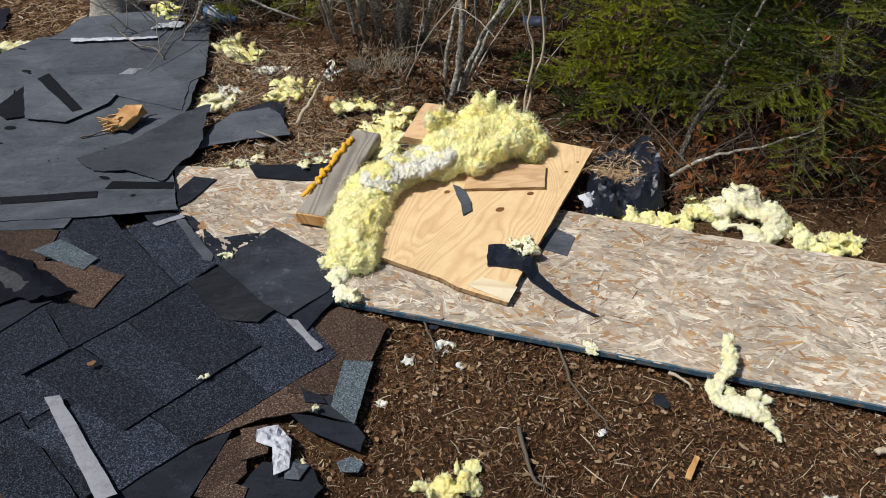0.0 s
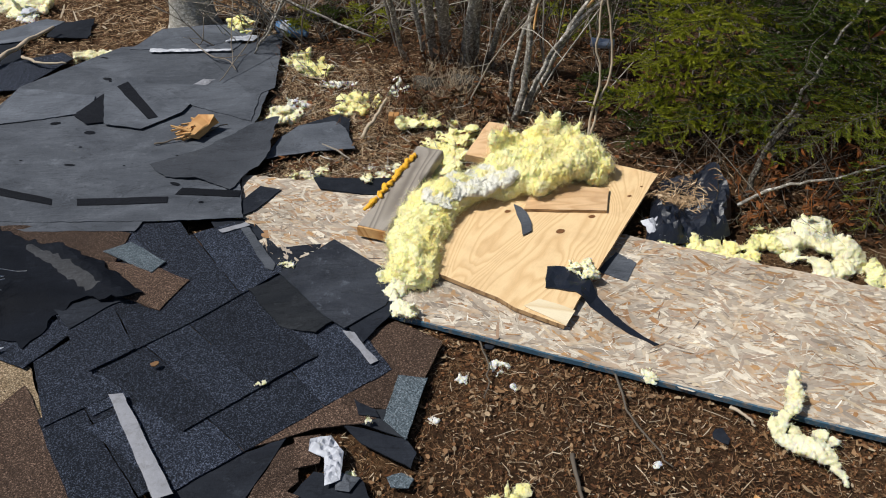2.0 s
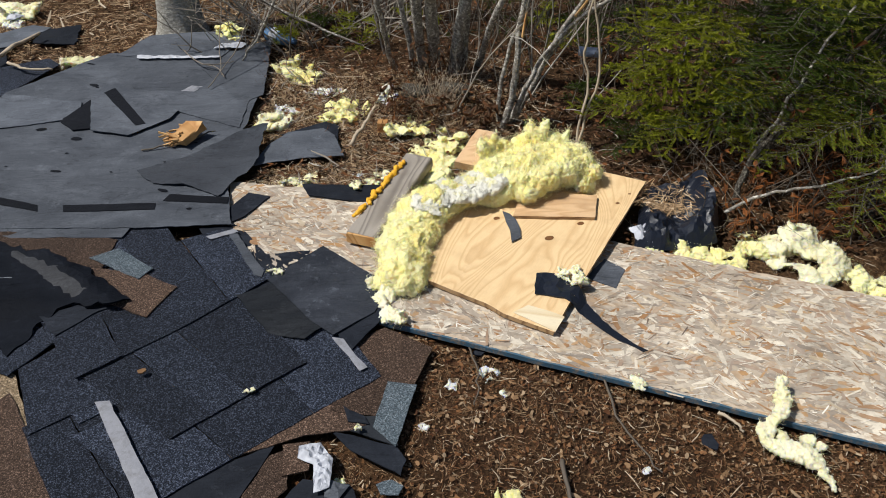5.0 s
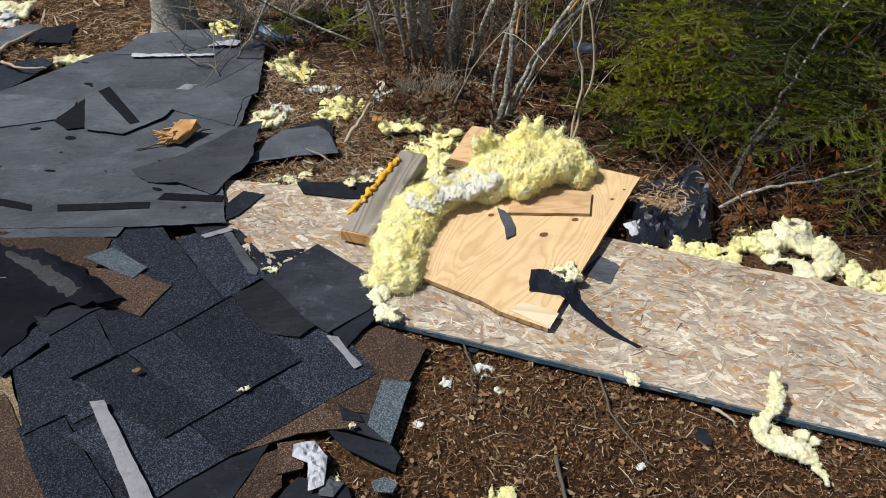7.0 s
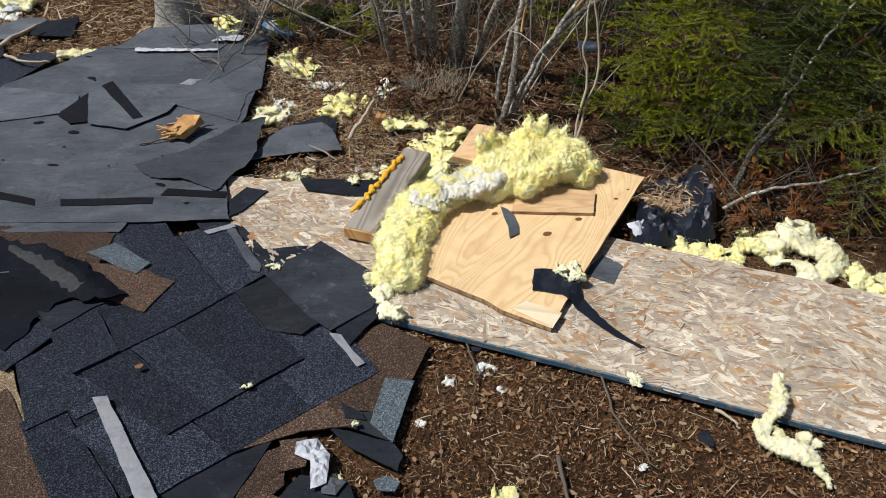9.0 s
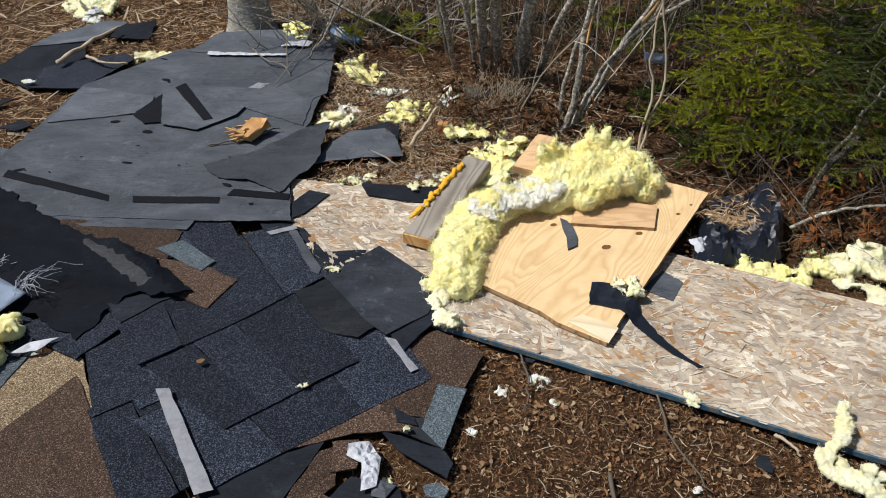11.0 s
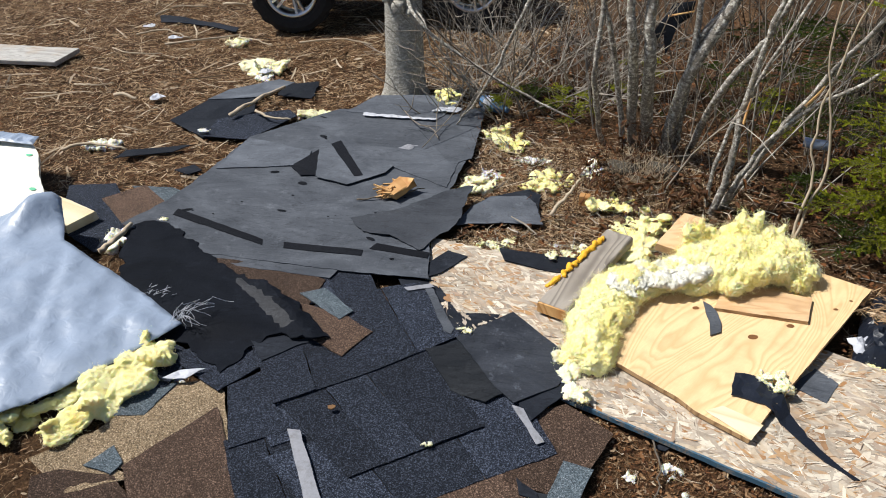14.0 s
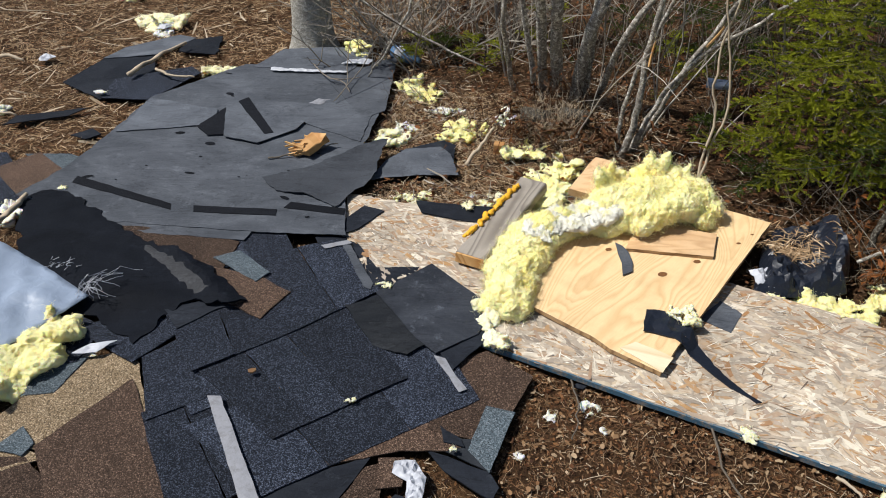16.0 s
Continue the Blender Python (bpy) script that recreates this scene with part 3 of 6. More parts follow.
shingle([(-4.16, 4.92), (-3.93, 4.97), (-3.39, 4.84), (-3.35, 4.73), (-3.64, 4.82), (-3.95, 4.85), (-4.09, 4.82)], 0.4, FELT_DARK, "long curled strip of dark felt near the parked vehicle", curl=0.05, rag=0.006)

# the large underlayment
FE = "loose roofing felt"
FELT_TONGUE = felt_mat("darker_grey_felt", (0.030, 0.034, 0.043), (0.115, 0.127, 0.150), 0.8)


def felt(o, n, mat, label, **kw):
    return sheet("roofing_felt", o, n, mat, label, "roofing felt", thick=0.0025, group=FE, **kw)


felt([(-2.18, 2.06), (-2.12, 2.30), (-2.15, 3.00), (-1.87, 3.47), (-1.20, 3.56), (-1.00, 3.02), (-0.96, 2.43), (-0.835, 2.058), (-1.15, 2.015), (-1.70, 1.97), (-1.95, 2.00)], 6.0, FELT, "large torn sheet of grey-black roofing felt spread over the ground", rag=0.008, step=0.06, curl=0.012)
felt([(-1.80, 1.99), (-1.55, 1.93), (-1.18, 1.96), (-1.17, 2.06), (-1.70, 2.06)], 5.5, FELT, "grey felt strip showing below the large sheet")
felt([(-1.82, 3.44), (-1.75, 3.70), (-1.42, 3.80), (-1.26, 3.74), (-1.30, 3.44)], 6.8, FELT, "roofing felt flap against the foot of a tree", rag=0.008)
felt([(-1.34, 3.30), (-1.20, 3.62), (-1.10, 3.70), (-0.98, 3.05), (-1.05, 2.96)], 7.0, FELT, "roofing felt flap at the sheet's frayed corner", rag=0.006)
felt([(-2.10, 2.62), (-2.13, 2.96), (-1.76, 2.92), (-1.70, 2.77)], 7.2, FELT, "overlapping lap of grey roofing felt", rag=0.006, curl=0.018)
felt([(-1.74, 2.98), (-1.68, 3.11), (-1.45, 2.98), (-1.30, 2.86), (-1.31, 2.78), (-1.43, 2.63), (-1.60, 2.66)], 8.6, FELT, "loose piece of grey felt lying askew on the sheet", rag=0.004, curl=0.014)
felt([(-1.77, 2.74), (-1.72, 2.95), (-1.66, 2.92), (-1.56, 2.70), (-1.68, 2.66)], 7.6, TAR, "dark shadowy felt scrap on the large sheet")
felt([(-1.29, 2.37), (-1.10, 2.50), (-0.96, 2.70), (-0.88, 2.75), (-0.86, 2.46), (-0.93, 2.22), (-1.04, 2.27), (-1.20, 2.285)], 7.6, FELT_TONGUE, "dark felt tongue torn from the large sheet", rag=0.012, curl=0.02)
felt([(-1.62, 3.13), (-1.13, 3.19), (-1.03, 3.02), (-1.0, 2.74), (-1.3, 2.86), (-1.55, 3.02)], 6.9, FELT, "long lap of grey felt across the large sheet", rag=0.006, curl=0.016)
felt([(-0.88, 2.47), (-0.85, 2.66), (-0.80, 2.76), (-0.66, 2.80), (-0.60, 2.74), (-0.535, 2.58), (-0.70, 2.55)], 1.6, FELT, "smaller cracked piece of grey roofing felt on the litter", rag=0.005, curl=0.012)
felt([(-0.83, 2.74), (-0.66, 2.87), (-0.60, 2.84), (-0.58, 2.70), (-0.72, 2.72)], 0.8, FELT_DARK, "dark felt scrap under a smaller piece of felt")
for o in ([(-2.02, 2.185), (-2.03, 2.235), (-1.55, 2.12), (-1.53, 2.08)], [(-1.44, 2.085), (-1.46, 2.125), (-1.14, 2.165), (-1.13, 2.125)], [(-1.12, 2.18), (-1.11, 2.225), (-0.89, 2.22), (-0.885, 2.18)], [(-1.69, 3.00), (-1.66, 3.05), (-1.395, 2.73), (-1.43, 2.71)]):
    sheet("tar_strip", o, 9.1 if o[0][1] > 2.9 else 6.6, TAR, "flat black tar seal band on roofing felt", "tar strip", thick=0.0012, rag=0.002, curl=0.0, group="tar bands")

# torn black felt with a dusty fold
def torn_felt():
    o = [(-2.14, 2.04), (-2.06, 2.12), (-1.95, 2.10), (-1.62, 1.92), (-1.35, 1.83), (-1.14, 1.74), (-1.02, 1.645), (-1.08, 1.605), (-1.20, 1.60), (-1.255, 1.54), (-1.285, 1.41), (-1.38, 1.45), (-1.52, 1.50), (-1.75, 1.60), (-1.90, 1.72)]

    def top(x, y, d):
        n = 2.6 + 4.6 * float(smoothstep(1.47, 1.63, y + 0.12 * (x + 1.3)))
        fold = 0.02 * math.exp(-((y - 1.75 + 0.75 * (x + 1.25)) / 0.05) ** 2) * float(smoothstep(-1.75, -1.35, x))
        return level(n) + lie(x, y) + fold + 0.006 * noise.noise((x * 14, y * 14, 3)) * math.exp(-d / 0.08)

    m = felt_mat("sooty_felt", (0.0032, 0.0042, 0.0068), (0.021, 0.025, 0.035), 0.55, 0.06)
    ob = part("torn_felt", slab(o, top, 0.005, 0.02, 0.026, 7.7), m)
    tagged(ob, "ragged sheet of sooty black felt with a dusty fold", "roofing felt", FE)
    f = [(-1.50, 1.86), (-1.36, 1.80), (-1.24, 1.72), (-1.15, 1.65), (-1.20, 1.64), (-1.31, 1.71), (-1.44, 1.79)]
    dust = felt_mat("dusty_felt", (0.007, 0.008, 0.011), (0.105, 0.108, 0.118), 0.75)
    part("fold", slab(f, lambda x, y, d: top(x, y, 1.0) + 0.004 * min(1, d / 0.02), 0.003, 0.015, 0.022, 3.3), dust, ob, "dusty grey crease")


torn_felt()

# dark scraps on the boards
sheet("felt_scrap", [(-0.65, 2.34), (-0.36, 2.36), (-0.335, 2.25), (-0.48, 2.25), (-0.61, 2.265)], 3.8, FELT_DARK, "long dark felt scrap beside the strand board", "felt scrap", group="felt scraps")
sheet("felt_scrap", [(-0.90, 2.11), (-0.835, 2.275), (-0.75, 2.255), (-0.81, 2.12), (-0.85, 2.08)], 3.8, FELT_DARK, "black felt scrap on the strand board's end", "felt scrap", group="felt scraps")
sheet("felt_scrap", [(0.43, 1.975), (0.49, 1.92), (0.45, 1.825), (0.36, 1.87)], 3.4, FELT, "square grey felt scrap lying on strand board", "felt scrap", group="felt scraps", curl=0.01)


# nail holes and short tears in the large sheet
def felt_marks():
    rng = random.Random(31)
    big = next(o for o in bpy.data.objects if o.get("label", "").startswith("large torn sheet"))
    for k in range(34):
        x, y = rng.uniform(-2.0, -1.0), rng.uniform(2.1, 3.35)
        r = rng.uniform(0.004, 0.011) if k % 4 else 0.022
        bm = disc((x, y), r, lambda x, y: level(6.0) + lie(x, y) + 0.0014, rng.uniform(0.15, 0.7), rng.uniform(-0.5, 0.9), 0.0016)
        part("tear", bm, TAR, big)


felt_marks()

# ---- soft and loose things ----
class Soup:
    """Gathers many small faces for one mesh."""

    def __init__(self):
        self.v, self.f = [], []

    def ribbon(self, pts, w, up=(0, 0, 1)):
        k = len(self.v)
        for j, p in enumerate(pts):
            a, b = pts[max(0, j - 1)], pts[min(len(pts) - 1, j + 1)]
            s = (Vector(b) - Vector(a)).cross(Vector(up))
            s = s.normalized() * (w * (0.5 if 0 < j < len(pts) - 1 else 0.3)) if s.length > 1e-9 else Vector((w / 2, 0, 0))
            self.v += [tuple(Vector(p) - s), tuple(Vector(p) + s)]
        for j in range(len(pts) - 1):
            a = k + 2 * j
            self.f.append((a, a + 1, a + 3, a + 2))

    def tube(self, pts, r0, r1, sides=6, knob=0.0):
        k = len(self.v)
        n = len(pts)
        pts = [Vector(p) for p in pts]
        for j, p in enumerate(pts):
            d = (pts[min(n - 1, j + 1)] - pts[max(0, j - 1)]).normalized()
            u = d.cross(Vector((0.3, 0.9, 0.1))).normalized()
            w = d.cross(u)
            r = r0 + (r1 - r0) * j / (n - 1)
            for i in range(sides):
                t = math.tau * i / sides
                rr = r * (1 + knob * noise.noise((p.x * 30 + i, p.y * 30, p.z * 30)))
                self.v.append(tuple(p + u * (rr * math.cos(t)) + w * (rr * math.sin(t))))
        for j in range(n - 1):
            for i in range(sides):
                a, b = k + j * sides + i, k + j * sides + (i + 1) % sides
                self.f.append((a, b, b + sides, a + sides))
        self.f.append(tuple(k + i for i in reversed(range(sides))))
        self.f.append(tuple(k + (n - 1) * sides + i for i in range(sides)))

    def poly(self, pts):
        k = len(self.v)
        self.v += [tuple(p) for p in pts]
        self.f.append(tuple(range(k, k + len(pts))))

    def mesh(self, name, mat, smooth=False):
        me = bpy.data.meshes.new(name)
        me.from_pydata(self.v, [], self.f)
        me.materials.append(mat)
        if smooth:
            me.polygons.foreach_set("use_smooth", [True] * len(me.polygons))
        return me


def curve(pts, n, wob=0.0, seed=0.0):
    """A smooth line through points, with a little wobble."""
    pts = [Vector(p) for p in pts]
    out = []
    m = len(pts) - 1
    for k in range(n + 1):
        t = k / n * m
        i = min(int(t), m - 1)
        f = t - i
        p0, p1, p2, p3 = pts[max(0, i - 1)], pts[i], pts[i + 1], pts[min(m, i + 2)]
        q = 0.5 * (2 * p1 + (p2 - p0) * f + (2 * p0 - 5 * p1 + 4 * p2 - p3) * f * f + (3 * p1 - p0 - 3 * p2 + p3) * f ** 3)
        if wob:
            q += wob * min(1, k / 2) * Vector((noise.noise((k * 0.6, seed, 0)), noise.noise((k * 0.6, seed, 7)), noise.noise((k * 0.6, seed, 13))))
        out.append(q)
    return out


def wool_mat(name, pale, deep, dirt=0.25, trans=0.0):
    m = Mat(name, 0.95, spec=0.1)
    c = m.ramp(m.noise(9, 6, 0.7, warp=0.8), (0.34, deep), (0.58, pale), (0.8, pale))
    d = m.ramp(m.noise(13, 7, 0.8), (0.60, (0, 0, 0)), (0.76, (dirt, dirt, dirt)))
    c = m.mix(d, c, (0.50, 0.44, 0.27))
    specks = m.ramp(m.noise(75, 4, 0.6), (0.70, (0, 0, 0)), (0.75, (dirt, dirt, dirt)))
    c = m.mix(specks, c, (0.16, 0.11, 0.06))
    m.b.inputs["Subsurface Weight"].default_value = 0.5
    m.b.inputs["Subsurface Radius"].default_value = (0.03, 0.025, 0.010)
    m.b.inputs["Subsurface Scale"].default_value = 0.4
    return m.done(c, m.noise(70, 8, 0.9, warp=1.5), 0.8, 0.006, trans=trans)


WOOL = wool_mat("yellow_glass_wool", (0.95, 0.90, 0.50), (0.92, 0.80, 0.30), 0.15)
WOOL_PALE = wool_mat("pale_glass_wool", (0.91, 0.88, 0.64), (0.80, 0.75, 0.46), 0.4)
WOOL_WHITE = wool_mat("white_glass_wool", (0.90, 0.90, 0.84), (0.74, 0.73, 0.64), 0.4)


FIBRE = wool_mat("loose_glass_fibre", (0.97, 0.94, 0.62), (0.96, 0.90, 0.50), 0.1, 0.5)


def facing_mat():
    m = Mat("dirty_facing", 0.8)
    c = m.ramp(m.noise(15, 8, 0.78), (0.33, (0.84, 0.79, 0.46)), (0.45, (0.86, 0.84, 0.74)), (0.62, (0.80, 0.78, 0.68)), (0.75, (0.83, 0.76, 0.42)))
    black = m.ramp(m.noise(38, 6, 0.7, warp=0.8), (0.60, (0, 0, 0)), (0.68, (0.85, 0.85, 0.85)))
    c = m.mix(black, c, (0.06, 0.052, 0.045))
    return m.done(c, m.noise(34, 7, 0.8, warp=1.0), 1.0, 0.010)


FACING = facing_mat()
INS = "scraps of glass wool insulation"


def fuzz(spots, count, length, mat, seed):
    """Loose glass fibres that lie along the skin and stand off at its rim."""
    rng = random.Random(seed)
    s = Soup()
    for _ in range(count):
        p, n = rng.choice(spots)
        d = (n * rng.uniform(0.05, 0.6) + Vector((rng.gauss(0, 1), rng.gauss(0, 1), rng.gauss(0.1, 0.8))).cross(n)).normalized()
        L = length * rng.uniform(0.4, 1.7)
        m = p + d * L * 0.5 + n * L * 0.12 + Vector((rng.gauss(0, 1), rng.gauss(0, 1), rng.gauss(0, 1))) * L * 0.10
        s.ribbon([p - n * 0.003, m, p + d * L], 0.0009, (rng.gauss(0, 1), rng.gauss(0, 1), rng.gauss(0, 1)))
    return s.mesh("fibre_layer", mat)


def puffs(balls, seed, voxel=0.007, rough=1.0, floor=None, relax=6, grain=(0.5, 0.8, 0.3)):
    """Torn fleece: pads (x, y, z, r, flatness) and locks (with a direction and a stretch) fused into one skin, then combed into strands. Returns the mesh and its points with normals."""
    bm = bmesh.new()
    rng = random.Random(int(seed * 100))
    for x, y, z, r, flat, *lock in balls:
        if lock:
            turn = Vector(lock[0]).to_track_quat("X", "Z").to_matrix().to_4x4()
            size = (r * lock[1], r * rng.uniform(0.7, 1.0), r * flat, 1)
        else:
            turn = Euler((rng.gauss(0, 0.3), rng.gauss(0, 0.3), rng.uniform(0, 6))).to_matrix().to_4x4()
            size = (r * rng.uniform(1.0, 1.5), r * rng.uniform(0.75, 1.1), r * flat, 1)
        m = Matrix.Translation((x, y, z)) @ turn @ Matrix.Diagonal(size)
        bmesh.ops.create_icosphere(bm, subdivisions=2, radius=1, matrix=m)
    raw = bpy.data.meshes.new("raw")
    bm.to_mesh(raw)
    bm.free()
    tmp = new("raw", raw)
    mod = tmp.modifiers.new("fuse", "REMESH")
    mod.mode, mod.voxel_size = "VOXEL", voxel
    me = bpy.data.meshes.new_from_object(tmp.evaluated_get(bpy.context.evaluated_depsgraph_get()))
    bpy.data.objects.remove(tmp)
    bpy.data.meshes.remove(raw)
    n = len(me.vertices)
    co = np.empty(n * 3)
    me.vertices.foreach_get("co", co)
    co = co.reshape(-1, 3)
    ed = np.empty(len(me.edges) * 2, int)
    me.edges.foreach_get("vertices", ed)
    ed = ed.reshape(-1, 2)
    deg = np.bincount(ed.ravel(), minlength=n)[:, None]
    for _ in range(relax):
        acc = np.zeros_like(co)
        np.add.at(acc, ed[:, 0], co[ed[:, 1]])
        np.add.at(acc, ed[:, 1], co[ed[:, 0]])
        co = 0.4 * co + 0.6 * acc / np.maximum(deg, 1)
    me.vertices.foreach_set("co", co.ravel())
    me.update()
    nor = [Vector(v.normal) for v in me.vertices]
    size = rough * max(0.25, min(1.0, np.ptp(co[:, :2], 0).min() / 0.16))
    out = []
    s = Vector((seed, seed * 2, 0))
    u = Vector(grain).normalized()
    v = u.cross(Vector((0, 0, 1))).normalized()
    w = u.cross(v)
    f = 1 / max(size, 0.3) ** 0.6
    for c, d in zip(co, nor):
        q = Vector(c)
        k = q + noise.noise_vector(q * 9 * f + s) * 0.05 / f
        a, b, e = k.dot(u) * f, k.dot(v) * f, k.dot(w) * f
        big = 0.014 * noise.noise(q * 9 * f + s)
        lock = 0.009 * (abs(noise.noise(Vector((a * 8, b * 26, e * 26)) + s)) - 0.22)
        strand = 0.0065 * (0.25 - abs(noise.noise(Vector((a * 18, b * 75, e * 75)) + s)))
        fine = 0.006 * noise.noise(q * 110 + s) + 0.005 * noise.noise(q * 230)
        p = q + (d * (big + lock + strand + fine) + noise.noise_vector(q * 42 * f + s) * 0.004) * size
        if floor is not None and p.z < floor:
            p.z = floor
        out.append(p)
    me.vertices.foreach_set("co", [k for p in out for k in p])
    me.update()
    return me, [(Vector(v.co), Vector(v.normal)) for v in me.vertices]


def tuft(label, outline, base, high, mat=WOOL, seed=1.0, fibres=500, group=INS, locks=None):
    """A scrap of wool torn off a batt: a few flat pads within an outline, pulled-out locks round its rim."""
    P = np.array(outline)
    Q = np.roll(P, -1, 0)
    w = (P.max(0) - P.min(0)).min()
    rng = random.Random(int(abs(seed) * 1000) + 7)
    balls, tries = [], 0
    area = abs((P[:, 0] * Q[:, 1] - Q[:, 0] * P[:, 1]).sum()) / 2
    want = max(4, min(26, int(area / (0.07 * w * w))))
    ground = base if callable(base) else (lambda x, y: base)
    while len(balls) < want and tries < 900:
        tries += 1
        c = (rng.uniform(P[:, 0].min(), P[:, 0].max()), rng.uniform(P[:, 1].min(), P[:, 1].max()))
        if inside(np.array(c), P, Q):
            rr = w * rng.uniform(0.16, 0.27)
            flat = rng.uniform(0.2, 0.4)
            balls.append((c[0], c[1], ground(*c) + rr * flat * 0.5 + rng.random() ** 2 * high * 0.7, rr, flat))
    mid = P.mean(0)
    for _ in range(locks if locks is not None else max(5, want)):
        p = P[rng.randrange(len(P))]
        d = Vector((p[0] - mid[0] + rng.gauss(0, 0.3) * w, p[1] - mid[1] + rng.gauss(0, 0.3) * w, rng.uniform(-0.05, 0.55) * w)).normalized()
        o = mid + (p - mid) * rng.uniform(0.6, 1.0)
        balls.append((o[0], o[1], ground(*o) + w * 0.05 + max(0, d.z) * w * 0.15, w * rng.uniform(0.06, 0.11), rng.uniform(0.4, 0.8), d, rng.uniform(1.8, 3.2)))
    bm, spots = puffs(balls, seed, max(0.0022, min(0.006, w * 0.03)), 1.0, None, 3, (rng.gauss(0, 1), rng.gauss(0, 1), 0.3))
    ob = part("insulation_scrap", bm, mat, smooth=True)
    tagged(ob, label, "insulation", group)
    if fibres:
        tagged(part("fibre_layer", fuzz(spots, fibres, min(0.014, 0.2 * w), FIBRE, seed), None, ob), kind="stuff")
    return ob


# the long batt draped over the plywood
def insulation_batt():
    axis = curve([(-0.222, 1.785, 0.055), (-0.228, 1.85, 0.07), (-0.225, 1.93, 0.08), (-0.195, 2.07, 0.09), (-0.125, 2.19, 0.10), (-0.02, 2.245, 0.10), (0.08, 2.30, 0.115), (0.17, 2.345, 0.12), (0.27, 2.39, 0.12), (0.37, 2.43, 0.11)], 34)
    rng = random.Random(12)
    balls = []
    for k, c in enumerate(axis):
        t = k / 34
        d = (axis[min(34, k + 1)] - axis[max(0, k - 1)]).normalized()
        side = Vector((-d.y, d.x, 0))
        wide = float(smoothstep(0.52, 0.72, t))
        half = 0.056 + 0.045 * wide - 0.012 * math.exp(-((t - 0.45) / 0.12) ** 2)
        for j in range(3):
            o = (j - 1) * 0.75 + rng.uniform(-0.25, 0.25)
            r = rng.uniform(0.040, 0.052) * (1 + 0.15 * wide)
            up = (1 - o * o) * (0.028 + 0.04 * wide) + rng.uniform(-0.006, 0.006)
            q = c + side * (o * half) + Vector((0, 0, up - 0.022))
            balls.append((q.x, q.y, q.z, r, rng.uniform(0.55, 0.75)))
        # locks pulled out along the rim
        if rng.random() < 0.75:
            o = rng.choice((-1, 1)) if t < 0.5 else 1
            e = (side * o + d * rng.gauss(0, 0.6) + Vector((0, 0, rng.uniform(-0.1, 0.35)))).normalized()
            q = c + side * (o * half * 1.1) + Vector((0, 0, rng.uniform(-0.01, 0.02)))
            balls.append((q.x, q.y, q.z, rng.uniform(0.010, 0.018), 0.7, e, rng.uniform(1.6, 3.0)))
    # the sheared, upturned far edge
    for x, y, z, e, r in ((0.05, 2.46, 0.175, (-0.3, 0.3, 0.9), 0.040), (0.10, 2.48, 0.150, (0.1, 0.4, 0.7), 0.046), (0.17, 2.50, 0.165, (0.3, 0.2, 0.8), 0.048), (0.22, 2.52, 0.190, (0.2, 0.3, 0.9), 0.045), (0.28, 2.52, 0.175, (0.5, 0.3, 0.6), 0.048), (0.34, 2.51, 0.155, (0.8, 0.2, 0.3), 0.046), (0.40, 2.47, 0.120, (0.9, -0.1, 0.1), 0.042), (0.03, 2.43, 0.205, (-0.3, 0.2, 1.0), 0.022), (0.07, 2.47, 0.215, (0.0, 0.2, 1.0), 0.020), (0.20, 2.53, 0.235, (0.0, 0.3, 1.0), 0.022), (0.25, 2.53, 0.235, (0.3, 0.3, 0.9), 0.020), (0.33, 2.53, 0.205, (0.5, 0.3, 0.8), 0.022), (0.42, 2.45, 0.135, (1.0, 0.0, 0.3), 0.018), (0.38, 2.52, 0.175, (0.8, 0.3, 0.5), 0.018)):
        balls.append((x - 0.01, y - 0.035, z - 0.022, r, 0.75, e, 1.35 if r > 0.03 else 2.2))
    bm, spots = puffs(balls, 2.2, 0.0052, 1.25, None, 5, (0.35, 0.8, 0.55))
    ob = part("insulation_batt", bm, WOOL, smooth=True)
    tagged(ob, "long torn yellow glass wool batt slumped over the plywood", "insulation")
    tagged(part("fibre_layer", fuzz(spots, 22000, 0.018, FIBRE, 5), None, ob), kind="stuff")
    # dirty facing left on the middle stretch and along the near edge
    b2 = []
    for k in range(12, 23):
        c = axis[k]
        d = (axis[k + 1] - axis[k - 1]).normalized()
        side = Vector((-d.y, d.x, 0))
        for _ in range(4):
            q = c + side * rng.uniform(-0.075, 0.03) + Vector((0, 0, rng.uniform(0.026, 0.034)))
            b2.append((q.x, q.y, q.z, rng.uniform(0.024, 0.034), 0.42))
    bm, _ = puffs(b2, 6.1, 0.0045, 0.8, None, 7)
    part("facing", bm, FACING, ob, "dirty white paper facing", True)


insulation_batt()
tuft("yellow glass wool spilling off the batt onto strand board", [(-0.32, 1.79), (-0.26, 1.74), (-0.21, 1.66), (-0.20, 1.63), (-0.235, 1.635), (-0.27, 1.68), (-0.34, 1.75)], 0.028, 0.02, WOOL_PALE, 3.3, 200)
tuft("pale wool tuft on the corner of the plywood", blob(0.30, 1.83, 0.08, 0.07, 0.3), lambda x, y: PLY_TOP(x, y) + 0.004, 0.035, WOOL_PALE, 4.1, 120)

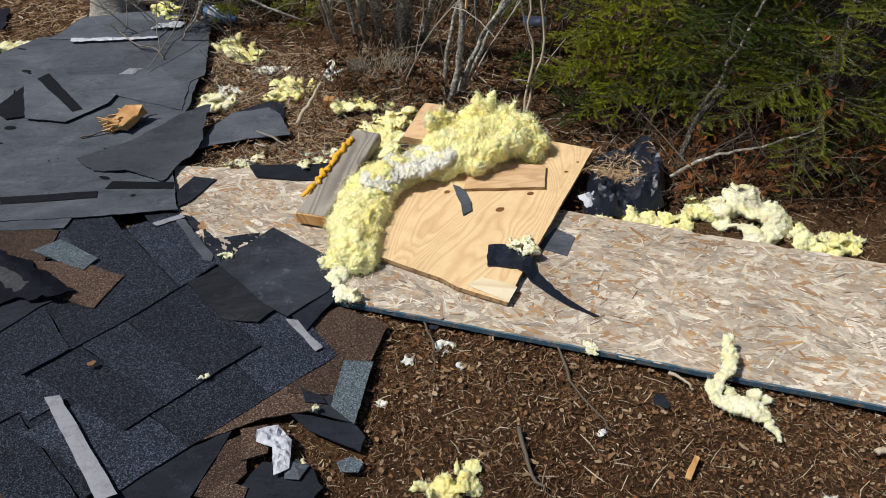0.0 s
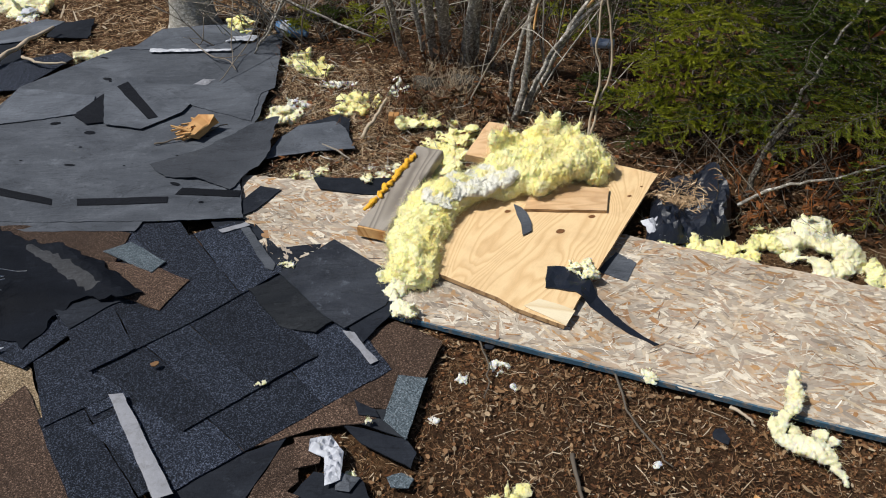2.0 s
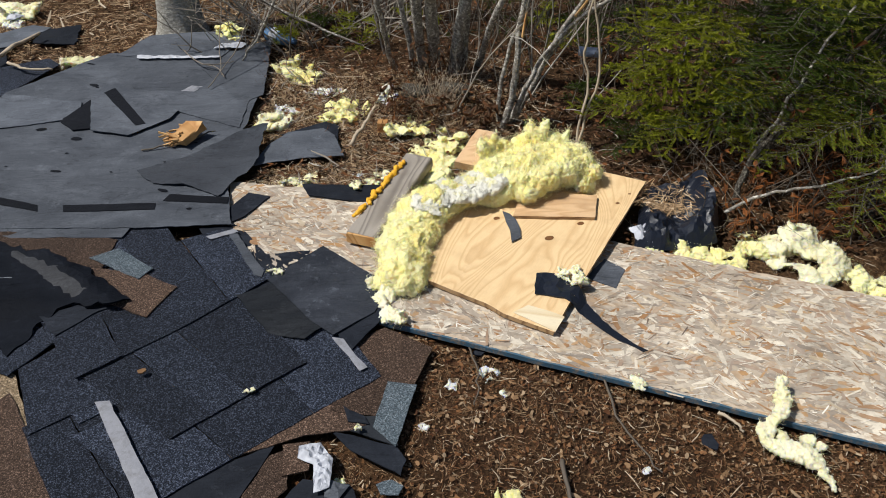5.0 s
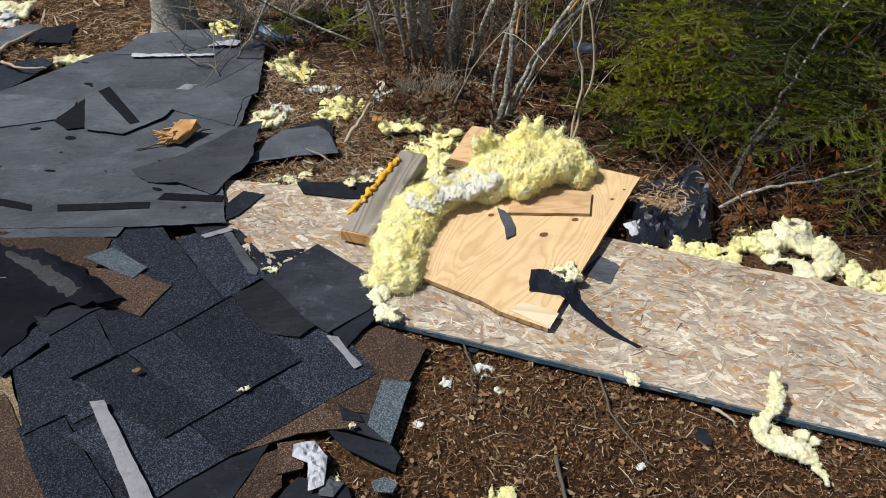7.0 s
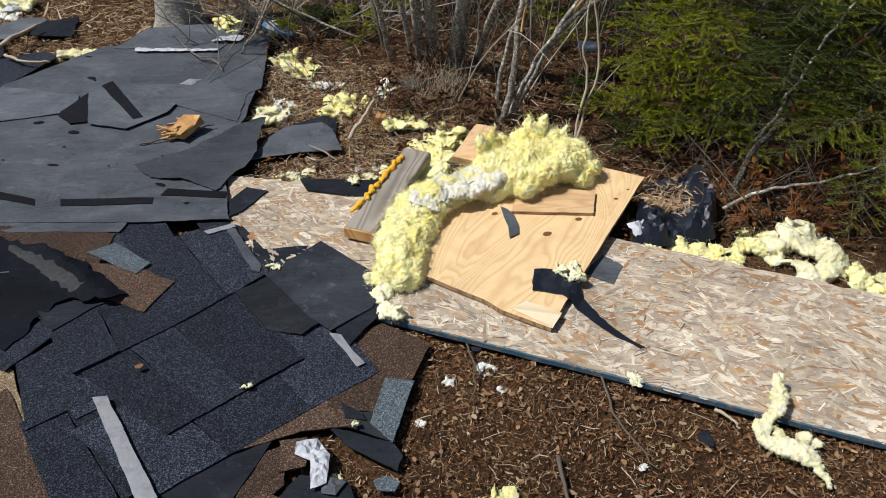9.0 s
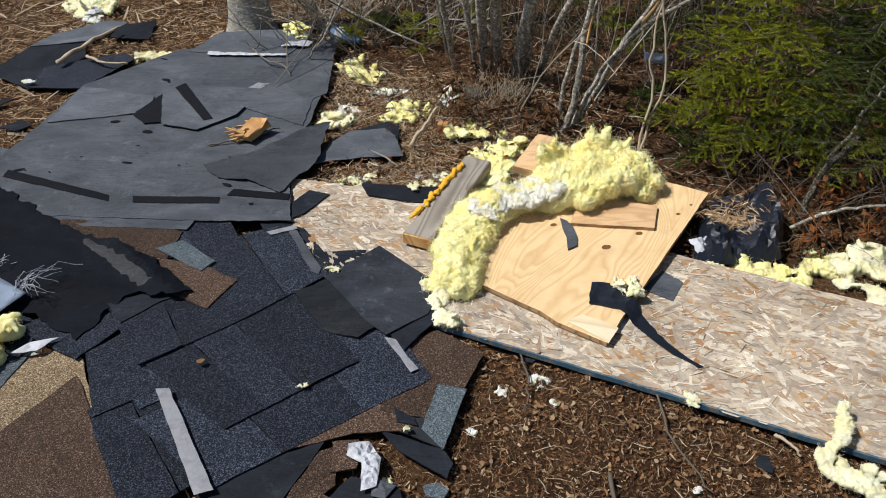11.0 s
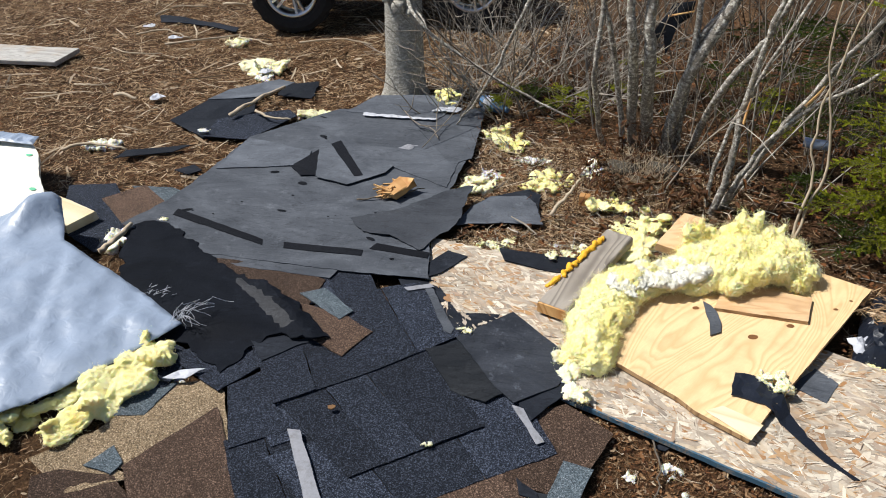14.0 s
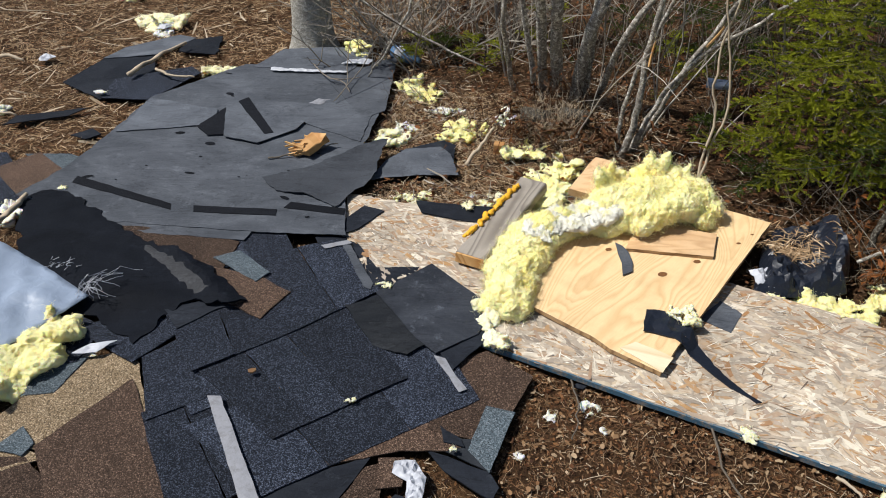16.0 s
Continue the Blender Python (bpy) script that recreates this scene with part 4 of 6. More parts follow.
# scraps along the brush, far to near
for x, y, w, d, h, mat, label in (
        (-1.33, 3.74, 0.15, 0.10, 0.10, WOOL, "yellow glass wool scrap leaning behind the felt by a tree"),
        (-0.90, 3.34, 0.25, 0.15, 0.06, WOOL, "yellow glass wool clump on dead twigs"),
        (-0.71, 3.16, 0.17, 0.07, 0.03, WOOL_WHITE, "flat white wool scrap on the litter"),
        (-0.58, 2.95, 0.21, 0.15, 0.06, WOOL, "bright yellow glass wool clump on the litter"),
        (-0.90, 2.86, 0.15, 0.14, 0.05, WOOL_PALE, "pale wool scrap mixed with dead leaves"),
        (-0.86, 2.97, 0.10, 0.08, 0.03, WOOL_WHITE, "thin white wool wisp on the litter"),
        (-0.75, 2.40, 0.06, 0.14, 0.03, WOOL_PALE, "pale wool wisp between felt and strand board"),
        (-0.66, 2.42, 0.08, 0.11, 0.03, WOOL_PALE, "pale wool wisp among twigs by strand board"),
        (-0.42, 3.08, 0.08, 0.08, 0.10, WOOL_WHITE, "white wool wisp caught on low twigs"),
        (-0.29, 2.82, 0.20, 0.12, 0.07, WOOL, "yellow glass wool scrap below the shrub stems"),
        (-0.16, 2.68, 0.19, 0.17, 0.10, WOOL, "pale torn wool strand behind the batt"),
        (-0.17, 2.50, 0.17, 0.19, 0.11, WOOL, "pale torn wool strand by the weathered board"),
        (-0.37, 2.44, 0.10, 0.12, 0.04, WOOL_PALE, "pale wool scrap beside the weathered board"),
        (-0.45, 2.34, 0.06, 0.07, 0.03, WOOL_PALE, "small pale wool scrap by the board"),
        (-0.47, 2.49, 0.06, 0.05, 0.025, WOOL_WHITE, "small white wool tuft on the litter"),
        (0.05, 2.78, 0.10, 0.08, 0.09, WOOL_PALE, "pale wool wisp under brown leaves"),
        (0.73, 2.02, 0.20, 0.13, 0.05, WOOL, "yellow glass wool clump on the strand board's edge"),
        (0.85, 2.04, 0.11, 0.13, 0.035, WOOL, "thin yellow glass wool piece beside a larger clump"),
        (0.96, 2.12, 0.10, 0.13, 0.06, WOOL, "upright yellow glass wool scrap against brown leaves"),
        (1.10, 2.06, 0.26, 0.20, 0.07, WOOL_PALE, "large pale glass wool clump with dirty underside"),
        (1.31, 1.93, 0.21, 0.12, 0.06, WOOL, "yellow glass wool clump at the strand board's far edge"),
        (0.46, 1.43, 0.05, 0.08, 0.025, WOOL_PALE, "small pale wool tuft by the strand board edge"),
        (0.06, 1.47, 0.055, 0.08, 0.015, WOOL_WHITE, "white wool crumb on the soil"),
        (-0.04, 1.42, 0.05, 0.05, 0.012, WOOL_WHITE, "white wool crumb on the soil"),
        (0.10, 1.40, 0.04, 0.035, 0.010, WOOL_WHITE, "white wool crumb on the soil"),
        (-0.11, 1.27, 0.035, 0.03, 0.010, WOOL_WHITE, "white wool crumb on the soil"),
        (0.45, 1.17, 0.03, 0.03, 0.010, WOOL_WHITE, "white wool crumb on the soil"),
        (0.06, 1.02, 0.16, 0.09, 0.045, WOOL, "yellow glass wool clump on bare soil"),
        (0.95, 0.98, 0.06, 0.04, 0.015, WOOL_WHITE, "white wool crumb on the soil"),
        (-0.30, 1.08, 0.07, 0.06, 0.03, WOOL_PALE, "pale wool scrap beside crumpled plastic"),
        (-0.27, 1.22, 0.03, 0.03, 0.012, WOOL_PALE, "small pale wool crumb by the shingles"),
        (-2.03, 3.42, 0.17, 0.10, 0.04, WOOL_PALE, "pale wool scrap between felt sheets"),
        (-2.72, 4.08, 0.26, 0.22, 0.025, WOOL_PALE, "flat cream wool scrap on the forest floor"),
        (-2.62, 3.92, 0.10, 0.08, 0.03, WOOL_WHITE, "small white wool scrap on the forest floor"),
        (-3.20, 4.55, 0.20, 0.12, 0.05, WOOL_PALE, "pale wool scrap among dry sticks"),
        (-2.03, 2.14, 0.05, 0.04, 0.03, WOOL_PALE, "small pale wool tuft on the felt edge"),
        (-1.41, 1.37, 0.06, 0.05, 0.025, WOOL_WHITE, "white wool crumb on the shingles"),
        (-2.15, 1.98, 0.12, 0.10, 0.05, WOOL_WHITE, "white dusty wool under twigs beside torn felt"),
        (-2.9, 2.75, 0.16, 0.1, 0.04, WOOL_WHITE, "white wool scrap on the forest floor"),
        (-2.43, 3.00, 0.07, 0.04, 0.02, WOOL_WHITE, "white wool wisp beside a shingle pile"),
        (-0.62, 1.82, 0.07, 0.045, 0.008, WOOL_PALE, "pale wool smear on the dark shingles"),
        (-0.57, 1.325, 0.05, 0.018, 0.006, WOOL_PALE, "pale wool crumb along a shingle edge")):
    k = x * 3.1 + y * 7.7
    on = ground_z(x, y) + 0.006
    if any(inside(np.array((x, y)), P, np.roll(P, -1, 0)) for P in COVERED):
        on = 0.040 if x < -0.15 else 0.029
    tuft(label, blob(x, y, w * (1.0 if w > 0.07 else 0.7), d * (1.0 if w > 0.07 else 0.7), 0.5 * math.sin(k), 13, k), on, h * (0.7 if w > 0.07 else 0.3), mat, k, int(26000 * w * d))

def hanging_scrap():
    balls = []
    rng = random.Random(6)
    line = curve([(0.83, 1.435, 0.075), (0.815, 1.37, 0.058), (0.775, 1.315, 0.036), (0.757, 1.265, 0.018), (0.79, 1.235, 0.016), (0.835, 1.215, 0.018), (0.875, 1.175, 0.012), (0.884, 1.13, 0.008)], 24)
    for k in range(24):
        t = k / 24
        r = 0.030 * math.exp(-((t - 0.16) / 0.12) ** 2) + 0.024 * math.exp(-((t - 0.72) / 0.16) ** 2) + 0.020 * math.exp(-((t - 0.45) / 0.2) ** 2) + 0.004
        for _ in range(2):
            q = line[k] + Vector((rng.gauss(0, 0.25), rng.gauss(0, 0.25), 0)) * r
            r *= 0.75
            balls.append((q.x, q.y, q.z + r * 0.3, r, 0.45, line[k + 1] - line[k], 1.3))
    for x, y, r in ((0.86, 1.275, 0.018), (0.885, 1.255, 0.014), (0.80, 1.285, 0.014)):
        balls.append((x, y, 0.02, r, 0.5))
    bm, spots = puffs(balls, 4.4, 0.0032, 0.8, None, 3, (0.3, -0.7, 0.1))
    ob = tagged(part("insulation_scrap", bm, WOOL_PALE, smooth=True), "twisted yellow wool strip hanging over the strand board edge", "insulation", INS)
    tagged(part("fibre_layer", fuzz(spots, 700, 0.012, FIBRE, 4), None, ob), kind="stuff")


hanging_scrap()
tuft("broken slab of yellow glass wool under a grey tarpaulin", [(-1.72, 1.08), (-1.67, 1.25), (-1.63, 1.38), (-1.57, 1.46), (-1.51, 1.48), (-1.48, 1.42), (-1.47, 1.33), (-1.48, 1.22), (-1.52, 1.09), (-1.60, 1.05)], 0.022, 0.03, WOOL, 7.4, 1500, locks=9)
tuft("yellow wool wad beside the tarpaulin", [(-1.86, 1.00), (-1.80, 1.14), (-1.72, 1.10), (-1.70, 1.00), (-1.78, 0.94)], 0.0, 0.09, WOOL, 8.8, 250)


# ---- boards, sticks and rubbish ----
def beam(name, a, b, width, height, mat, label="", category="board", taper=1.0, twist=0.0, parent=None, rough=0.003):
    """A sawn board from a to b (centres of the end faces), worn at the edges."""
    a, b = Vector(a), Vector(b)
    d = (b - a).normalized()
    s = d.cross(Vector((0, 0, 1))).normalized()
    u = s.cross(d)
    bm = bmesh.new()
    n = max(3, int((b - a).length / 0.05))
    rings = []
    for k in range(n + 1):
        c = a.lerp(b, k / n)
        w, h = width / 2 * (1 + (taper - 1) * k / n), height / 2
        e = min(w, h) * 0.22
        t = twist * k / n
        ss, uu = s * math.cos(t) + u * math.sin(t), u * math.cos(t) - s * math.sin(t)
        ring = []
        for i, j in ((-w + e, -h), (w - e, -h), (w, -h + e), (w, h - e), (w - e, h), (-w + e, h), (-w, h - e), (-w, -h + e)):
            p = c + ss * i + uu * j
            p += Vector((noise.noise(p * 40), noise.noise(p * 40 + Vector((9, 0, 0))), noise.noise(p * 40 + Vector((0, 9, 0))))) * rough
            ring.append(bm.verts.new(p))
        rings.append(ring)
    for r, q in zip(rings, rings[1:]):
        for i in range(8):
            bm.faces.new((r[i], r[(i + 1) % 8], q[(i + 1) % 8], q[i]))
    bm.faces.new(list(reversed(rings[0])))
    bm.faces.new(rings[-1])
    bmesh.ops.recalc_face_normals(bm, faces=bm.faces)
    ob = part(name, bm, mat, parent)
    return ob if parent else tagged(ob, label, category)


FOAM = paint("orange_foam", (0.80, 0.42, 0.03), 0.55, 0.2, 60)
board = beam("weathered_board", (-0.372, 1.985, 0.058), (-0.222, 2.47, 0.085), 0.108, 0.04, GREY_WOOD, "weathered grey framing board lying beside the batt, foam on one edge")
beam("end_grain", (-0.3745, 1.977, 0.058), (-0.3725, 1.984, 0.058), 0.104, 0.037, RAW_WOOD, parent=board, rough=0.001)


def foam_bead():
    rng = random.Random(3)
    bm = bmesh.new()
    for k in range(24):
        t = 0.18 + 0.82 * k / 23
        c = Vector((-0.432 + 0.155 * t + 0.006 * noise.noise((t * 9, 0, 0)), 2.01 + 0.40 * t, 0.083 + 0.024 * t))
        r = rng.uniform(0.006, 0.013)
        m = Matrix.Translation(c + Vector((rng.gauss(0, 0.003), 0, 0))) @ Matrix.Diagonal((r, r * 1.25, r * 0.8, 1))
        bmesh.ops.create_icosphere(bm, subdivisions=2, radius=1, matrix=m)
    for v in bm.verts:
        v.co += noise.noise_vector(v.co * 70) * 0.007
    part("foam_bead", bm, FOAM, board, "hardened orange yellow foam bead", True)


foam_bead()
beam("split_board", (-0.03, 2.40, 0.10), (0.035, 2.60, 0.135), 0.12, 0.03, PLY_OLD, "tan board end poking out from under the batt", taper=0.7)
beam("pale_lumber", (-2.345, 2.02, 0.045), (-2.78, 2.12, 0.06), 0.145, 0.04, PALE_WOOD, "pale clean lumber offcut resting on a navy shingle")
beam("grey_plank", (-4.12, 3.86, 0.03), (-5.3, 3.62, 0.06), 0.30, 0.03, wood_mat("silvered_plank", (0.46, 0.445, 0.42), (0.30, 0.285, 0.265), (0.36, 0.24, 0.13), radians(11), freq=20), "silvered plank with a splintered raw end on the ground", taper=1.2)
beam("wood_block", (-0.43, 2.83, 0.03), (-0.39, 2.83, 0.03), 0.04, 0.05, RAW_WOOD, "small sawn wooden block on the litter", "wood block")


def wood_chunk():
    base = thing("wood_chunk", (-1.19, 2.63, 0.05), "splintered chunk of fresh orange wood lying on roofing felt", "wood chunk")
    rng = random.Random(8)
    under(beam("core", (-1.19, 2.57, 0.068), (-1.16, 2.68, 0.085), 0.07, 0.032, RAW_WOOD, parent=base, taper=1.15, rough=0.02), base)
    for k in range(16):
        y = rng.uniform(-0.045, 0.045)
        a = Vector((-1.19, 2.62 + y * 1.4, 0.075 + rng.uniform(-0.015, 0.02)))
        b = a + Vector((-rng.uniform(0.03, 0.11), rng.uniform(-0.05, 0.02), rng.uniform(-0.03, 0.02)))
        under(beam("splinter", a, b, rng.uniform(0.010, 0.02), 0.008, RAW_WOOD, parent=base, taper=0.2, rough=0.002), base)


wood_chunk()

BLACK = Mat("black_plastic", 0.38, spec=0.45)
BLACK = BLACK.done(BLACK.tone((0.009, 0.012, 0.021), BLACK.noise(9, 5), 0.6, 1.5), BLACK.noise(20, 5, 0.65), 0.45, 0.012)


def strap():
    a, b = Vector((0.24, 1.60)), Vector((0.62, 2.383))
    nrm = Vector(((b - a).y, -(b - a).x)).normalized()

    def top(x, y, d):
        out = (Vector((x, y)) - a).dot(nrm)
        z = PLY_TOP(x, y) + 0.006 + 0.006 * noise.noise((x * 25, y * 25, 2))
        return z if out < 0 else max(0.032, z - out * 0.9)

    o = [(0.20, 1.845), (0.25, 1.845), (0.31, 1.82), (0.35, 1.75), (0.39, 1.67), (0.45, 1.60), (0.505, 1.555), (0.49, 1.55), (0.43, 1.59), (0.36, 1.66), (0.32, 1.70), (0.28, 1.735), (0.19, 1.745)]
    tagged(part("tar_strap", slab(o, top, 0.003, 0.02, 0.006, 4.0), BLACK, smooth=False), "torn black tarry strap trailing from plywood onto strand board", "strap")
    c = [(0.095, 2.165), (0.12, 2.15), (0.14, 2.12), (0.155, 2.06), (0.155, 2.02), (0.125, 1.995), (0.12, 2.06), (0.105, 2.11)]
    tagged(part("felt_scrap", slab(c, lambda x, y, d: PLY_TOP(x, y) + 0.007, 0.004, 0.02, 0.003, 5.0), FELT), "curved grey felt scrap lying on plywood", "felt scrap", "felt scraps")
    for x, y, w, d, l in ((0.03, 1.545, 0.045, 0.025, "small black felt chip on the soil"), (0.62, 1.27, 0.05, 0.05, "small black felt chip on the soil"), (0.82, 0.95, 0.05, 0.03, "small black felt chip on the soil")):
        k = x + y
        tagged(part("felt_scrap", slab(blob(x, y, w, d, 0.4, 8, k), lambda x, y, d: ground_z(x, y) + 0.016, 0.003, 0.02, 0.004, k), FELT_DARK), l, "felt scrap", "felt scraps")


strap()


def crumple(x, y, s, seed):
    """Sharp-edged folds, as in crushed plastic film."""
    a = abs(noise.noise((x * s, y * s, seed)))
    b = abs(noise.noise((x * s * 2.3, y * s * 2.3, seed + 4)))
    return 1 - 1.6 * a - 0.7 * b


def black_bag():
    o = [(0.53, 2.045), (0.575, 2.20), (0.62, 2.40), (0.70, 2.46), (0.80, 2.45), (0.845, 2.39), (0.865, 2.25), (0.83, 2.11), (0.76, 2.075), (0.66, 2.05)]

    def top(x, y, d):
        pit = math.exp(-(((x - 0.69) / 0.085) ** 2 + ((y - 2.28) / 0.08) ** 2))
        flap = float(smoothstep(0.765, 0.825, x)) * float(smoothstep(2.05, 2.36, y))
        fold = 0.05 * crumple(x, y, 8, 2) + 0.018 * crumple(x, y, 22, 5)
        return 0.018 + min(1, d / 0.03) * ((0.022 + fold) * (1 - 0.85 * pit) * (1 - 0.8 * flap) + 0.115 * flap)

    bag = tagged(part("plastic_bag", slab(o, top, 0.003, 0.014, 0.010, 3.0), BLACK), "crumpled black plastic sheet with one flap up, holding litter", "plastic bag")
    rng = random.Random(17)
    s = Soup()
    for _ in range(420):
        x, y = rng.gauss(0.69, 0.045), rng.gauss(2.28, 0.042)
        a, L = rng.uniform(0, math.tau), rng.uniform(0.012, 0.055)
        c = Vector((x, y, top(x, y, 1) + rng.uniform(0.003, 0.014)))
        u = Vector((math.cos(a), math.sin(a), rng.gauss(0, 0.25))) * L / 2
        s.ribbon([c - u, c + Vector((0, 0, rng.uniform(0, 0.006))), c + u], rng.uniform(0.0015, 0.005), (rng.gauss(0, 0.4), rng.gauss(0, 0.4), 1))
    tagged(part("straw_litter", s.mesh("straw_litter", STRAW_PALE), None), "dry straw and leaf bits caught on black plastic", "litter", kind="stuff")


black_bag()
WHITE_FILM = Mat("white_film", 0.45, spec=0.4)
WHITE_FILM = WHITE_FILM.done(WHITE_FILM.tone((0.56, 0.58, 0.64), WHITE_FILM.noise(18, 5), 0.6, 1.15), WHITE_FILM.noise(40, 5), 0.5, 0.008)
TAPE = Mat("grey_tape", 0.5, spec=0.4)
TAPE = TAPE.done(TAPE.mix(TAPE.ramp(TAPE.noise(24, 8, 0.8), (0.50, (0, 0, 0)), (0.66, (0.9, 0.9, 0.9))), TAPE.tone((0.25, 0.256, 0.285), TAPE.noise(120, 3), 0.8, 1.2), (0.16, 0.16, 0.17)), TAPE.noise(45, 6, 0.7), 0.5, 0.004)


def film(name, o, z, amp, mat, label, category, s=22, seed=1.0, rag=0.005, step=0.012):
    def top(x, y, d):
        return z + amp * min(1, d / 0.02 + 0.3) * crumple(x, y, s, seed)

    tagged(part(name, slab(o, top, 0.0015, step, rag, seed), mat), label, category)


film("tape_strip", [(-0.962, 1.262), (-0.925, 1.268), (-0.80, 1.12), (-0.685, 0.985), (-0.725, 0.965), (-0.84, 1.11)], 0.0375, 0.002, TAPE, "worn silver grey tape strip stuck on navy shingles", "tape", 8, 1.0, 0.0025)
film("tape_strip", [(-0.395, 1.545), (-0.36, 1.54), (-0.275, 1.435), (-0.295, 1.42), (-0.35, 1.49)], 0.033, 0.003, TAPE, "pale tape strip along a shingle's edge", "tape", 10)
film("tape_strip", [(-0.90, 1.985), (-0.82, 2.035), (-0.80, 2.02), (-0.88, 1.97)], 0.042, 0.002, TAPE, "short grey tape end on dark shingles", "tape", 10)
film("tape_strip", [(-0.83, 2.01), (-0.80, 2.01), (-0.66, 1.82), (-0.66, 1.79), (-0.69, 1.80)], 0.040, 0.001, FELT, "dull grey sealing strip on navy shingle", "tape", 6)
film("plastic_scrap", [(-0.405, 1.16), (-0.355, 1.175), (-0.315, 1.13), (-0.31, 1.05), (-0.345, 1.035), (-0.36, 1.11), (-0.40, 1.125)], 0.032, 0.02, WHITE_FILM, "crumpled white plastic film scrap among shingles", "plastic scrap", 42, step=0.007)
film("plastic_scrap", [(-0.33, 1.08), (-0.265, 1.065), (-0.285, 1.025), (-0.32, 1.03)], 0.024, 0.012, FELT, "grey crumpled film scrap beside white plastic", "plastic scrap", 26, 3.0)
film("plastic_scrap", [(0.53, 2.14), (0.60, 2.17), (0.63, 2.11), (0.60, 2.06), (0.55, 2.07)], 0.035, 0.03, WHITE_FILM, "torn white film scrap by the black bag", "plastic scrap", 30, 5.0, 0.012)
film("plastic_scrap", [(-1.70, 3.395), (-1.71, 3.43), (-1.30, 3.455), (-1.30, 3.435), (-1.52, 3.41)], 0.054, 0.010, WHITE_FILM, "silvery plastic strip lying along the felt's edge", "plastic scrap", 20, 7.0, 0.016)
film("plastic_scrap", [(-1.36, 3.54), (-1.34, 3.60), (-1.21, 3.62), (-1.22, 3.56)], 0.056, 0.014, WHITE_FILM, "folded white plastic scrap on the felt's corner", "plastic scrap", 20, 9.0, 0.014)
film("plastic_scrap", [(-1.36, 3.06), (-1.33, 3.12), (-1.27, 3.12), (-1.30, 3.06)], 0.048, 0.008, TAPE, "small silvery plastic scrap on roofing felt", "plastic scrap", 30, 11.0, 0.012)
film("plastic_scrap", [(-1.43, 1.33), (-1.40, 1.38), (-1.33, 1.41), (-1.36, 1.35)], 0.035, 0.01, WHITE_FILM, "clear shiny plastic scrap on dark shingles", "plastic scrap", 26, 12.0)

film("plastic_scrap", blob(-4.07, 4.68, 0.10, 0.08, 0.4, 9, 5.3), 0.025, 0.02, WHITE_FILM, "thin clear plastic scrap on dry straw", "plastic scrap", 24, 9.8, 0.012)
film("plastic_scrap", blob(-3.70, 4.46, 0.10, 0.08, 0.4, 9, 6.1), 0.025, 0.02, WHITE_FILM, "white film scrap tangled in dry straw", "plastic scrap", 24, 13.1, 0.012)
film("plastic_scrap", blob(-2.65, 3.97, 0.10, 0.08, 0.4, 9, 9.5), 0.025, 0.02, WHITE_FILM, "blue-white film scrap under a wool piece", "plastic scrap", 24, 22.8, 0.012)
film("plastic_scrap", blob(-4.90, 5.44, 0.10, 0.08, 0.4, 9, 4.4), 0.025, 0.02, WHITE_FILM, "small white plastic scrap on the litter", "plastic scrap", 24, 1.3, 0.012)
film("plastic_scrap", blob(-3.02, 3.38, 0.10, 0.08, 0.4, 9, 5.5), 0.025, 0.02, WHITE_FILM, "small white film scrap on the litter", "plastic scrap", 24, 30.6, 0.012)


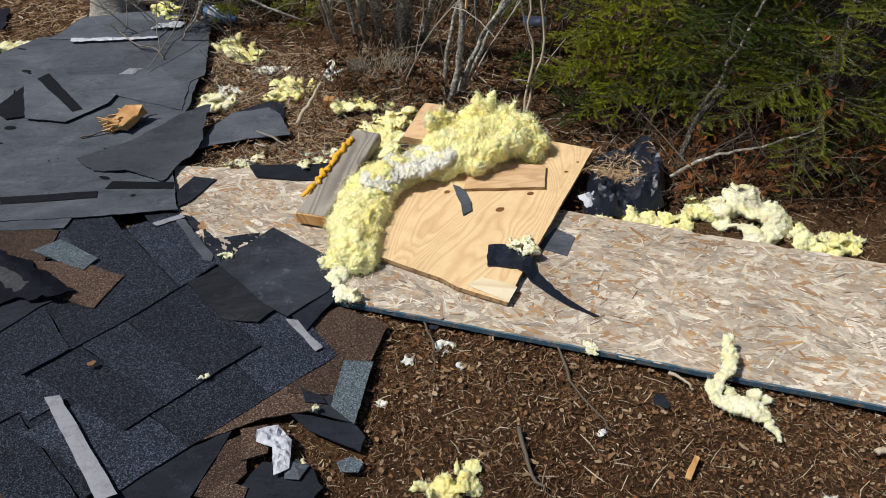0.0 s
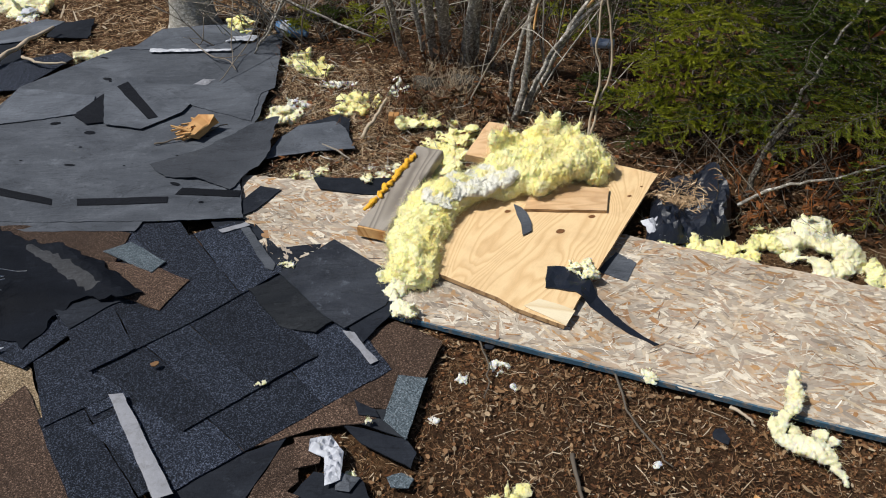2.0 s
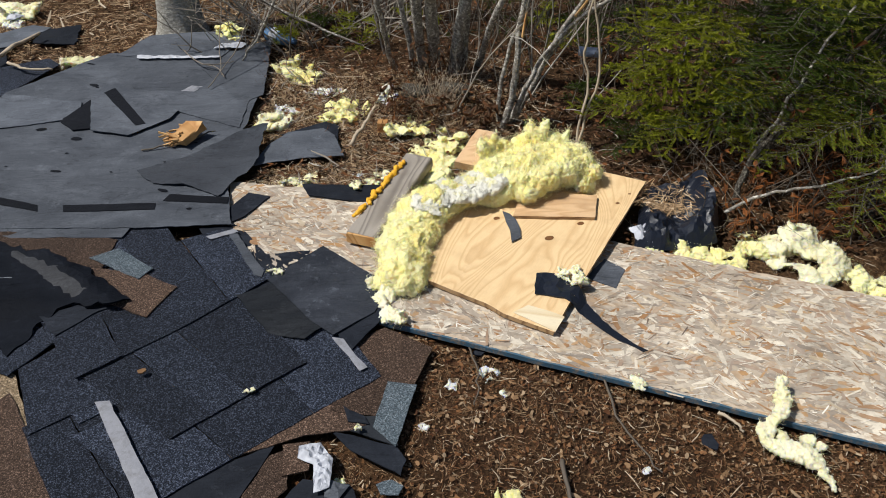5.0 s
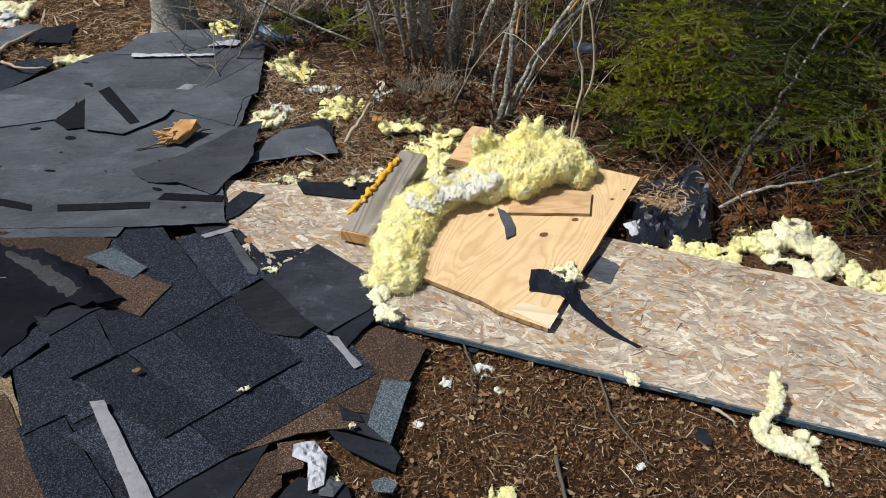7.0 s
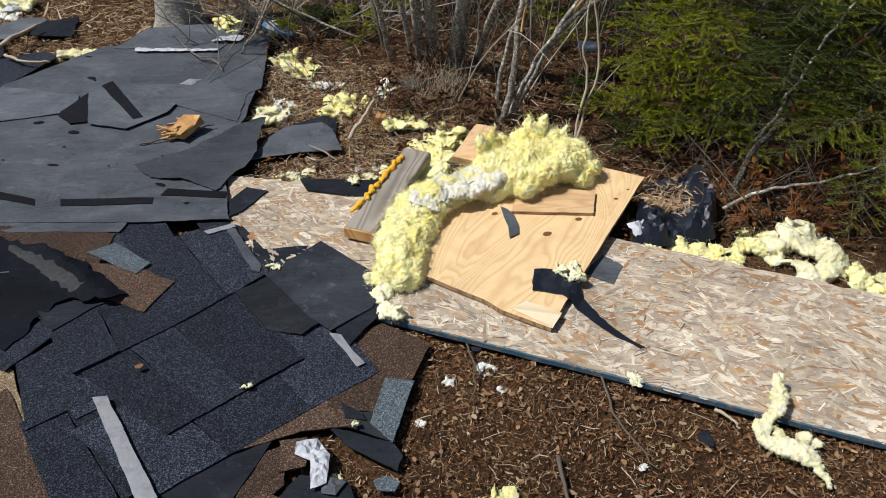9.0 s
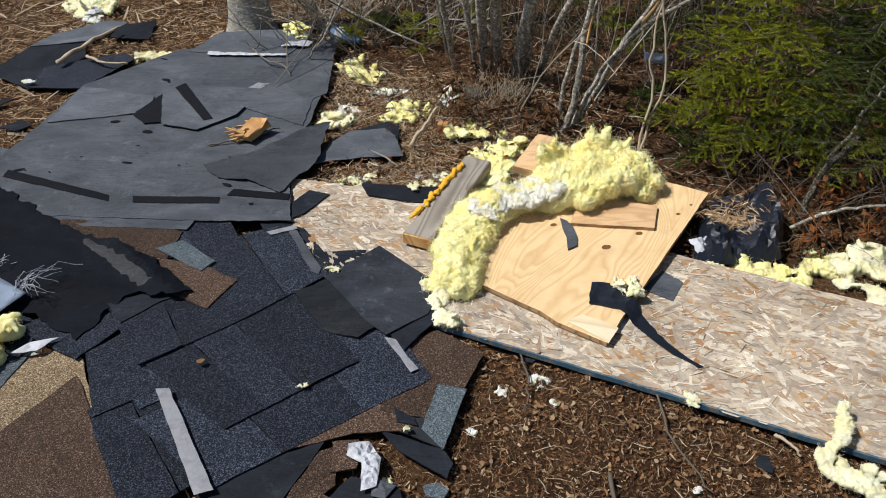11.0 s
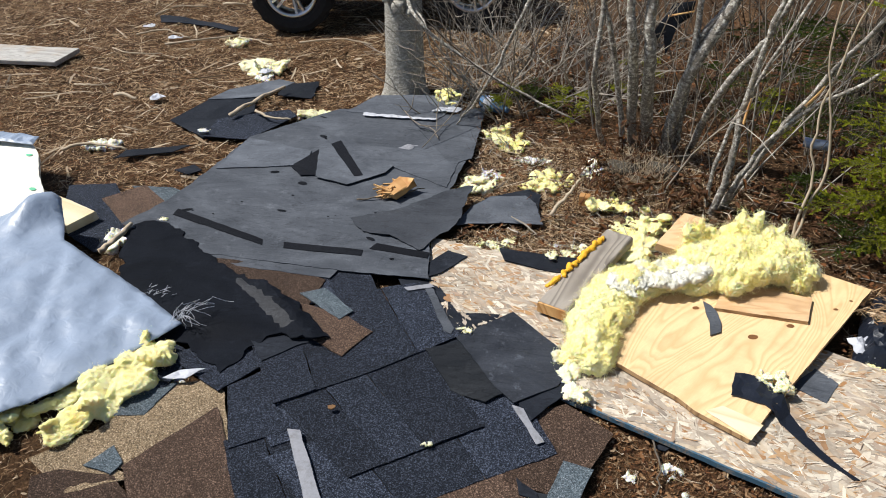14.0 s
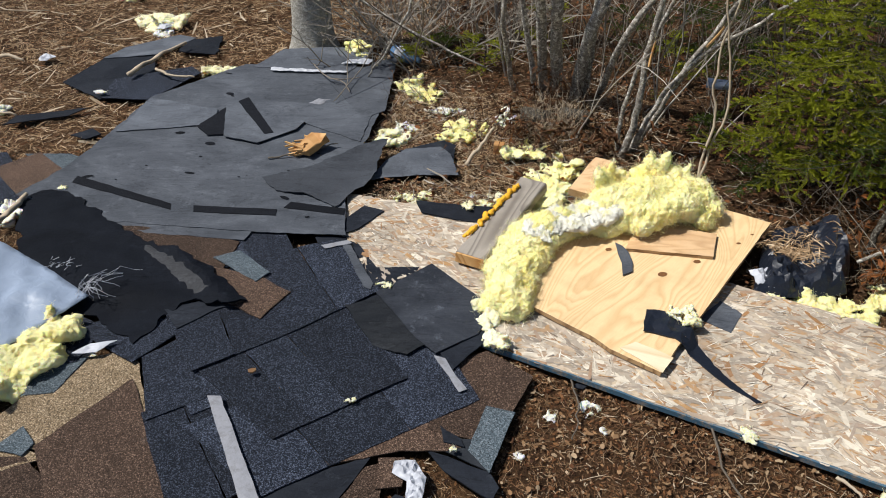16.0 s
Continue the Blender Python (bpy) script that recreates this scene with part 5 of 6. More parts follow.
def tarpaulin():
    m = Mat("grey_tarpaulin", 0.42, spec=0.45)
    c = m.tone((0.265, 0.325, 0.43), m.noise(5, 6, 0.7), 0.8, 1.15)
    m = m.done(c, m.noise(26, 4, 0.5, warp=1.2), 0.35, 0.006)
    o = [(-1.515, 1.555), (-1.73, 1.645), (-1.95, 1.70), (-2.16, 1.76), (-2.33, 1.95), (-2.43, 1.95), (-2.62, 1.72), (-2.95, 1.62), (-3.3, 1.2), (-2.6, 0.7), (-1.76, 0.985), (-1.66, 1.16), (-1.58, 1.36)]

    def top(x, y, d):
        rise = float(smoothstep(-1.5, -2.3, x))
        fold = 0.035 * crumple(x * 0.9 + y * 0.5, y * 0.35 - x * 0.2, 6, 2) + 0.008 * crumple(x * 0.6 - y, y * 0.3 + x * 0.4, 16, 6)
        return 0.055 + 0.09 * rise + 0.75 * fold * min(1, 0.35 + d / 0.12) + 0.03 * math.exp(-(((x + 2.37) / 0.07) ** 2 + ((y - 1.88) / 0.12) ** 2)) * 3

    ob = part("tarpaulin", slab(o, top, 0.002, 0.022, 0.004, 2.0), m, smooth=True)
    tagged(ob, "wrinkled blue-grey plastic tarpaulin with frayed corner over debris", "tarpaulin")
    s = Soup()
    rng = random.Random(5)
    for k in range(16):
        a = Vector((-1.53 + rng.gauss(0, 0.015), 1.56 + rng.gauss(0, 0.02), 0.07))
        b = a + Vector((rng.uniform(0.0, 0.12), rng.uniform(-0.04, 0.12), rng.uniform(-0.02, 0.03)))
        s.tube(curve([a, a.lerp(b, 0.4) + Vector((0, 0, 0.03)), b], 6, 0.02, k), 0.0010, 0.0008, 4)
    for k in range(22):
        a = Vector((-1.70 + rng.gauss(0, 0.03), 1.66 + rng.gauss(0, 0.012), 0.08))
        s.tube([a, a + Vector((rng.uniform(-0.01, 0.02), rng.uniform(0.005, 0.025), rng.uniform(-0.01, 0.008)))], 0.0009, 0.0006, 4)
    tagged(part("frayed_thread", s.mesh("frayed_thread", WHITE_FILM), None, ob, "white frayed threads"), kind="stuff")
    w = Mat("white_board_face", 0.6)
    w = w.done(w.mix(w.ramp(w.noise(4, 2), (0.70, (0, 0, 0)), (0.72, (0.3, 0.3, 0.3))), (0.82, 0.80, 0.70), (0.70, 0.72, 0.60)), w.noise(30), 0.2, 0.004)
    q = [(-3.15, 2.36), (-2.92, 2.39), (-2.80, 2.30), (-2.68, 2.17), (-2.50, 2.02), (-2.38, 1.94), (-2.40, 1.80), (-2.70, 1.68), (-3.2, 1.9)]
    tagged(part("insulation_board", slab(q, lambda x, y, d: 0.11 + 0.06 * float(smoothstep(-2.4, -2.9, x)) + 0.01 * noise.noise((x * 4, y * 4, 1)), 0.03, 0.05, 0.003, 9.0), w), "white faced insulation board leaning under the tarpaulin", "board")
    g = paint("green_mark", (0.16, 0.55, 0.33), 0.6, 0.2)
    for x, y in ((-2.83, 2.28), (-2.62, 2.07)):
        d = disc((x, y), 0.014, lambda x, y: 0.11 + 0.06 * float(smoothstep(-2.4, -2.9, x)) + 0.01 * noise.noise((x * 4, y * 4, 1)), 0.8, 0.3, 0.003)
        under(part("printed_mark", d, g, None, "round green printed mark"), bpy.data.objects["insulation_board"])
    film("tarpaulin_flap", [(-3.2, 2.42), (-2.9, 2.42), (-2.86, 2.34), (-3.0, 2.33), (-3.2, 2.30)], 0.19, 0.02, m.copy(), "blue-grey plastic flap along the white board", "tarpaulin", 8, 2.0)


tarpaulin()


def water_bottle():
    base = thing("plastic_bottle", (-1.05, 3.72, 0.0), "crushed clear blue plastic bottle with white label in twigs", "bottle")
    blue = Mat("blue_plastic", 0.2, spec=0.6).done((0.10, 0.20, 0.36))
    for name, a, b, r0, r1, mat in (("body", (-1.13, 3.75, 0.06), (-1.03, 3.70, 0.06), 0.038, 0.038, blue), ("label_band", (-1.10, 3.735, 0.06), (-1.055, 3.71, 0.06), 0.0395, 0.0395, WHITE_FILM), ("neck", (-1.03, 3.70, 0.06), (-0.985, 3.675, 0.055), 0.036, 0.014, blue), ("cap", (-0.985, 3.675, 0.055), (-0.968, 3.667, 0.054), 0.015, 0.015, blue)):
        s = Soup()
        s.tube(curve([a, Vector(a).lerp(Vector(b), 0.5), b], 5), r0, r1, 14, 0.12)
        under(part(name, s.mesh(name, mat, True), None), base)


water_bottle()


def grey_can():
    # a grey can, drawn as a plain tube
    s = Soup()
    s.tube([(0.44, 3.30, 0.20), (0.48, 3.29, 0.20), (0.54, 3.275, 0.205)], 0.022, 0.022, 16)
    m = Mat("can_coating", 0.4).done((0.36, 0.42, 0.55))
    tagged(part("pipe_offcut", s.mesh("pipe_offcut", m, True), None), "short blue-grey can caught in twigs", "pipe")


grey_can()
sheet("felt_scrap", [(-0.55, 3.50), (-0.50, 3.62), (-0.36, 3.60), (-0.38, 3.50)], 2.0, FELT_DARK, "black felt scrap at the foot of the shrub", "felt scrap", group="felt scraps", curl=0.06)


def hung_felt():
    s = Soup()
    rng = random.Random(2)
    pts = [(-0.31, 3.9, 0.38), (-0.27, 3.9, 0.48), (-0.20, 3.91, 0.60), (-0.10, 3.9, 0.62), (-0.11, 3.92, 0.54), (-0.17, 3.9, 0.50), (-0.19, 3.92, 0.40), (-0.21, 3.9, 0.34), (-0.23, 3.9, 0.45)]
    s.poly(pts)
    s.poly([(x, y + 0.006, z) for x, y, z in reversed(pts)])
    for k in range(len(pts)):
        a, b = Vector(pts[k]), Vector(pts[(k + 1) % len(pts)])
        s.poly([b, a, a + Vector((0, 0.006, 0)), b + Vector((0, 0.006, 0))])
    tagged(part("hung_felt", s.mesh("hung_felt", FELT_DARK), None), "ragged black felt scrap hung on shrub stems", "felt scrap", "felt scraps")
    beam("wood_splinter", (-0.22, 3.885, 0.545), (-0.10, 3.885, 0.575), 0.02, 0.006, RAW_WOOD, "orange wood splinter stuck to the hung felt", "splinter", taper=0.3)


hung_felt()

# ---- trees and shrubs ----
def bark(name, dark, pale, lichen, scale=14):
    m = Mat(name, 0.9, spec=0.15)
    rings = m.noise(scale, 6, 0.7, m.mapped((1, 1, 3.2)))
    c = m.ramp(rings, (0.3, dark), (0.6, pale))
    f = m.ramp(m.noise(scale * 2.2, 5, 0.7), (0.52, (0, 0, 0)), (0.58, (0.9, 0.9, 0.9)))
    c = m.mix(f, c, lichen)
    return m.done(m.tone(c, m.noise(90, 4), 0.75, 1.2), rings, 0.7, 0.01)


TRUNK_BARK = bark("grey_fir_bark", (0.15, 0.138, 0.12), (0.40, 0.38, 0.335), (0.56, 0.54, 0.49), 36)
ALDER_BARK = bark("alder_bark", (0.075, 0.065, 0.055), (0.33, 0.30, 0.26), (0.66, 0.64, 0.58), 30)
DARK_BARK = bark("dark_fir_bark", (0.022, 0.018, 0.014), (0.075, 0.063, 0.05), (0.20, 0.19, 0.16), 60)
TWIG = straw_mat("dead_twig", (0.075, 0.056, 0.04), (0.15, 0.12, 0.092), (0.045, 0.031, 0.022), (0.24, 0.21, 0.17), (0.10, 0.075, 0.055))
GREY_TWIG = straw_mat("grey_dead_twig", (0.24, 0.21, 0.175), (0.33, 0.30, 0.26), (0.16, 0.13, 0.10), (0.42, 0.39, 0.34))
PALE_TWIG = straw_mat("bleached_twig", (0.36, 0.28, 0.19), (0.47, 0.39, 0.29), (0.26, 0.19, 0.12))
RUST_LEAF = straw_mat("rusty_leaf", (0.16, 0.055, 0.016), (0.09, 0.035, 0.013), (0.25, 0.085, 0.02), (0.06, 0.028, 0.013))
DEAD_LEAF = straw_mat("dead_leaf", (0.095, 0.04, 0.016), (0.05, 0.025, 0.013), (0.17, 0.065, 0.02), (0.04, 0.022, 0.012), (0.13, 0.075, 0.04))


def needle_mat(name, *cols):
    m = Mat(name, 0.6, spec=0.15)
    c = m.ramp(m.island(), *[(k / (len(cols) - 1), c) for k, c in enumerate(cols)])
    return m.done(m.tone(c, m.noise(9, 3), 0.6, 1.4), trans=0.4)


SPRUCE = needle_mat("spruce_needle", (0.25, 0.285, 0.022), (0.33, 0.36, 0.030), (0.38, 0.40, 0.040), (0.22, 0.25, 0.018))
FIR = needle_mat("fir_needle", (0.042, 0.068, 0.012), (0.065, 0.10, 0.017), (0.085, 0.12, 0.020), (0.05, 0.08, 0.014))
FIR_LIGHT = needle_mat("light_fir_needle", (0.10, 0.13, 0.014), (0.17, 0.20, 0.022), (0.25, 0.27, 0.032), (0.06, 0.085, 0.012))


def needles(soup, a, b, rng, count, length, width=0.003, flat=0.0):
    """Needles set round a twig from a to b."""
    a, b = Vector(a), Vector(b)
    d = (b - a).normalized()
    u = d.cross(Vector((0.13, 0.21, 0.97))).normalized()
    w = u.cross(d)
    for k in range(count):
        t = (k + rng.random()) / count
        ang = rng.uniform(0, math.tau) if not flat else rng.choice((0, math.pi)) + rng.gauss(0.25, 0.35)
        o = u * math.cos(ang) + w * math.sin(ang)
        p = a.lerp(b, t)
        L = length * rng.uniform(0.7, 1.15) * (1 - 0.35 * t)
        q = p + (o + d * 0.75).normalized() * L
        s = d.cross(o).normalized() * width / 2
        soup.poly([p - s, p + s, q + s * 0.4, q - s * 0.4])


def bough(wood, leaf, start, direction, length, rng, density=1.0, droop=0.15, flat=0.0, nl=0.017):
    """A conifer bough: an axis with paired side twigs, needles on all."""
    d = Vector(direction).normalized()
    side = d.cross(Vector((0, 0, 1))).normalized()
    pts = []
    n = max(4, int(length / 0.05))
    for k in range(n + 1):
        t = k / n
        pts.append(Vector(start) + d * length * t + Vector((0, 0, -droop * length * t * t + 0.06 * length * t ** 4)) + side * 0.02 * noise.noise((t * 3, length * 9, start[0])))
    wood.tube(pts, 0.0035 * (0.6 + length), 0.001, 4)
    for k in range(max(1, n // 4), n + 1):
        needles(leaf, pts[k - 1], pts[k], rng, int(22 * density), nl, 0.0042 if nl < 0.014 else 0.0034, flat)
        t = k / n
        for sgn in (-1, 1):
            if rng.random() < 0.12:
                continue
            L = (0.42 * length * (1 - t) + 0.045) * rng.uniform(0.7, 1.1)
            e = pts[k] + (d * 0.75 + side * sgn * 0.8 + Vector((0, 0, rng.gauss(-0.1, 0.12)))).normalized() * L
            wood.tube([pts[k], e], 0.0014, 0.0007, 3)
            m = max(1, int(L / 0.05))
            for j in range(m):
                p, q = pts[k].lerp(e, j / m), pts[k].lerp(e, (j + 1) / m)
                needles(leaf, p, q, rng, int(22 * density), nl, 0.0042 if nl < 0.014 else 0.0034, flat)
                if j and L > 0.09:
                    for s2 in (-1, 1):
                        q2 = p + (d * 0.8 * s2 + side * sgn * 0.8).normalized() * 0.05 if s2 > 0 else p + (side * sgn + d * 0.2).normalized() * 0.045
                        needles(leaf, p, q2, rng, int(16 * density), nl, 0.0042 if nl < 0.014 else 0.0034, flat)


def conifer(name, base, trunk, r0, boughs, seed, needle, barkm, label, density=1.0, droop=0.2, flat=0.0, lo=0.1, reach=(0.5, 0.2), facing=None, nl=0.017):
    ob = thing(name, base, label, "tree")
    rng = random.Random(seed)
    s = Soup()
    line = curve(trunk, 14, 0.012, seed)
    s.tube(line, r0, r0 * 0.35, 9, 0.25)
    under(part("trunk", s.mesh("trunk", barkm, True), None), ob)
    wood, leaf = Soup(), Soup()
    for k in range(boughs):
        t = lo + (1 - lo) * (k + rng.random()) / boughs
        i = min(13, int(t * 14))
        p = line[i].lerp(line[i + 1], t * 14 - i)
        a = rng.uniform(0, math.tau) if facing is None else rng.gauss(facing, 1.3)
        L = (reach[0] * (1 - t) + reach[1] * t) * rng.uniform(0.7, 1.15)
        bough(wood, leaf, p, (math.cos(a), math.sin(a), rng.uniform(-0.05, 0.3)), L, rng, density, droop, flat, nl)
    under(tagged(part("limb_layer", wood.mesh("limb_layer", barkm), None), kind="stuff"), ob)
    under(tagged(part("crown", leaf.mesh("crown", needle), None), kind="stuff"), ob)
    return ob


# The tall upper crown is out of view, added to shade the thicket.
conifer("spruce_sapling", (0.84, 2.80, 0.03), [(0.84, 2.80, 0.0), (0.85, 2.82, 0.35), (0.86, 2.86, 0.9), (0.88, 2.90, 1.9)], 0.017, 84, 3, SPRUCE, DARK_BARK, "young bright green spruce at the brush edge, unseen upper crown added", 2.0, 0.22, 0.0, 0.12, (0.40, 0.40), 3.9, 0.0095)
conifer("spruce_sapling", (0.62, 2.72, 0.02), [(0.62, 2.74, 0.0), (0.63, 2.75, 0.08), (0.64, 2.77, 0.16)], 0.006, 9, 9, FIR, DARK_BARK, "low green spruce seedling under the brush", 0.9, 0.1, 0.0, 0.2, (0.20, 0.08))
for x, y, h, k in ((-0.62, 3.62, 0.25, 41), (-0.85, 3.75, 0.2, 42), (0.30, 3.55, 0.3, 43), (0.05, 3.85, 0.35, 44), (-0.35, 3.9, 0.3, 45), (0.45, 3.05, 0.16, 46), (-1.0, 3.72, 0.18, 47), (0.62, 3.6, 0.3, 48)):
    conifer("spruce_seedling", (x, y, 0.03), [(x, y, 0.02), (x + 0.01, y, h * 0.5), (x, y + 0.01, h)], 0.005, 9, k, SPRUCE if k % 2 else FIR, DARK_BARK, "small green spruce seedling in the brush", 0.8, 0.1, 0.0, 0.2, (h * 0.7, h * 0.3))
# Unseen upper boughs of most firs are widened to shade the thicket.
conifer("fir_tree", (1.08, 2.64, 0.03), [(1.08, 2.64, 0.0), (1.17, 2.64, 0.21), (1.18, 2.66, 0.5), (1.20, 2.70, 1.2), (1.22, 2.72, 2.2)], 0.019, 40, 11, FIR, DARK_BARK, "dark young fir with lichened stem in the thicket", 0.75, 0.15, 1.0, 0.30, (0.5, 0.55))
conifer("fir_tree", (1.43, 2.33, 0.0), [(1.43, 2.33, -0.02), (1.40, 2.33, 0.26), (1.38, 2.34, 0.55), (1.39, 2.36, 1.2), (1.40, 2.38, 2.0)], 0.021, 46, 12, FIR_LIGHT, DARK_BARK, "dark fir with crooked lichened trunk and dead lower limbs", 0.75, 0.18, 1.0, 0.24, (0.46, 0.55))
conifer("fir_tree", (1.75, 2.75, 0.0), [(1.75, 2.75, -0.02), (1.76, 2.76, 0.8), (1.78, 2.78, 2.6)], 0.03, 52, 13, FIR, DARK_BARK, "dark dense fir deeper in the thicket", 0.7, 0.2, 1.0, 0.06, (0.7, 0.7))
conifer("fir_tree", (1.25, 3.35, 0.03), [(1.25, 3.35, -0.02), (1.27, 3.36, 0.8), (1.30, 3.38, 2.6)], 0.03, 54, 14, FIR, DARK_BARK, "dark dense fir behind the young spruce", 0.7, 0.2, 1.0, 0.08, (0.7, 0.75))
conifer("fir_tree", (1.9, 2.05, 0.0), [(1.9, 2.05, -0.02), (1.92, 2.06, 0.8), (1.93, 2.08, 2.2)], 0.026, 40, 15, FIR_LIGHT, DARK_BARK, "dark fir beside the strand board", 0.7, 0.2, 1.0, 0.05, (0.45, 0.3))
conifer("fir_tree", (0.75, 4.1, 0.03), [(0.75, 4.1, -0.02), (0.77, 4.12, 0.7), (0.78, 4.15, 2.4)], 0.028, 40, 16, FIR, DARK_BARK, "shaded fir at the back of the brush", 0.6, 0.2, 1.0, 0.05, (0.6, 0.65))
conifer("fir_tree", (2.1, 3.6, 0.0), [(2.1, 3.6, -0.02), (2.1, 3.62, 0.9), (2.12, 3.64, 3.2)], 0.04, 60, 17, FIR, DARK_BARK, "tall dark fir closing the thicket", 0.55, 0.2, 1.0, 0.04, (0.8, 0.8))


def grey_tree():
    ob = thing("bare_tree", (-1.655, 3.90, 0), "grey fir trunk with knots and dead lower branches", "tree")
    s = Soup()
    sides, rows = 28, 70
    for j in range(rows + 1):
        z = -0.05 + 4.2 * (j / rows) ** 1.5
        r = 0.112 - 0.012 * z + 0.03 * math.exp(-max(0, z) / 0.06)
        for i in range(sides):
            t = math.tau * i / sides
            k = 1 + 0.035 * noise.noise((math.cos(t) * 2, math.sin(t) * 2, z * 3)) + 0.012 * noise.noise((math.cos(t) * 7, math.sin(t) * 7, z * 40))
            k += 0.10 * math.exp(-max(0, z) / 0.05) * math.sin(t * 5 + 1)
            s.v.append((-1.655 + 0.03 * z + r * k * math.cos(t), 3.90 + r * k * math.sin(t), z))
    for j in range(rows):
        for i in range(sides):
            a, b = j * sides + i, j * sides + (i + 1) % sides
            s.f.append((a, b, b + sides, a + sides))
    under(part("trunk", s.mesh("trunk", TRUNK_BARK, True), None), ob)
    for x, y, z, r in ((-1.625, 3.787, 0.525, 0.036), (-1.56, 3.80, 0.50, 0.022), (-1.70, 3.79, 0.57, 0.02)):
        k = Soup()
        d = (Vector((x, y, z)) - Vector((-1.64, 3.90, z))).normalized()
        c = Vector((x, y, z))
        k.tube([c - d * 0.02, c + d * 0.004, c + d * 0.014, c + d * 0.017], r * 1.25, r * 0.6, 12, 0.3)
        under(part("knot", k.mesh("knot", TRUNK_BARK, True), None, None, "rough branch collar knot"), ob)
    # long dead limbs that lean down to the ground
    for pts, r in (([(-1.58, 3.80, 0.62), (-1.41, 3.5, 0.56), (-1.22, 3.5, 0.42), (-0.98, 3.5, 0.28), (-0.74, 3.5, 0.17), (-0.59, 3.5, 0.11)], 0.0105), ([(-0.80, 3.5, 0.75), (-0.85, 3.4, 0.62), (-0.95, 3.4, 0.4), (-1.07, 3.4, 0.19), (-1.18, 3.42, 0.05)], 0.010), ([(-1.50, 3.7, 0.56), (-1.36, 3.5, 0.52), (-1.31, 3.5, 0.37), (-1.10, 3.5, 0.21)], 0.006)):
        k = Soup()
        k.tube(curve(pts, 18, 0.012, r * 900), r, r * 0.45, 7, 0.2)
        under(part("dead_limb", k.mesh("dead_limb", ALDER_BARK, True), None), ob)


grey_tree()


def alder():
    ob = thing("alder_shrub", (-0.2, 3.35, 0.08), "clump of grey lichened alder stems with a sawn stub", "shrub")
    # Stem points are set along the camera's sight lines to fit its view.
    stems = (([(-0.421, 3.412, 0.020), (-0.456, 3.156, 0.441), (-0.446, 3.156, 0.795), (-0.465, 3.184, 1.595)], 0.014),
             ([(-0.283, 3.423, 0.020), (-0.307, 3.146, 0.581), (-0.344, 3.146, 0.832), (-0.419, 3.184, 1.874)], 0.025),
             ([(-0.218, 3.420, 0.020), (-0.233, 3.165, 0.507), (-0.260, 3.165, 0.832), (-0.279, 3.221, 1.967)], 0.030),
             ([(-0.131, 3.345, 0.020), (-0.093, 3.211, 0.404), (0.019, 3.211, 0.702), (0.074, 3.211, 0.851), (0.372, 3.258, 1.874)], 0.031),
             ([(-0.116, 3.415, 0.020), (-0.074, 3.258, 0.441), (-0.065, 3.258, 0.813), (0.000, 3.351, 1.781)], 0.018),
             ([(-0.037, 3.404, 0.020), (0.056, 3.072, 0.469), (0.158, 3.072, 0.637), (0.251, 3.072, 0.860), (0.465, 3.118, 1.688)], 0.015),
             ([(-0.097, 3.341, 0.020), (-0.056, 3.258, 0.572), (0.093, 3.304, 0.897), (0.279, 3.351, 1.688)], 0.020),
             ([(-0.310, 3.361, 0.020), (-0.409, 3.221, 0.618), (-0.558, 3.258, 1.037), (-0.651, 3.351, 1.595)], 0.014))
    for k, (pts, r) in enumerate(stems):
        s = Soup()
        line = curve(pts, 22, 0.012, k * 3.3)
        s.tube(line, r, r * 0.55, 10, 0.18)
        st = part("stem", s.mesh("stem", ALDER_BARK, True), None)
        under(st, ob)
    s = Soup()
    s.tube([(-0.17, 3.10, 0.09), (-0.10, 3.06, 0.10), (-0.055, 3.04, 0.105)], 0.030, 0.028, 12, 0.15)
    under(part("sawn_stub", s.mesh("sawn_stub", DARK_BARK, True), None, None, "sawn off stub with pale end"), ob)
    s = Soup()
    s.tube([(-0.34, 3.10, 0.07), (-0.28, 3.07, 0.08), (-0.22, 3.06, 0.08)], 0.034, 0.03, 12, 0.3)
    under(part("root_stub", s.mesh("root_stub", DARK_BARK, True), None), ob)
    two = thing("alder_shrub", (0.15, 2.92, 0.02), "thin split alder stems rising behind the batt", "shrub")
    for k, (pts, r) in enumerate((([(0.10, 2.89, 0.0), (0.14, 2.89, 0.21), (0.14, 2.89, 0.36), (0.17, 2.90, 0.69), (0.22, 2.90, 0.95), (0.3, 2.95, 1.6)], 0.016), ([(0.14, 2.95, 0.0), (0.23, 2.95, 0.22), (0.34, 2.95, 0.47), (0.55, 2.97, 0.82), (0.8, 3.0, 1.2)], 0.013), ([(0.08, 2.92, 0.0), (0.10, 2.94, 0.30), (0.20, 2.97, 0.60), (0.34, 3.0, 0.95)], 0.010), ([(0.13, 2.92, 0.02), (0.24, 2.93, 0.30), (0.40, 2.93, 0.50), (0.70, 2.95, 0.72)], 0.012), ([(0.40, 2.72, 0.02), (0.45, 2.80, 0.23), (0.46, 2.84, 0.44), (0.38, 2.88, 0.72), (0.42, 2.9, 1.1)], 0.006), ([(0.40, 2.72, 0.02), (0.42, 2.8, 0.23), (0.40, 2.84, 0.43), (0.44, 2.88, 0.68), (0.5, 2.9, 1.0)], 0.006))):
        s = Soup()
        s.tube(curve(pts, 20, 0.016, k * 5.1 + 2), r, r * 0.5, 8, 0.2)
        under(part("stem", s.mesh("stem", ALDER_BARK if r > 0.008 else PALE_TWIG, True), None), two)
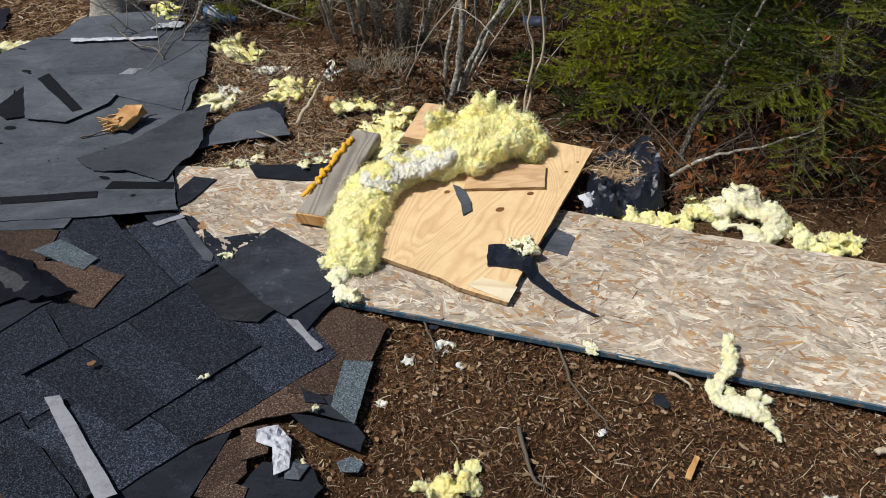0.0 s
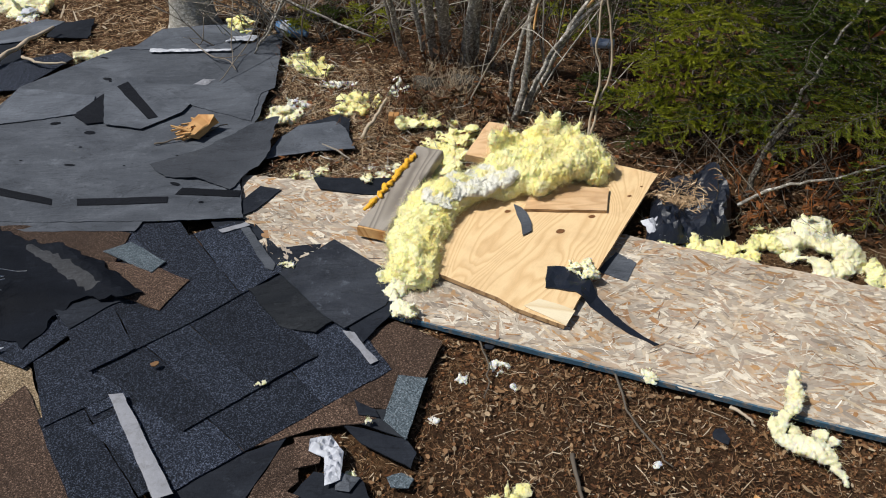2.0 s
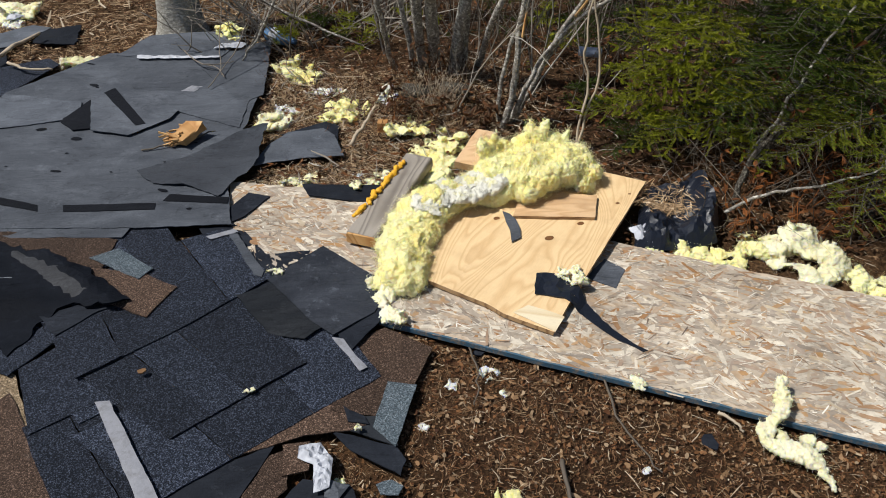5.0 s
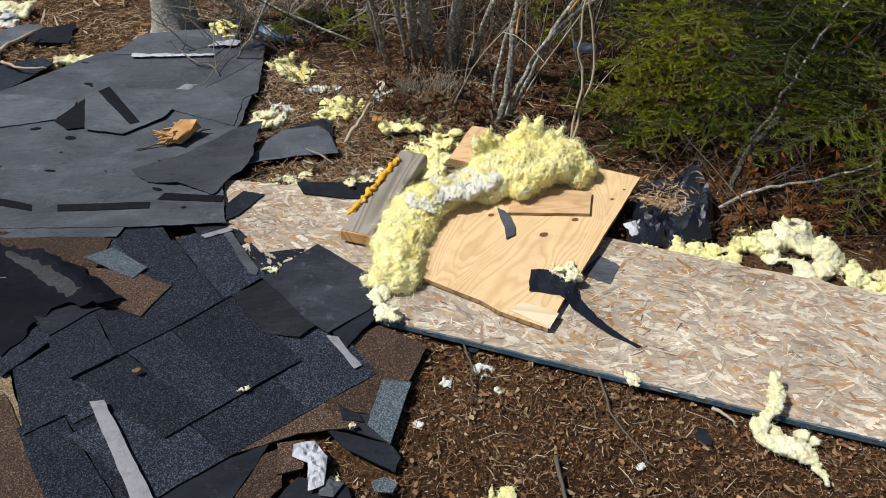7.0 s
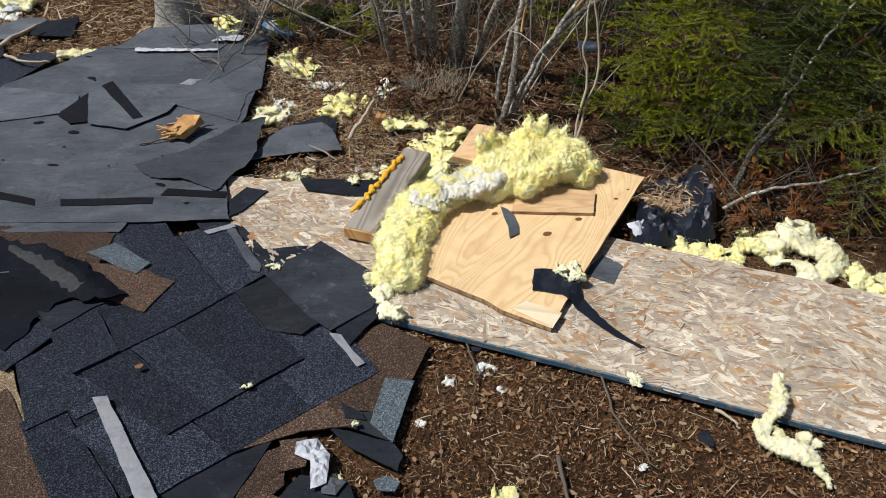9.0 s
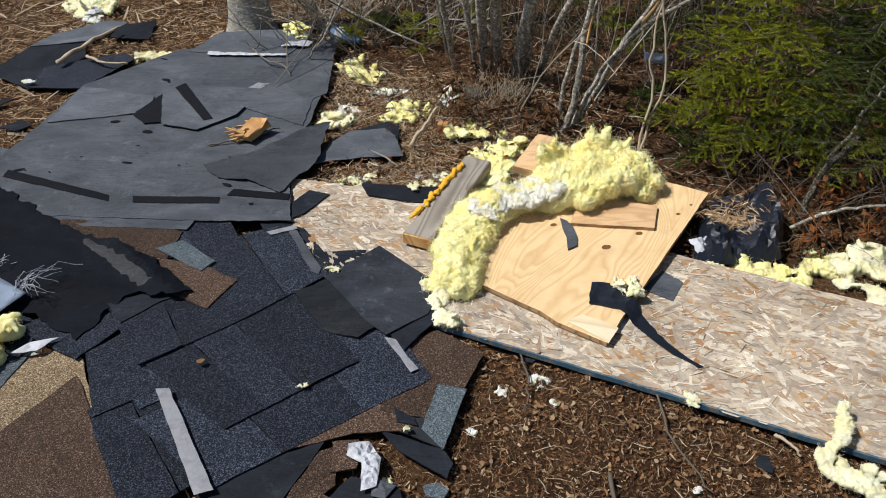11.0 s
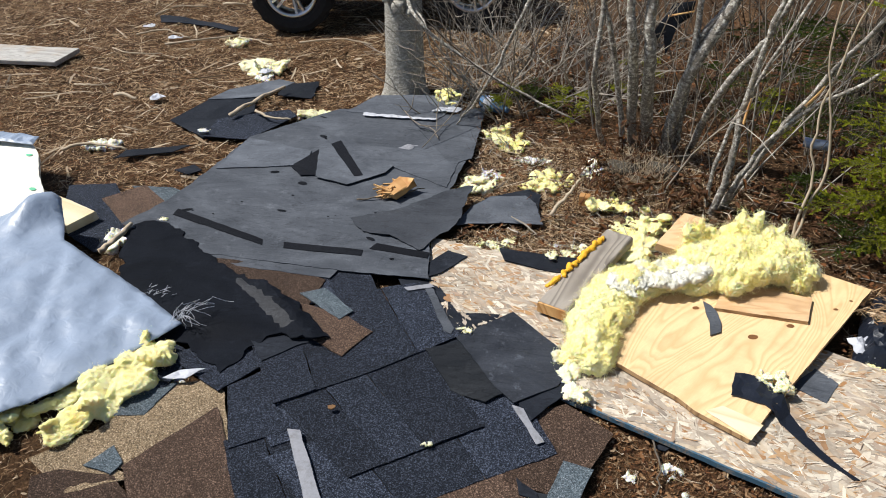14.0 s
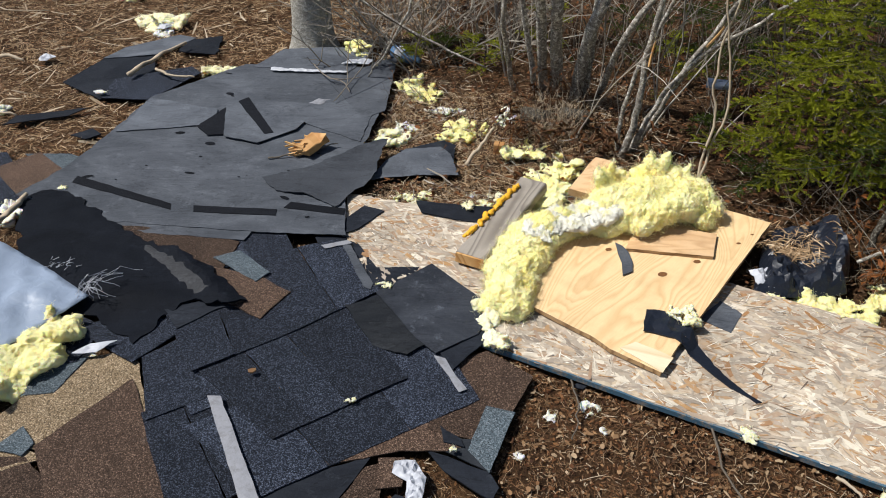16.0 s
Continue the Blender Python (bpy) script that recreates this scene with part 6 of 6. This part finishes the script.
    for a, b in (((0.155, 2.876, 0.42), (0.165, 2.88, 0.52)), ((0.36, 2.935, 0.49), (0.41, 2.94, 0.57))):
        under(beam("split_scar", a, b, 0.014, 0.006, RAW_WOOD, parent=two, taper=0.4), two)
    for pts, r, n, l in (([(0.93, 2.33, 0.03), (1.0, 2.42, 0.2), (1.17, 2.52, 0.35), (1.36, 2.6, 0.6)], 0.013, "dead_branch", "dark lichened dead branch rising in the thicket"), ([(0.86, 2.20, 0.08), (1.0, 2.2, 0.17), (1.15, 2.2, 0.20), (1.34, 2.22, 0.27)], 0.006, "dead_branch", "thin grey dead branch across the thicket"), ([(1.02, 2.55, 0.1), (1.08, 2.5, 0.32), (1.13, 2.5, 0.5), (1.2, 2.5, 0.7)], 0.008, "dead_branch", "pale forked dead branch in the thicket"), ([(1.12, 2.5, 0.42), (1.07, 2.48, 0.46), (1.04, 2.47, 0.53)], 0.006, "dead_branch", "pale forked dead branch in the thicket")):
        s = Soup()
        s.tube(curve(pts, 14, 0.02, r * 1000), r, r * 0.5, 7, 0.25)
        tagged(part(n, s.mesh(n, ALDER_BARK if r < 0.012 else DARK_BARK, True), None), l, "branch", "dead branches")


alder()


# ---- sticks ----
def stick(pts, r, mat, label, seed=1.0):
    s = Soup()
    s.tube(curve(pts, 10, 0.012, seed), r, r * 0.6, 7, 0.25)
    tagged(part("stick", s.mesh("stick", mat, True), None), label, "stick", "loose sticks")


stick([(-2.40, 3.20, 0.05), (-2.36, 3.42, 0.065), (-2.32, 3.66, 0.06)], 0.013, PALE_TWIG, "thick pale stick lying on a shingle pile")
stick([(-2.30, 3.30, 0.05), (-2.18, 3.24, 0.05), (-2.05, 3.24, 0.05)], 0.008, PALE_TWIG, "crooked pale twig on a shingle pile", 2)
stick([(-0.52, 2.66, 0.03), (-0.47, 2.74, 0.09), (-0.43, 2.80, 0.14)], 0.009, PALE_TWIG, "bleached stick propped on the litter", 3)
stick([(-2.12, 1.86, 0.04), (-2.10, 1.96, 0.06), (-2.12, 2.05, 0.06)], 0.013, PALE_TWIG, "thick broken stick beside torn felt", 4)
stick([(-1.33, 2.52, 0.05), (-1.24, 2.56, 0.055), (-1.08, 2.68, 0.06)], 0.004, TWIG, "thin grey twig on roofing felt", 5)
stick([(0.24, 1.18, 0.012), (0.25, 1.08, 0.012), (0.28, 1.00, 0.012)], 0.006, TWIG, "short brown stick on the soil", 6)
stick([(0.37, 1.47, 0.012), (0.40, 1.30, 0.016), (0.48, 1.16, 0.012)], 0.0035, TWIG, "thin curved brown twig on the soil", 7)
stick([(0.0, 1.55, 0.012), (0.03, 1.44, 0.018), (0.02, 1.34, 0.012)], 0.003, TWIG, "thin brown twig on the soil", 8)
stick([(1.10, 1.10, 0.012), (1.18, 1.12, 0.02), (1.26, 1.12, 0.012)], 0.009, PALE_TWIG, "bleached stick at the strand board's edge", 9)
stick([(0.66, 1.36, 0.01), (0.69, 1.33, 0.016), (0.71, 1.30, 0.01)], 0.005, PALE_TWIG, "bleached stick at the strand board's edge", 10)
for a, b, c, k in (((-1.50, 3.50, 0.06), (-1.33, 3.30, 0.075), (-1.20, 3.36, 0.07), 21), ((-1.30, 3.62, 0.30), (-1.27, 3.40, 0.14), (-1.22, 3.22, 0.06), 22), ((-1.12, 3.66, 0.34), (-1.16, 3.36, 0.16), (-1.24, 3.08, 0.06), 23), ((-1.36, 3.34, 0.06), (-1.26, 3.28, 0.07), (-1.20, 3.20, 0.06), 24)):
    stick([a, b, c], 0.0032, GREY_TWIG, "thin grey twig lying over roofing felt", k)
for a, b, c, r, k in (
        ((-4.04, 4.47, 0.02), (-3.88, 4.57, 0.04), (-3.60, 4.51, 0.02), 0.007, 60),
        ((-3.67, 4.32, 0.02), (-3.44, 4.42, 0.04), (-3.28, 4.66, 0.02), 0.009, 61),
        ((-4.26, 4.98, 0.02), (-4.21, 5.20, 0.04), (-4.00, 5.33, 0.02), 0.008, 62),
        ((-3.24, 4.60, 0.02), (-3.06, 4.52, 0.04), (-2.89, 4.49, 0.02), 0.007, 63),
        ((-3.99, 4.15, 0.02), (-3.75, 4.03, 0.04), (-3.54, 4.12, 0.02), 0.005, 64),
        ((-3.03, 2.63, 0.02), (-2.90, 2.70, 0.04), (-2.70, 2.72, 0.02), 0.009, 65),
        ((-2.74, 4.60, 0.02), (-2.48, 4.69, 0.04), (-2.22, 4.70, 0.02), 0.006, 66),
        ((-3.31, 3.36, 0.02), (-3.21, 3.34, 0.04), (-3.13, 3.33, 0.02), 0.012, 67),
        ((-3.69, 3.45, 0.02), (-3.52, 3.42, 0.04), (-3.46, 3.53, 0.02), 0.006, 68),
        ((-3.92, 5.44, 0.02), (-3.79, 5.40, 0.04), (-3.71, 5.46, 0.02), 0.012, 69)):
    stick([a, b, c], r, PALE_TWIG, "bleached dry stick lying on the forest floor", k)
beam("wood_chip", (0.62, 1.03, 0.014), (0.66, 1.09, 0.016), 0.014, 0.005, RAW_WOOD, "orange wood chip on the soil", "wood chip")


def twiggery(name, label, count, place, heights, radii, mat, seed, lean=0.5, branch=3):
    """Dead fine growth: branching twigs that nobody could count."""
    rng = random.Random(seed)
    s = Soup()
    for _ in range(count):
        x, y = place(rng)
        z = ground_z(x, y)
        L, r = rng.uniform(*heights), rng.uniform(*radii)
        d = Vector((rng.gauss(0, lean), rng.gauss(0, lean), 1)).normalized()
        pts = [Vector((x, y, z)) + d * L * t + Vector((rng.gauss(0, 0.03), rng.gauss(0, 0.03), 0)) * L * (t > 0) for t in (0, 0.35, 0.7, 1)]
        line = curve(pts, 6, 0.02 * L, rng.random() * 99)
        s.tube(line, r, r * 0.4, 4)
        for _ in range(branch):
            p = line[rng.randrange(2, 6)]
            e = (d + Vector((rng.gauss(0, 0.8), rng.gauss(0, 0.8), rng.gauss(0, 0.6)))).normalized() * L * rng.uniform(0.15, 0.45)
            s.tube(curve([p, p + e * 0.5 + Vector((0, 0, rng.gauss(0, 0.02))), p + e], 3, 0.01, rng.random() * 99), r * 0.5, r * 0.25, 3)
    tagged(part(name, s.mesh(name, mat), None), label, "brush", kind="stuff")


def in_brush(rng):
    while True:
        x, y = rng.uniform(-1.0, 2.2), rng.uniform(2.5, 5.6)
        if y > 2.95 - 0.30 * x + (0.35 if x < -0.4 else 0) and (x > 0.45 or y > 3.5):
            return x, y


def by_tree(rng):
    return rng.uniform(-1.45, -0.45), rng.uniform(3.5, 4.5)


def at_right(rng):
    return rng.uniform(0.75, 1.9), rng.uniform(2.15, 2.9)


twiggery("brush", "tangle of dead grey-brown twigs behind the debris", 330, in_brush, (0.25, 1.1), (0.0016, 0.005), TWIG, 21, 0.4, 4)
twiggery("brush", "leaning grey dead stems in the brush", 45, in_brush, (0.4, 1.3), (0.003, 0.008), GREY_TWIG, 25, 0.6, 4)
twiggery("brush", "pale dead branch tangle beside the grey trunk", 130, by_tree, (0.25, 0.95), (0.0016, 0.006), GREY_TWIG, 22, 0.9, 6)
twiggery("brush", "pale leaning saplings behind the batt", 22, lambda r: (r.uniform(-0.35, 0.6), r.uniform(2.95, 3.6)), (0.4, 1.1), (0.0015, 0.005), GREY_TWIG, 27, 0.45, 5)
twiggery("brush", "fine dead twigs under the firs", 150, at_right, (0.12, 0.5), (0.001, 0.0028), TWIG, 23, 0.9, 4)
twiggery("brush", "reddish dry stalks under the shrub", 120, lambda r: (r.gauss(-0.35, 0.25), r.gauss(3.15, 0.16)), (0.05, 0.22), (0.0009, 0.002), DEAD_LEAF, 24, 0.5, 5)


# ---- litter ----
def free(xy):
    """Which places no sheet or board covers."""
    ok = np.ones(len(xy), bool)
    for P in COVERED:
        if (P.max(0) - P.min(0)).max() < 0.12:
            continue
        Q = np.roll(P, -1, 0)
        c = np.zeros(len(xy), int)
        for a, b in zip(P, Q):
            cond = (a[1] > xy[:, 1]) != (b[1] > xy[:, 1])
            dy = b[1] - a[1] if abs(b[1] - a[1]) > 1e-9 else 1e-9
            c += cond & (xy[:, 0] < (b[0] - a[0]) * (xy[:, 1] - a[1]) / dy + a[0])
        ok &= c % 2 == 0
    return ok


def by_board(x, y):
    """How thickly the scraps lie: most along the strand board, thinning towards open soil."""
    d = (1.632 - 0.279 * (x + 0.27)) - y
    return np.clip(np.exp(-np.maximum(d, 0) / 0.22) + 0.22, 0, 1)


def litter(name, label, count, box, length, width, mat, seed, lift=0.012, bend=0.25, near=False, dense=None):
    rng = np.random.default_rng(seed)
    xy = np.stack([rng.uniform(box[0], box[1], count), rng.uniform(box[2], box[3], count)], 1)
    if near:
        keep = rng.random(count) < np.clip(2.6 / np.hypot(xy[:, 0], xy[:, 1]), 0, 1)
        xy = xy[keep]
    if dense:
        xy = xy[rng.random(len(xy)) < dense(xy[:, 0], xy[:, 1])]
    xy = xy[free(xy)]
    n = len(xy)
    z = np.array([ground_z(x, y) for x, y in xy]) + rng.uniform(0.001, lift, n)
    a = rng.uniform(0, math.tau, n)
    L, W = rng.uniform(*length, n) * rng.uniform(0.5, 1, n), rng.uniform(*width, n)
    tilt = rng.normal(0, 0.16, n)
    u = np.stack([np.cos(a), np.sin(a), tilt], 1)
    v = np.stack([-np.sin(a), np.cos(a), rng.normal(0, 0.5, n)], 1)
    c = np.concatenate([xy, z[:, None]], 1)
    bow = (rng.normal(0, bend, n) * L)[:, None] * v * np.array([1, 1, 0.2])
    rows = []
    for t, b, w in ((-0.5, 0, 0.6), (0.0, 1, 1.0), (0.5, 0, 0.5)):
        m = c + u * (L * t)[:, None] + bow * b * 0.4
        rows += [m - v * (W * w / 2)[:, None], m + v * (W * w / 2)[:, None]]
    V = np.stack(rows, 1).reshape(-1, 3)
    k = np.arange(n)[:, None] * 6
    F = np.concatenate([k + [0, 1, 3, 2], k + [2, 3, 5, 4]])
    me = bpy.data.meshes.new(name)
    me.from_pydata(V.tolist(), [], F.tolist())
    tagged(part(name, me, mat), label, "litter", kind="stuff")


litter("needle_litter", "dry brown needles and grass stems over the ground", 52000, (-4.8, 2.3, 1.3, 6.2), (0.015, 0.075), (0.0010, 0.0026), STRAW, 1, 0.014, 0.3, True)
litter("needle_litter", "dense dry needles on the soil near the boards", 30000, (-0.45, 1.7, 0.55, 1.7), (0.006, 0.05), (0.0007, 0.0018), STRAW_DARK, 2, 0.011, 0.45)
litter("bark_litter", "reddish bark flakes and leaf scraps on darkened soil", 16000, (-0.45, 1.7, 0.55, 1.7), (0.004, 0.022), (0.002, 0.009), BARK_CHIPS, 15, 0.012, 0.3, dense=by_board)
litter("bark_litter", "tan leaf scraps along the strand board", 2600, (-0.3, 1.7, 0.7, 1.65), (0.010, 0.030), (0.004, 0.012), LEAF_SCRAP, 16, 0.016, 0.4, dense=by_board)
litter("needle_litter", "dense tan needles between felt and brush", 26000, (-1.15, 0.2, 2.25, 3.35), (0.015, 0.06), (0.001, 0.0024), STRAW_PALE, 12, 0.016, 0.3)
litter("needle_litter", "dry needles beside the tarpaulin", 9000, (-2.6, -1.2, 0.6, 2.3), (0.01, 0.05), (0.001, 0.0022), STRAW, 13, 0.011, 0.3)
litter("needle_litter", "sunlit straw and needles over the clearing", 90000, (-6.9, -0.9, 2.0, 7.8), (0.02, 0.10), (0.0016, 0.004), STRAW_PALE, 11, 0.02, 0.3)
litter("bark_litter", "rusty bark flakes and needles over the clearing", 30000, (-5.5, -0.9, 2.2, 6.6), (0.01, 0.06), (0.0015, 0.006), BARK_CHIPS, 19, 0.022, 0.3)
litter("wood_litter", "small wood chips and bark crumbs over the soil", 34000, (-4.8, 2.3, 0.55, 5.8), (0.004, 0.020), (0.002, 0.008), CHIPS, 3, 0.008, 0.1, True)
litter("wood_litter", "fine wood crumbs on the soil near the boards", 12000, (-0.45, 1.7, 0.55, 1.7), (0.003, 0.012), (0.0012, 0.004), CHIPS, 4, 0.007, 0.1)
litter("pale_sticks", "pale dry sticks strewn over the forest floor", 650, (-5.2, -1.0, 2.2, 6.2), (0.05, 0.34), (0.004, 0.014), PALE_TWIG, 5, 0.03, 0.12)
litter("wood_litter", "pale wood flakes on the darkened soil", 1800, (-0.4, 1.7, 0.6, 1.7), (0.005, 0.02), (0.001, 0.004), PALE_TWIG, 14, 0.012, 0.15)
litter("pale_sticks", "pale straw bits on the soil", 1500, (-1.9, 1.6, 0.6, 3.0), (0.02, 0.09), (0.0015, 0.003), PALE_TWIG, 6, 0.018, 0.2)
# dark leaf cover, thickened also to stand in for shade under the brush
litter("leaf_litter", "brown dead leaves under the brush", 17000, (-1.0, 2.3, 2.1, 5.5), (0.015, 0.045), (0.005, 0.014), DEAD_LEAF, 7, 0.05, 0.35)
litter("pale_sticks", "fallen grey twigs under the brush", 900, (-1.1, 2.2, 2.4, 5.0), (0.05, 0.24), (0.002, 0.005), GREY_TWIG, 17, 0.07, 0.15)
litter("pale_sticks", "bleached grass stems between felt and brush", 1100, (-1.15, 0.3, 2.3, 3.5), (0.03, 0.16), (0.0015, 0.004), PALE_TWIG, 18, 0.04, 0.2)


def leafy(name, label, count, place, height, leaf, mat, seed):
    """Withered stalks that still hold curled leaves."""
    rng = random.Random(seed)
    s = Soup()
    for _ in range(count):
        x, y = place(rng)
        h = rng.uniform(*height)
        a = Vector((x, y, ground_z(x, y)))
        b = a + Vector((rng.gauss(0, 0.5) * h, rng.gauss(0, 0.5) * h, h))
        line = curve([a, a.lerp(b, 0.5) + Vector((rng.gauss(0, 0.02), rng.gauss(0, 0.02), 0.02)), b], 6)
        s.tube(line, 0.0018, 0.0008, 3)
        for k in range(rng.randrange(4, 10)):
            p = line[rng.randrange(2, 7)]
            d = Vector((rng.gauss(0, 1), rng.gauss(0, 1), rng.gauss(-0.2, 0.6))).normalized()
            L = rng.uniform(*leaf)
            side = d.cross(Vector((rng.gauss(0, 0.4), rng.gauss(0, 0.4), 1))).normalized() * L * rng.uniform(0.14, 0.24)
            up = side.cross(d).normalized() * L * rng.uniform(-0.25, 0.25)
            s.poly([p, p + d * L * 0.4 - side + up, p + d * L * 0.8 - side * 0.6 + up * 1.4, p + d * L])
            s.poly([p, p + d * L, p + d * L * 0.8 + side * 0.6 + up * 1.4, p + d * L * 0.4 + side + up])
    tagged(part(name, s.mesh(name, mat), None), label, "dead leaves", kind="stuff")


leafy("withered_leaves", "rusty withered leaves on stalks under the firs", 75, lambda r: (r.uniform(0.88, 1.75), r.uniform(2.12, 2.55)), (0.04, 0.20), (0.02, 0.045), RUST_LEAF, 31)
leafy("withered_leaves", "rusty withered leaves hanging in the thicket", 26, lambda r: (r.uniform(1.2, 1.7), r.uniform(2.3, 2.7)), (0.25, 0.62), (0.025, 0.05), RUST_LEAF, 32)
leafy("withered_leaves", "brown curled leaves behind the batt", 60, lambda r: (r.gauss(-0.1, 0.22), r.gauss(2.95, 0.16)), (0.05, 0.2), (0.02, 0.05), DEAD_LEAF, 33)
leafy("withered_leaves", "brown withered leaves through the brush", 120, in_brush, (0.06, 0.35), (0.02, 0.045), DEAD_LEAF, 34)
twiggery("brush", "tuft of straw coloured dead grass at the shrub's foot", 150, lambda r: (r.gauss(-0.2, 0.06), r.gauss(3.02, 0.04)), (0.05, 0.2), (0.0008, 0.002), PALE_TWIG, 26, 0.7, 2)



# ---- the parked quad bike ----
def quad_bike():
    ob = thing("quad_bike", (-2.3, 5.2, 0), "black quad bike with silver rims parked among the trees", "vehicle")
    rubber = paint("tyre_rubber", (0.022, 0.022, 0.023), 0.85, 0.4, 30)
    alloy = Mat("alloy", 0.28, 1.0).done((0.72, 0.73, 0.75))
    black = Mat("black_bodywork", 0.45).done((0.012, 0.012, 0.013))
    ax = Vector((0.34, -0.94, 0)).normalized()
    along = Vector((0.94, 0.34, 0)).normalized()
    up = Vector((0, 0, 1))

    def ringed(profile, c, seg=48, lug=0.0):
        s = Soup()
        n = len(profile)
        for i in range(seg):
            t = math.tau * i / seg
            o = along * math.cos(t) + up * math.sin(t)
            for r, x in profile:
                bump = lug if (r > 0.285 and (i + (x > 0)) % 4 < 2) else 0.0
                s.v.append(tuple(c + o * (r + bump) + ax * x))
        for i in range(seg):
            for j in range(n):
                a, b = i * n + j, i * n + (j + 1) % n
                d = ((i + 1) % seg) * n
                s.f.append((a, b, d + (j + 1) % n, d + j))
        return s

    for c in (Vector((-2.935, 4.93, 0.31)), Vector((-1.70, 5.38, 0.31)), Vector((-2.935, 4.93, 0.31)) - ax * 0.85, Vector((-1.70, 5.38, 0.31)) - ax * 0.85):
        tyre = ringed([(0.185, 0.085), (0.215, 0.105), (0.26, 0.112), (0.292, 0.095), (0.302, 0.05), (0.304, 0.0), (0.302, -0.05), (0.292, -0.095), (0.26, -0.112), (0.185, -0.085)], c, 64, 0.010)
        w = part("wheel", tyre.mesh("wheel", rubber), None)
        under(w, ob)
        w["label"] = "chunky black off-road tyre"
        rim = ringed([(0.19, 0.09), (0.185, 0.10), (0.165, 0.085), (0.16, 0.02), (0.17, -0.08), (0.188, -0.08)], c)
        r = part("rim", rim.mesh("rim", alloy, True), None, None, "silver alloy rim")
        r.parent = w
        for k in range(10):
            t = math.tau * (k // 2) / 5 + (0.16 if k % 2 else -0.16)
            o = along * math.cos(t) + up * math.sin(t)
            beam("spoke", c + ax * 0.055 + o * 0.03, c + ax * 0.07 + o * 0.168, 0.022, 0.02, alloy, parent=w, rough=0.0)
        hub = ringed([(0.001, 0.075), (0.04, 0.072), (0.045, 0.05), (0.001, 0.05)], c, 20)
        h = part("hub", hub.mesh("hub", alloy, True), None)
        h.parent = w
    mid = Vector((-2.32, 5.15, 0)) - ax * 0.42
    for name, a, b, wd, hg in (("chassis", mid - along * 0.75 + up * 0.38, mid + along * 0.75 + up * 0.38, 0.50, 0.22), ("body", mid - along * 0.85 + up * 0.66, mid + along * 0.85 + up * 0.66, 0.85, 0.18), ("footwell", mid - along * 0.30 + up * 0.27, mid + along * 0.30 + up * 0.27, 0.92, 0.05), ("seat", mid - along * 0.5 + up * 0.83, mid + along * 0.25 + up * 0.83, 0.32, 0.16), ("rack", mid + along * 0.45 + up * 0.86, mid + along * 0.85 + up * 0.86, 0.7, 0.04)):
        under(beam(name, a, b, wd, hg, black, parent=ob, rough=0.0), ob)


quad_bike()
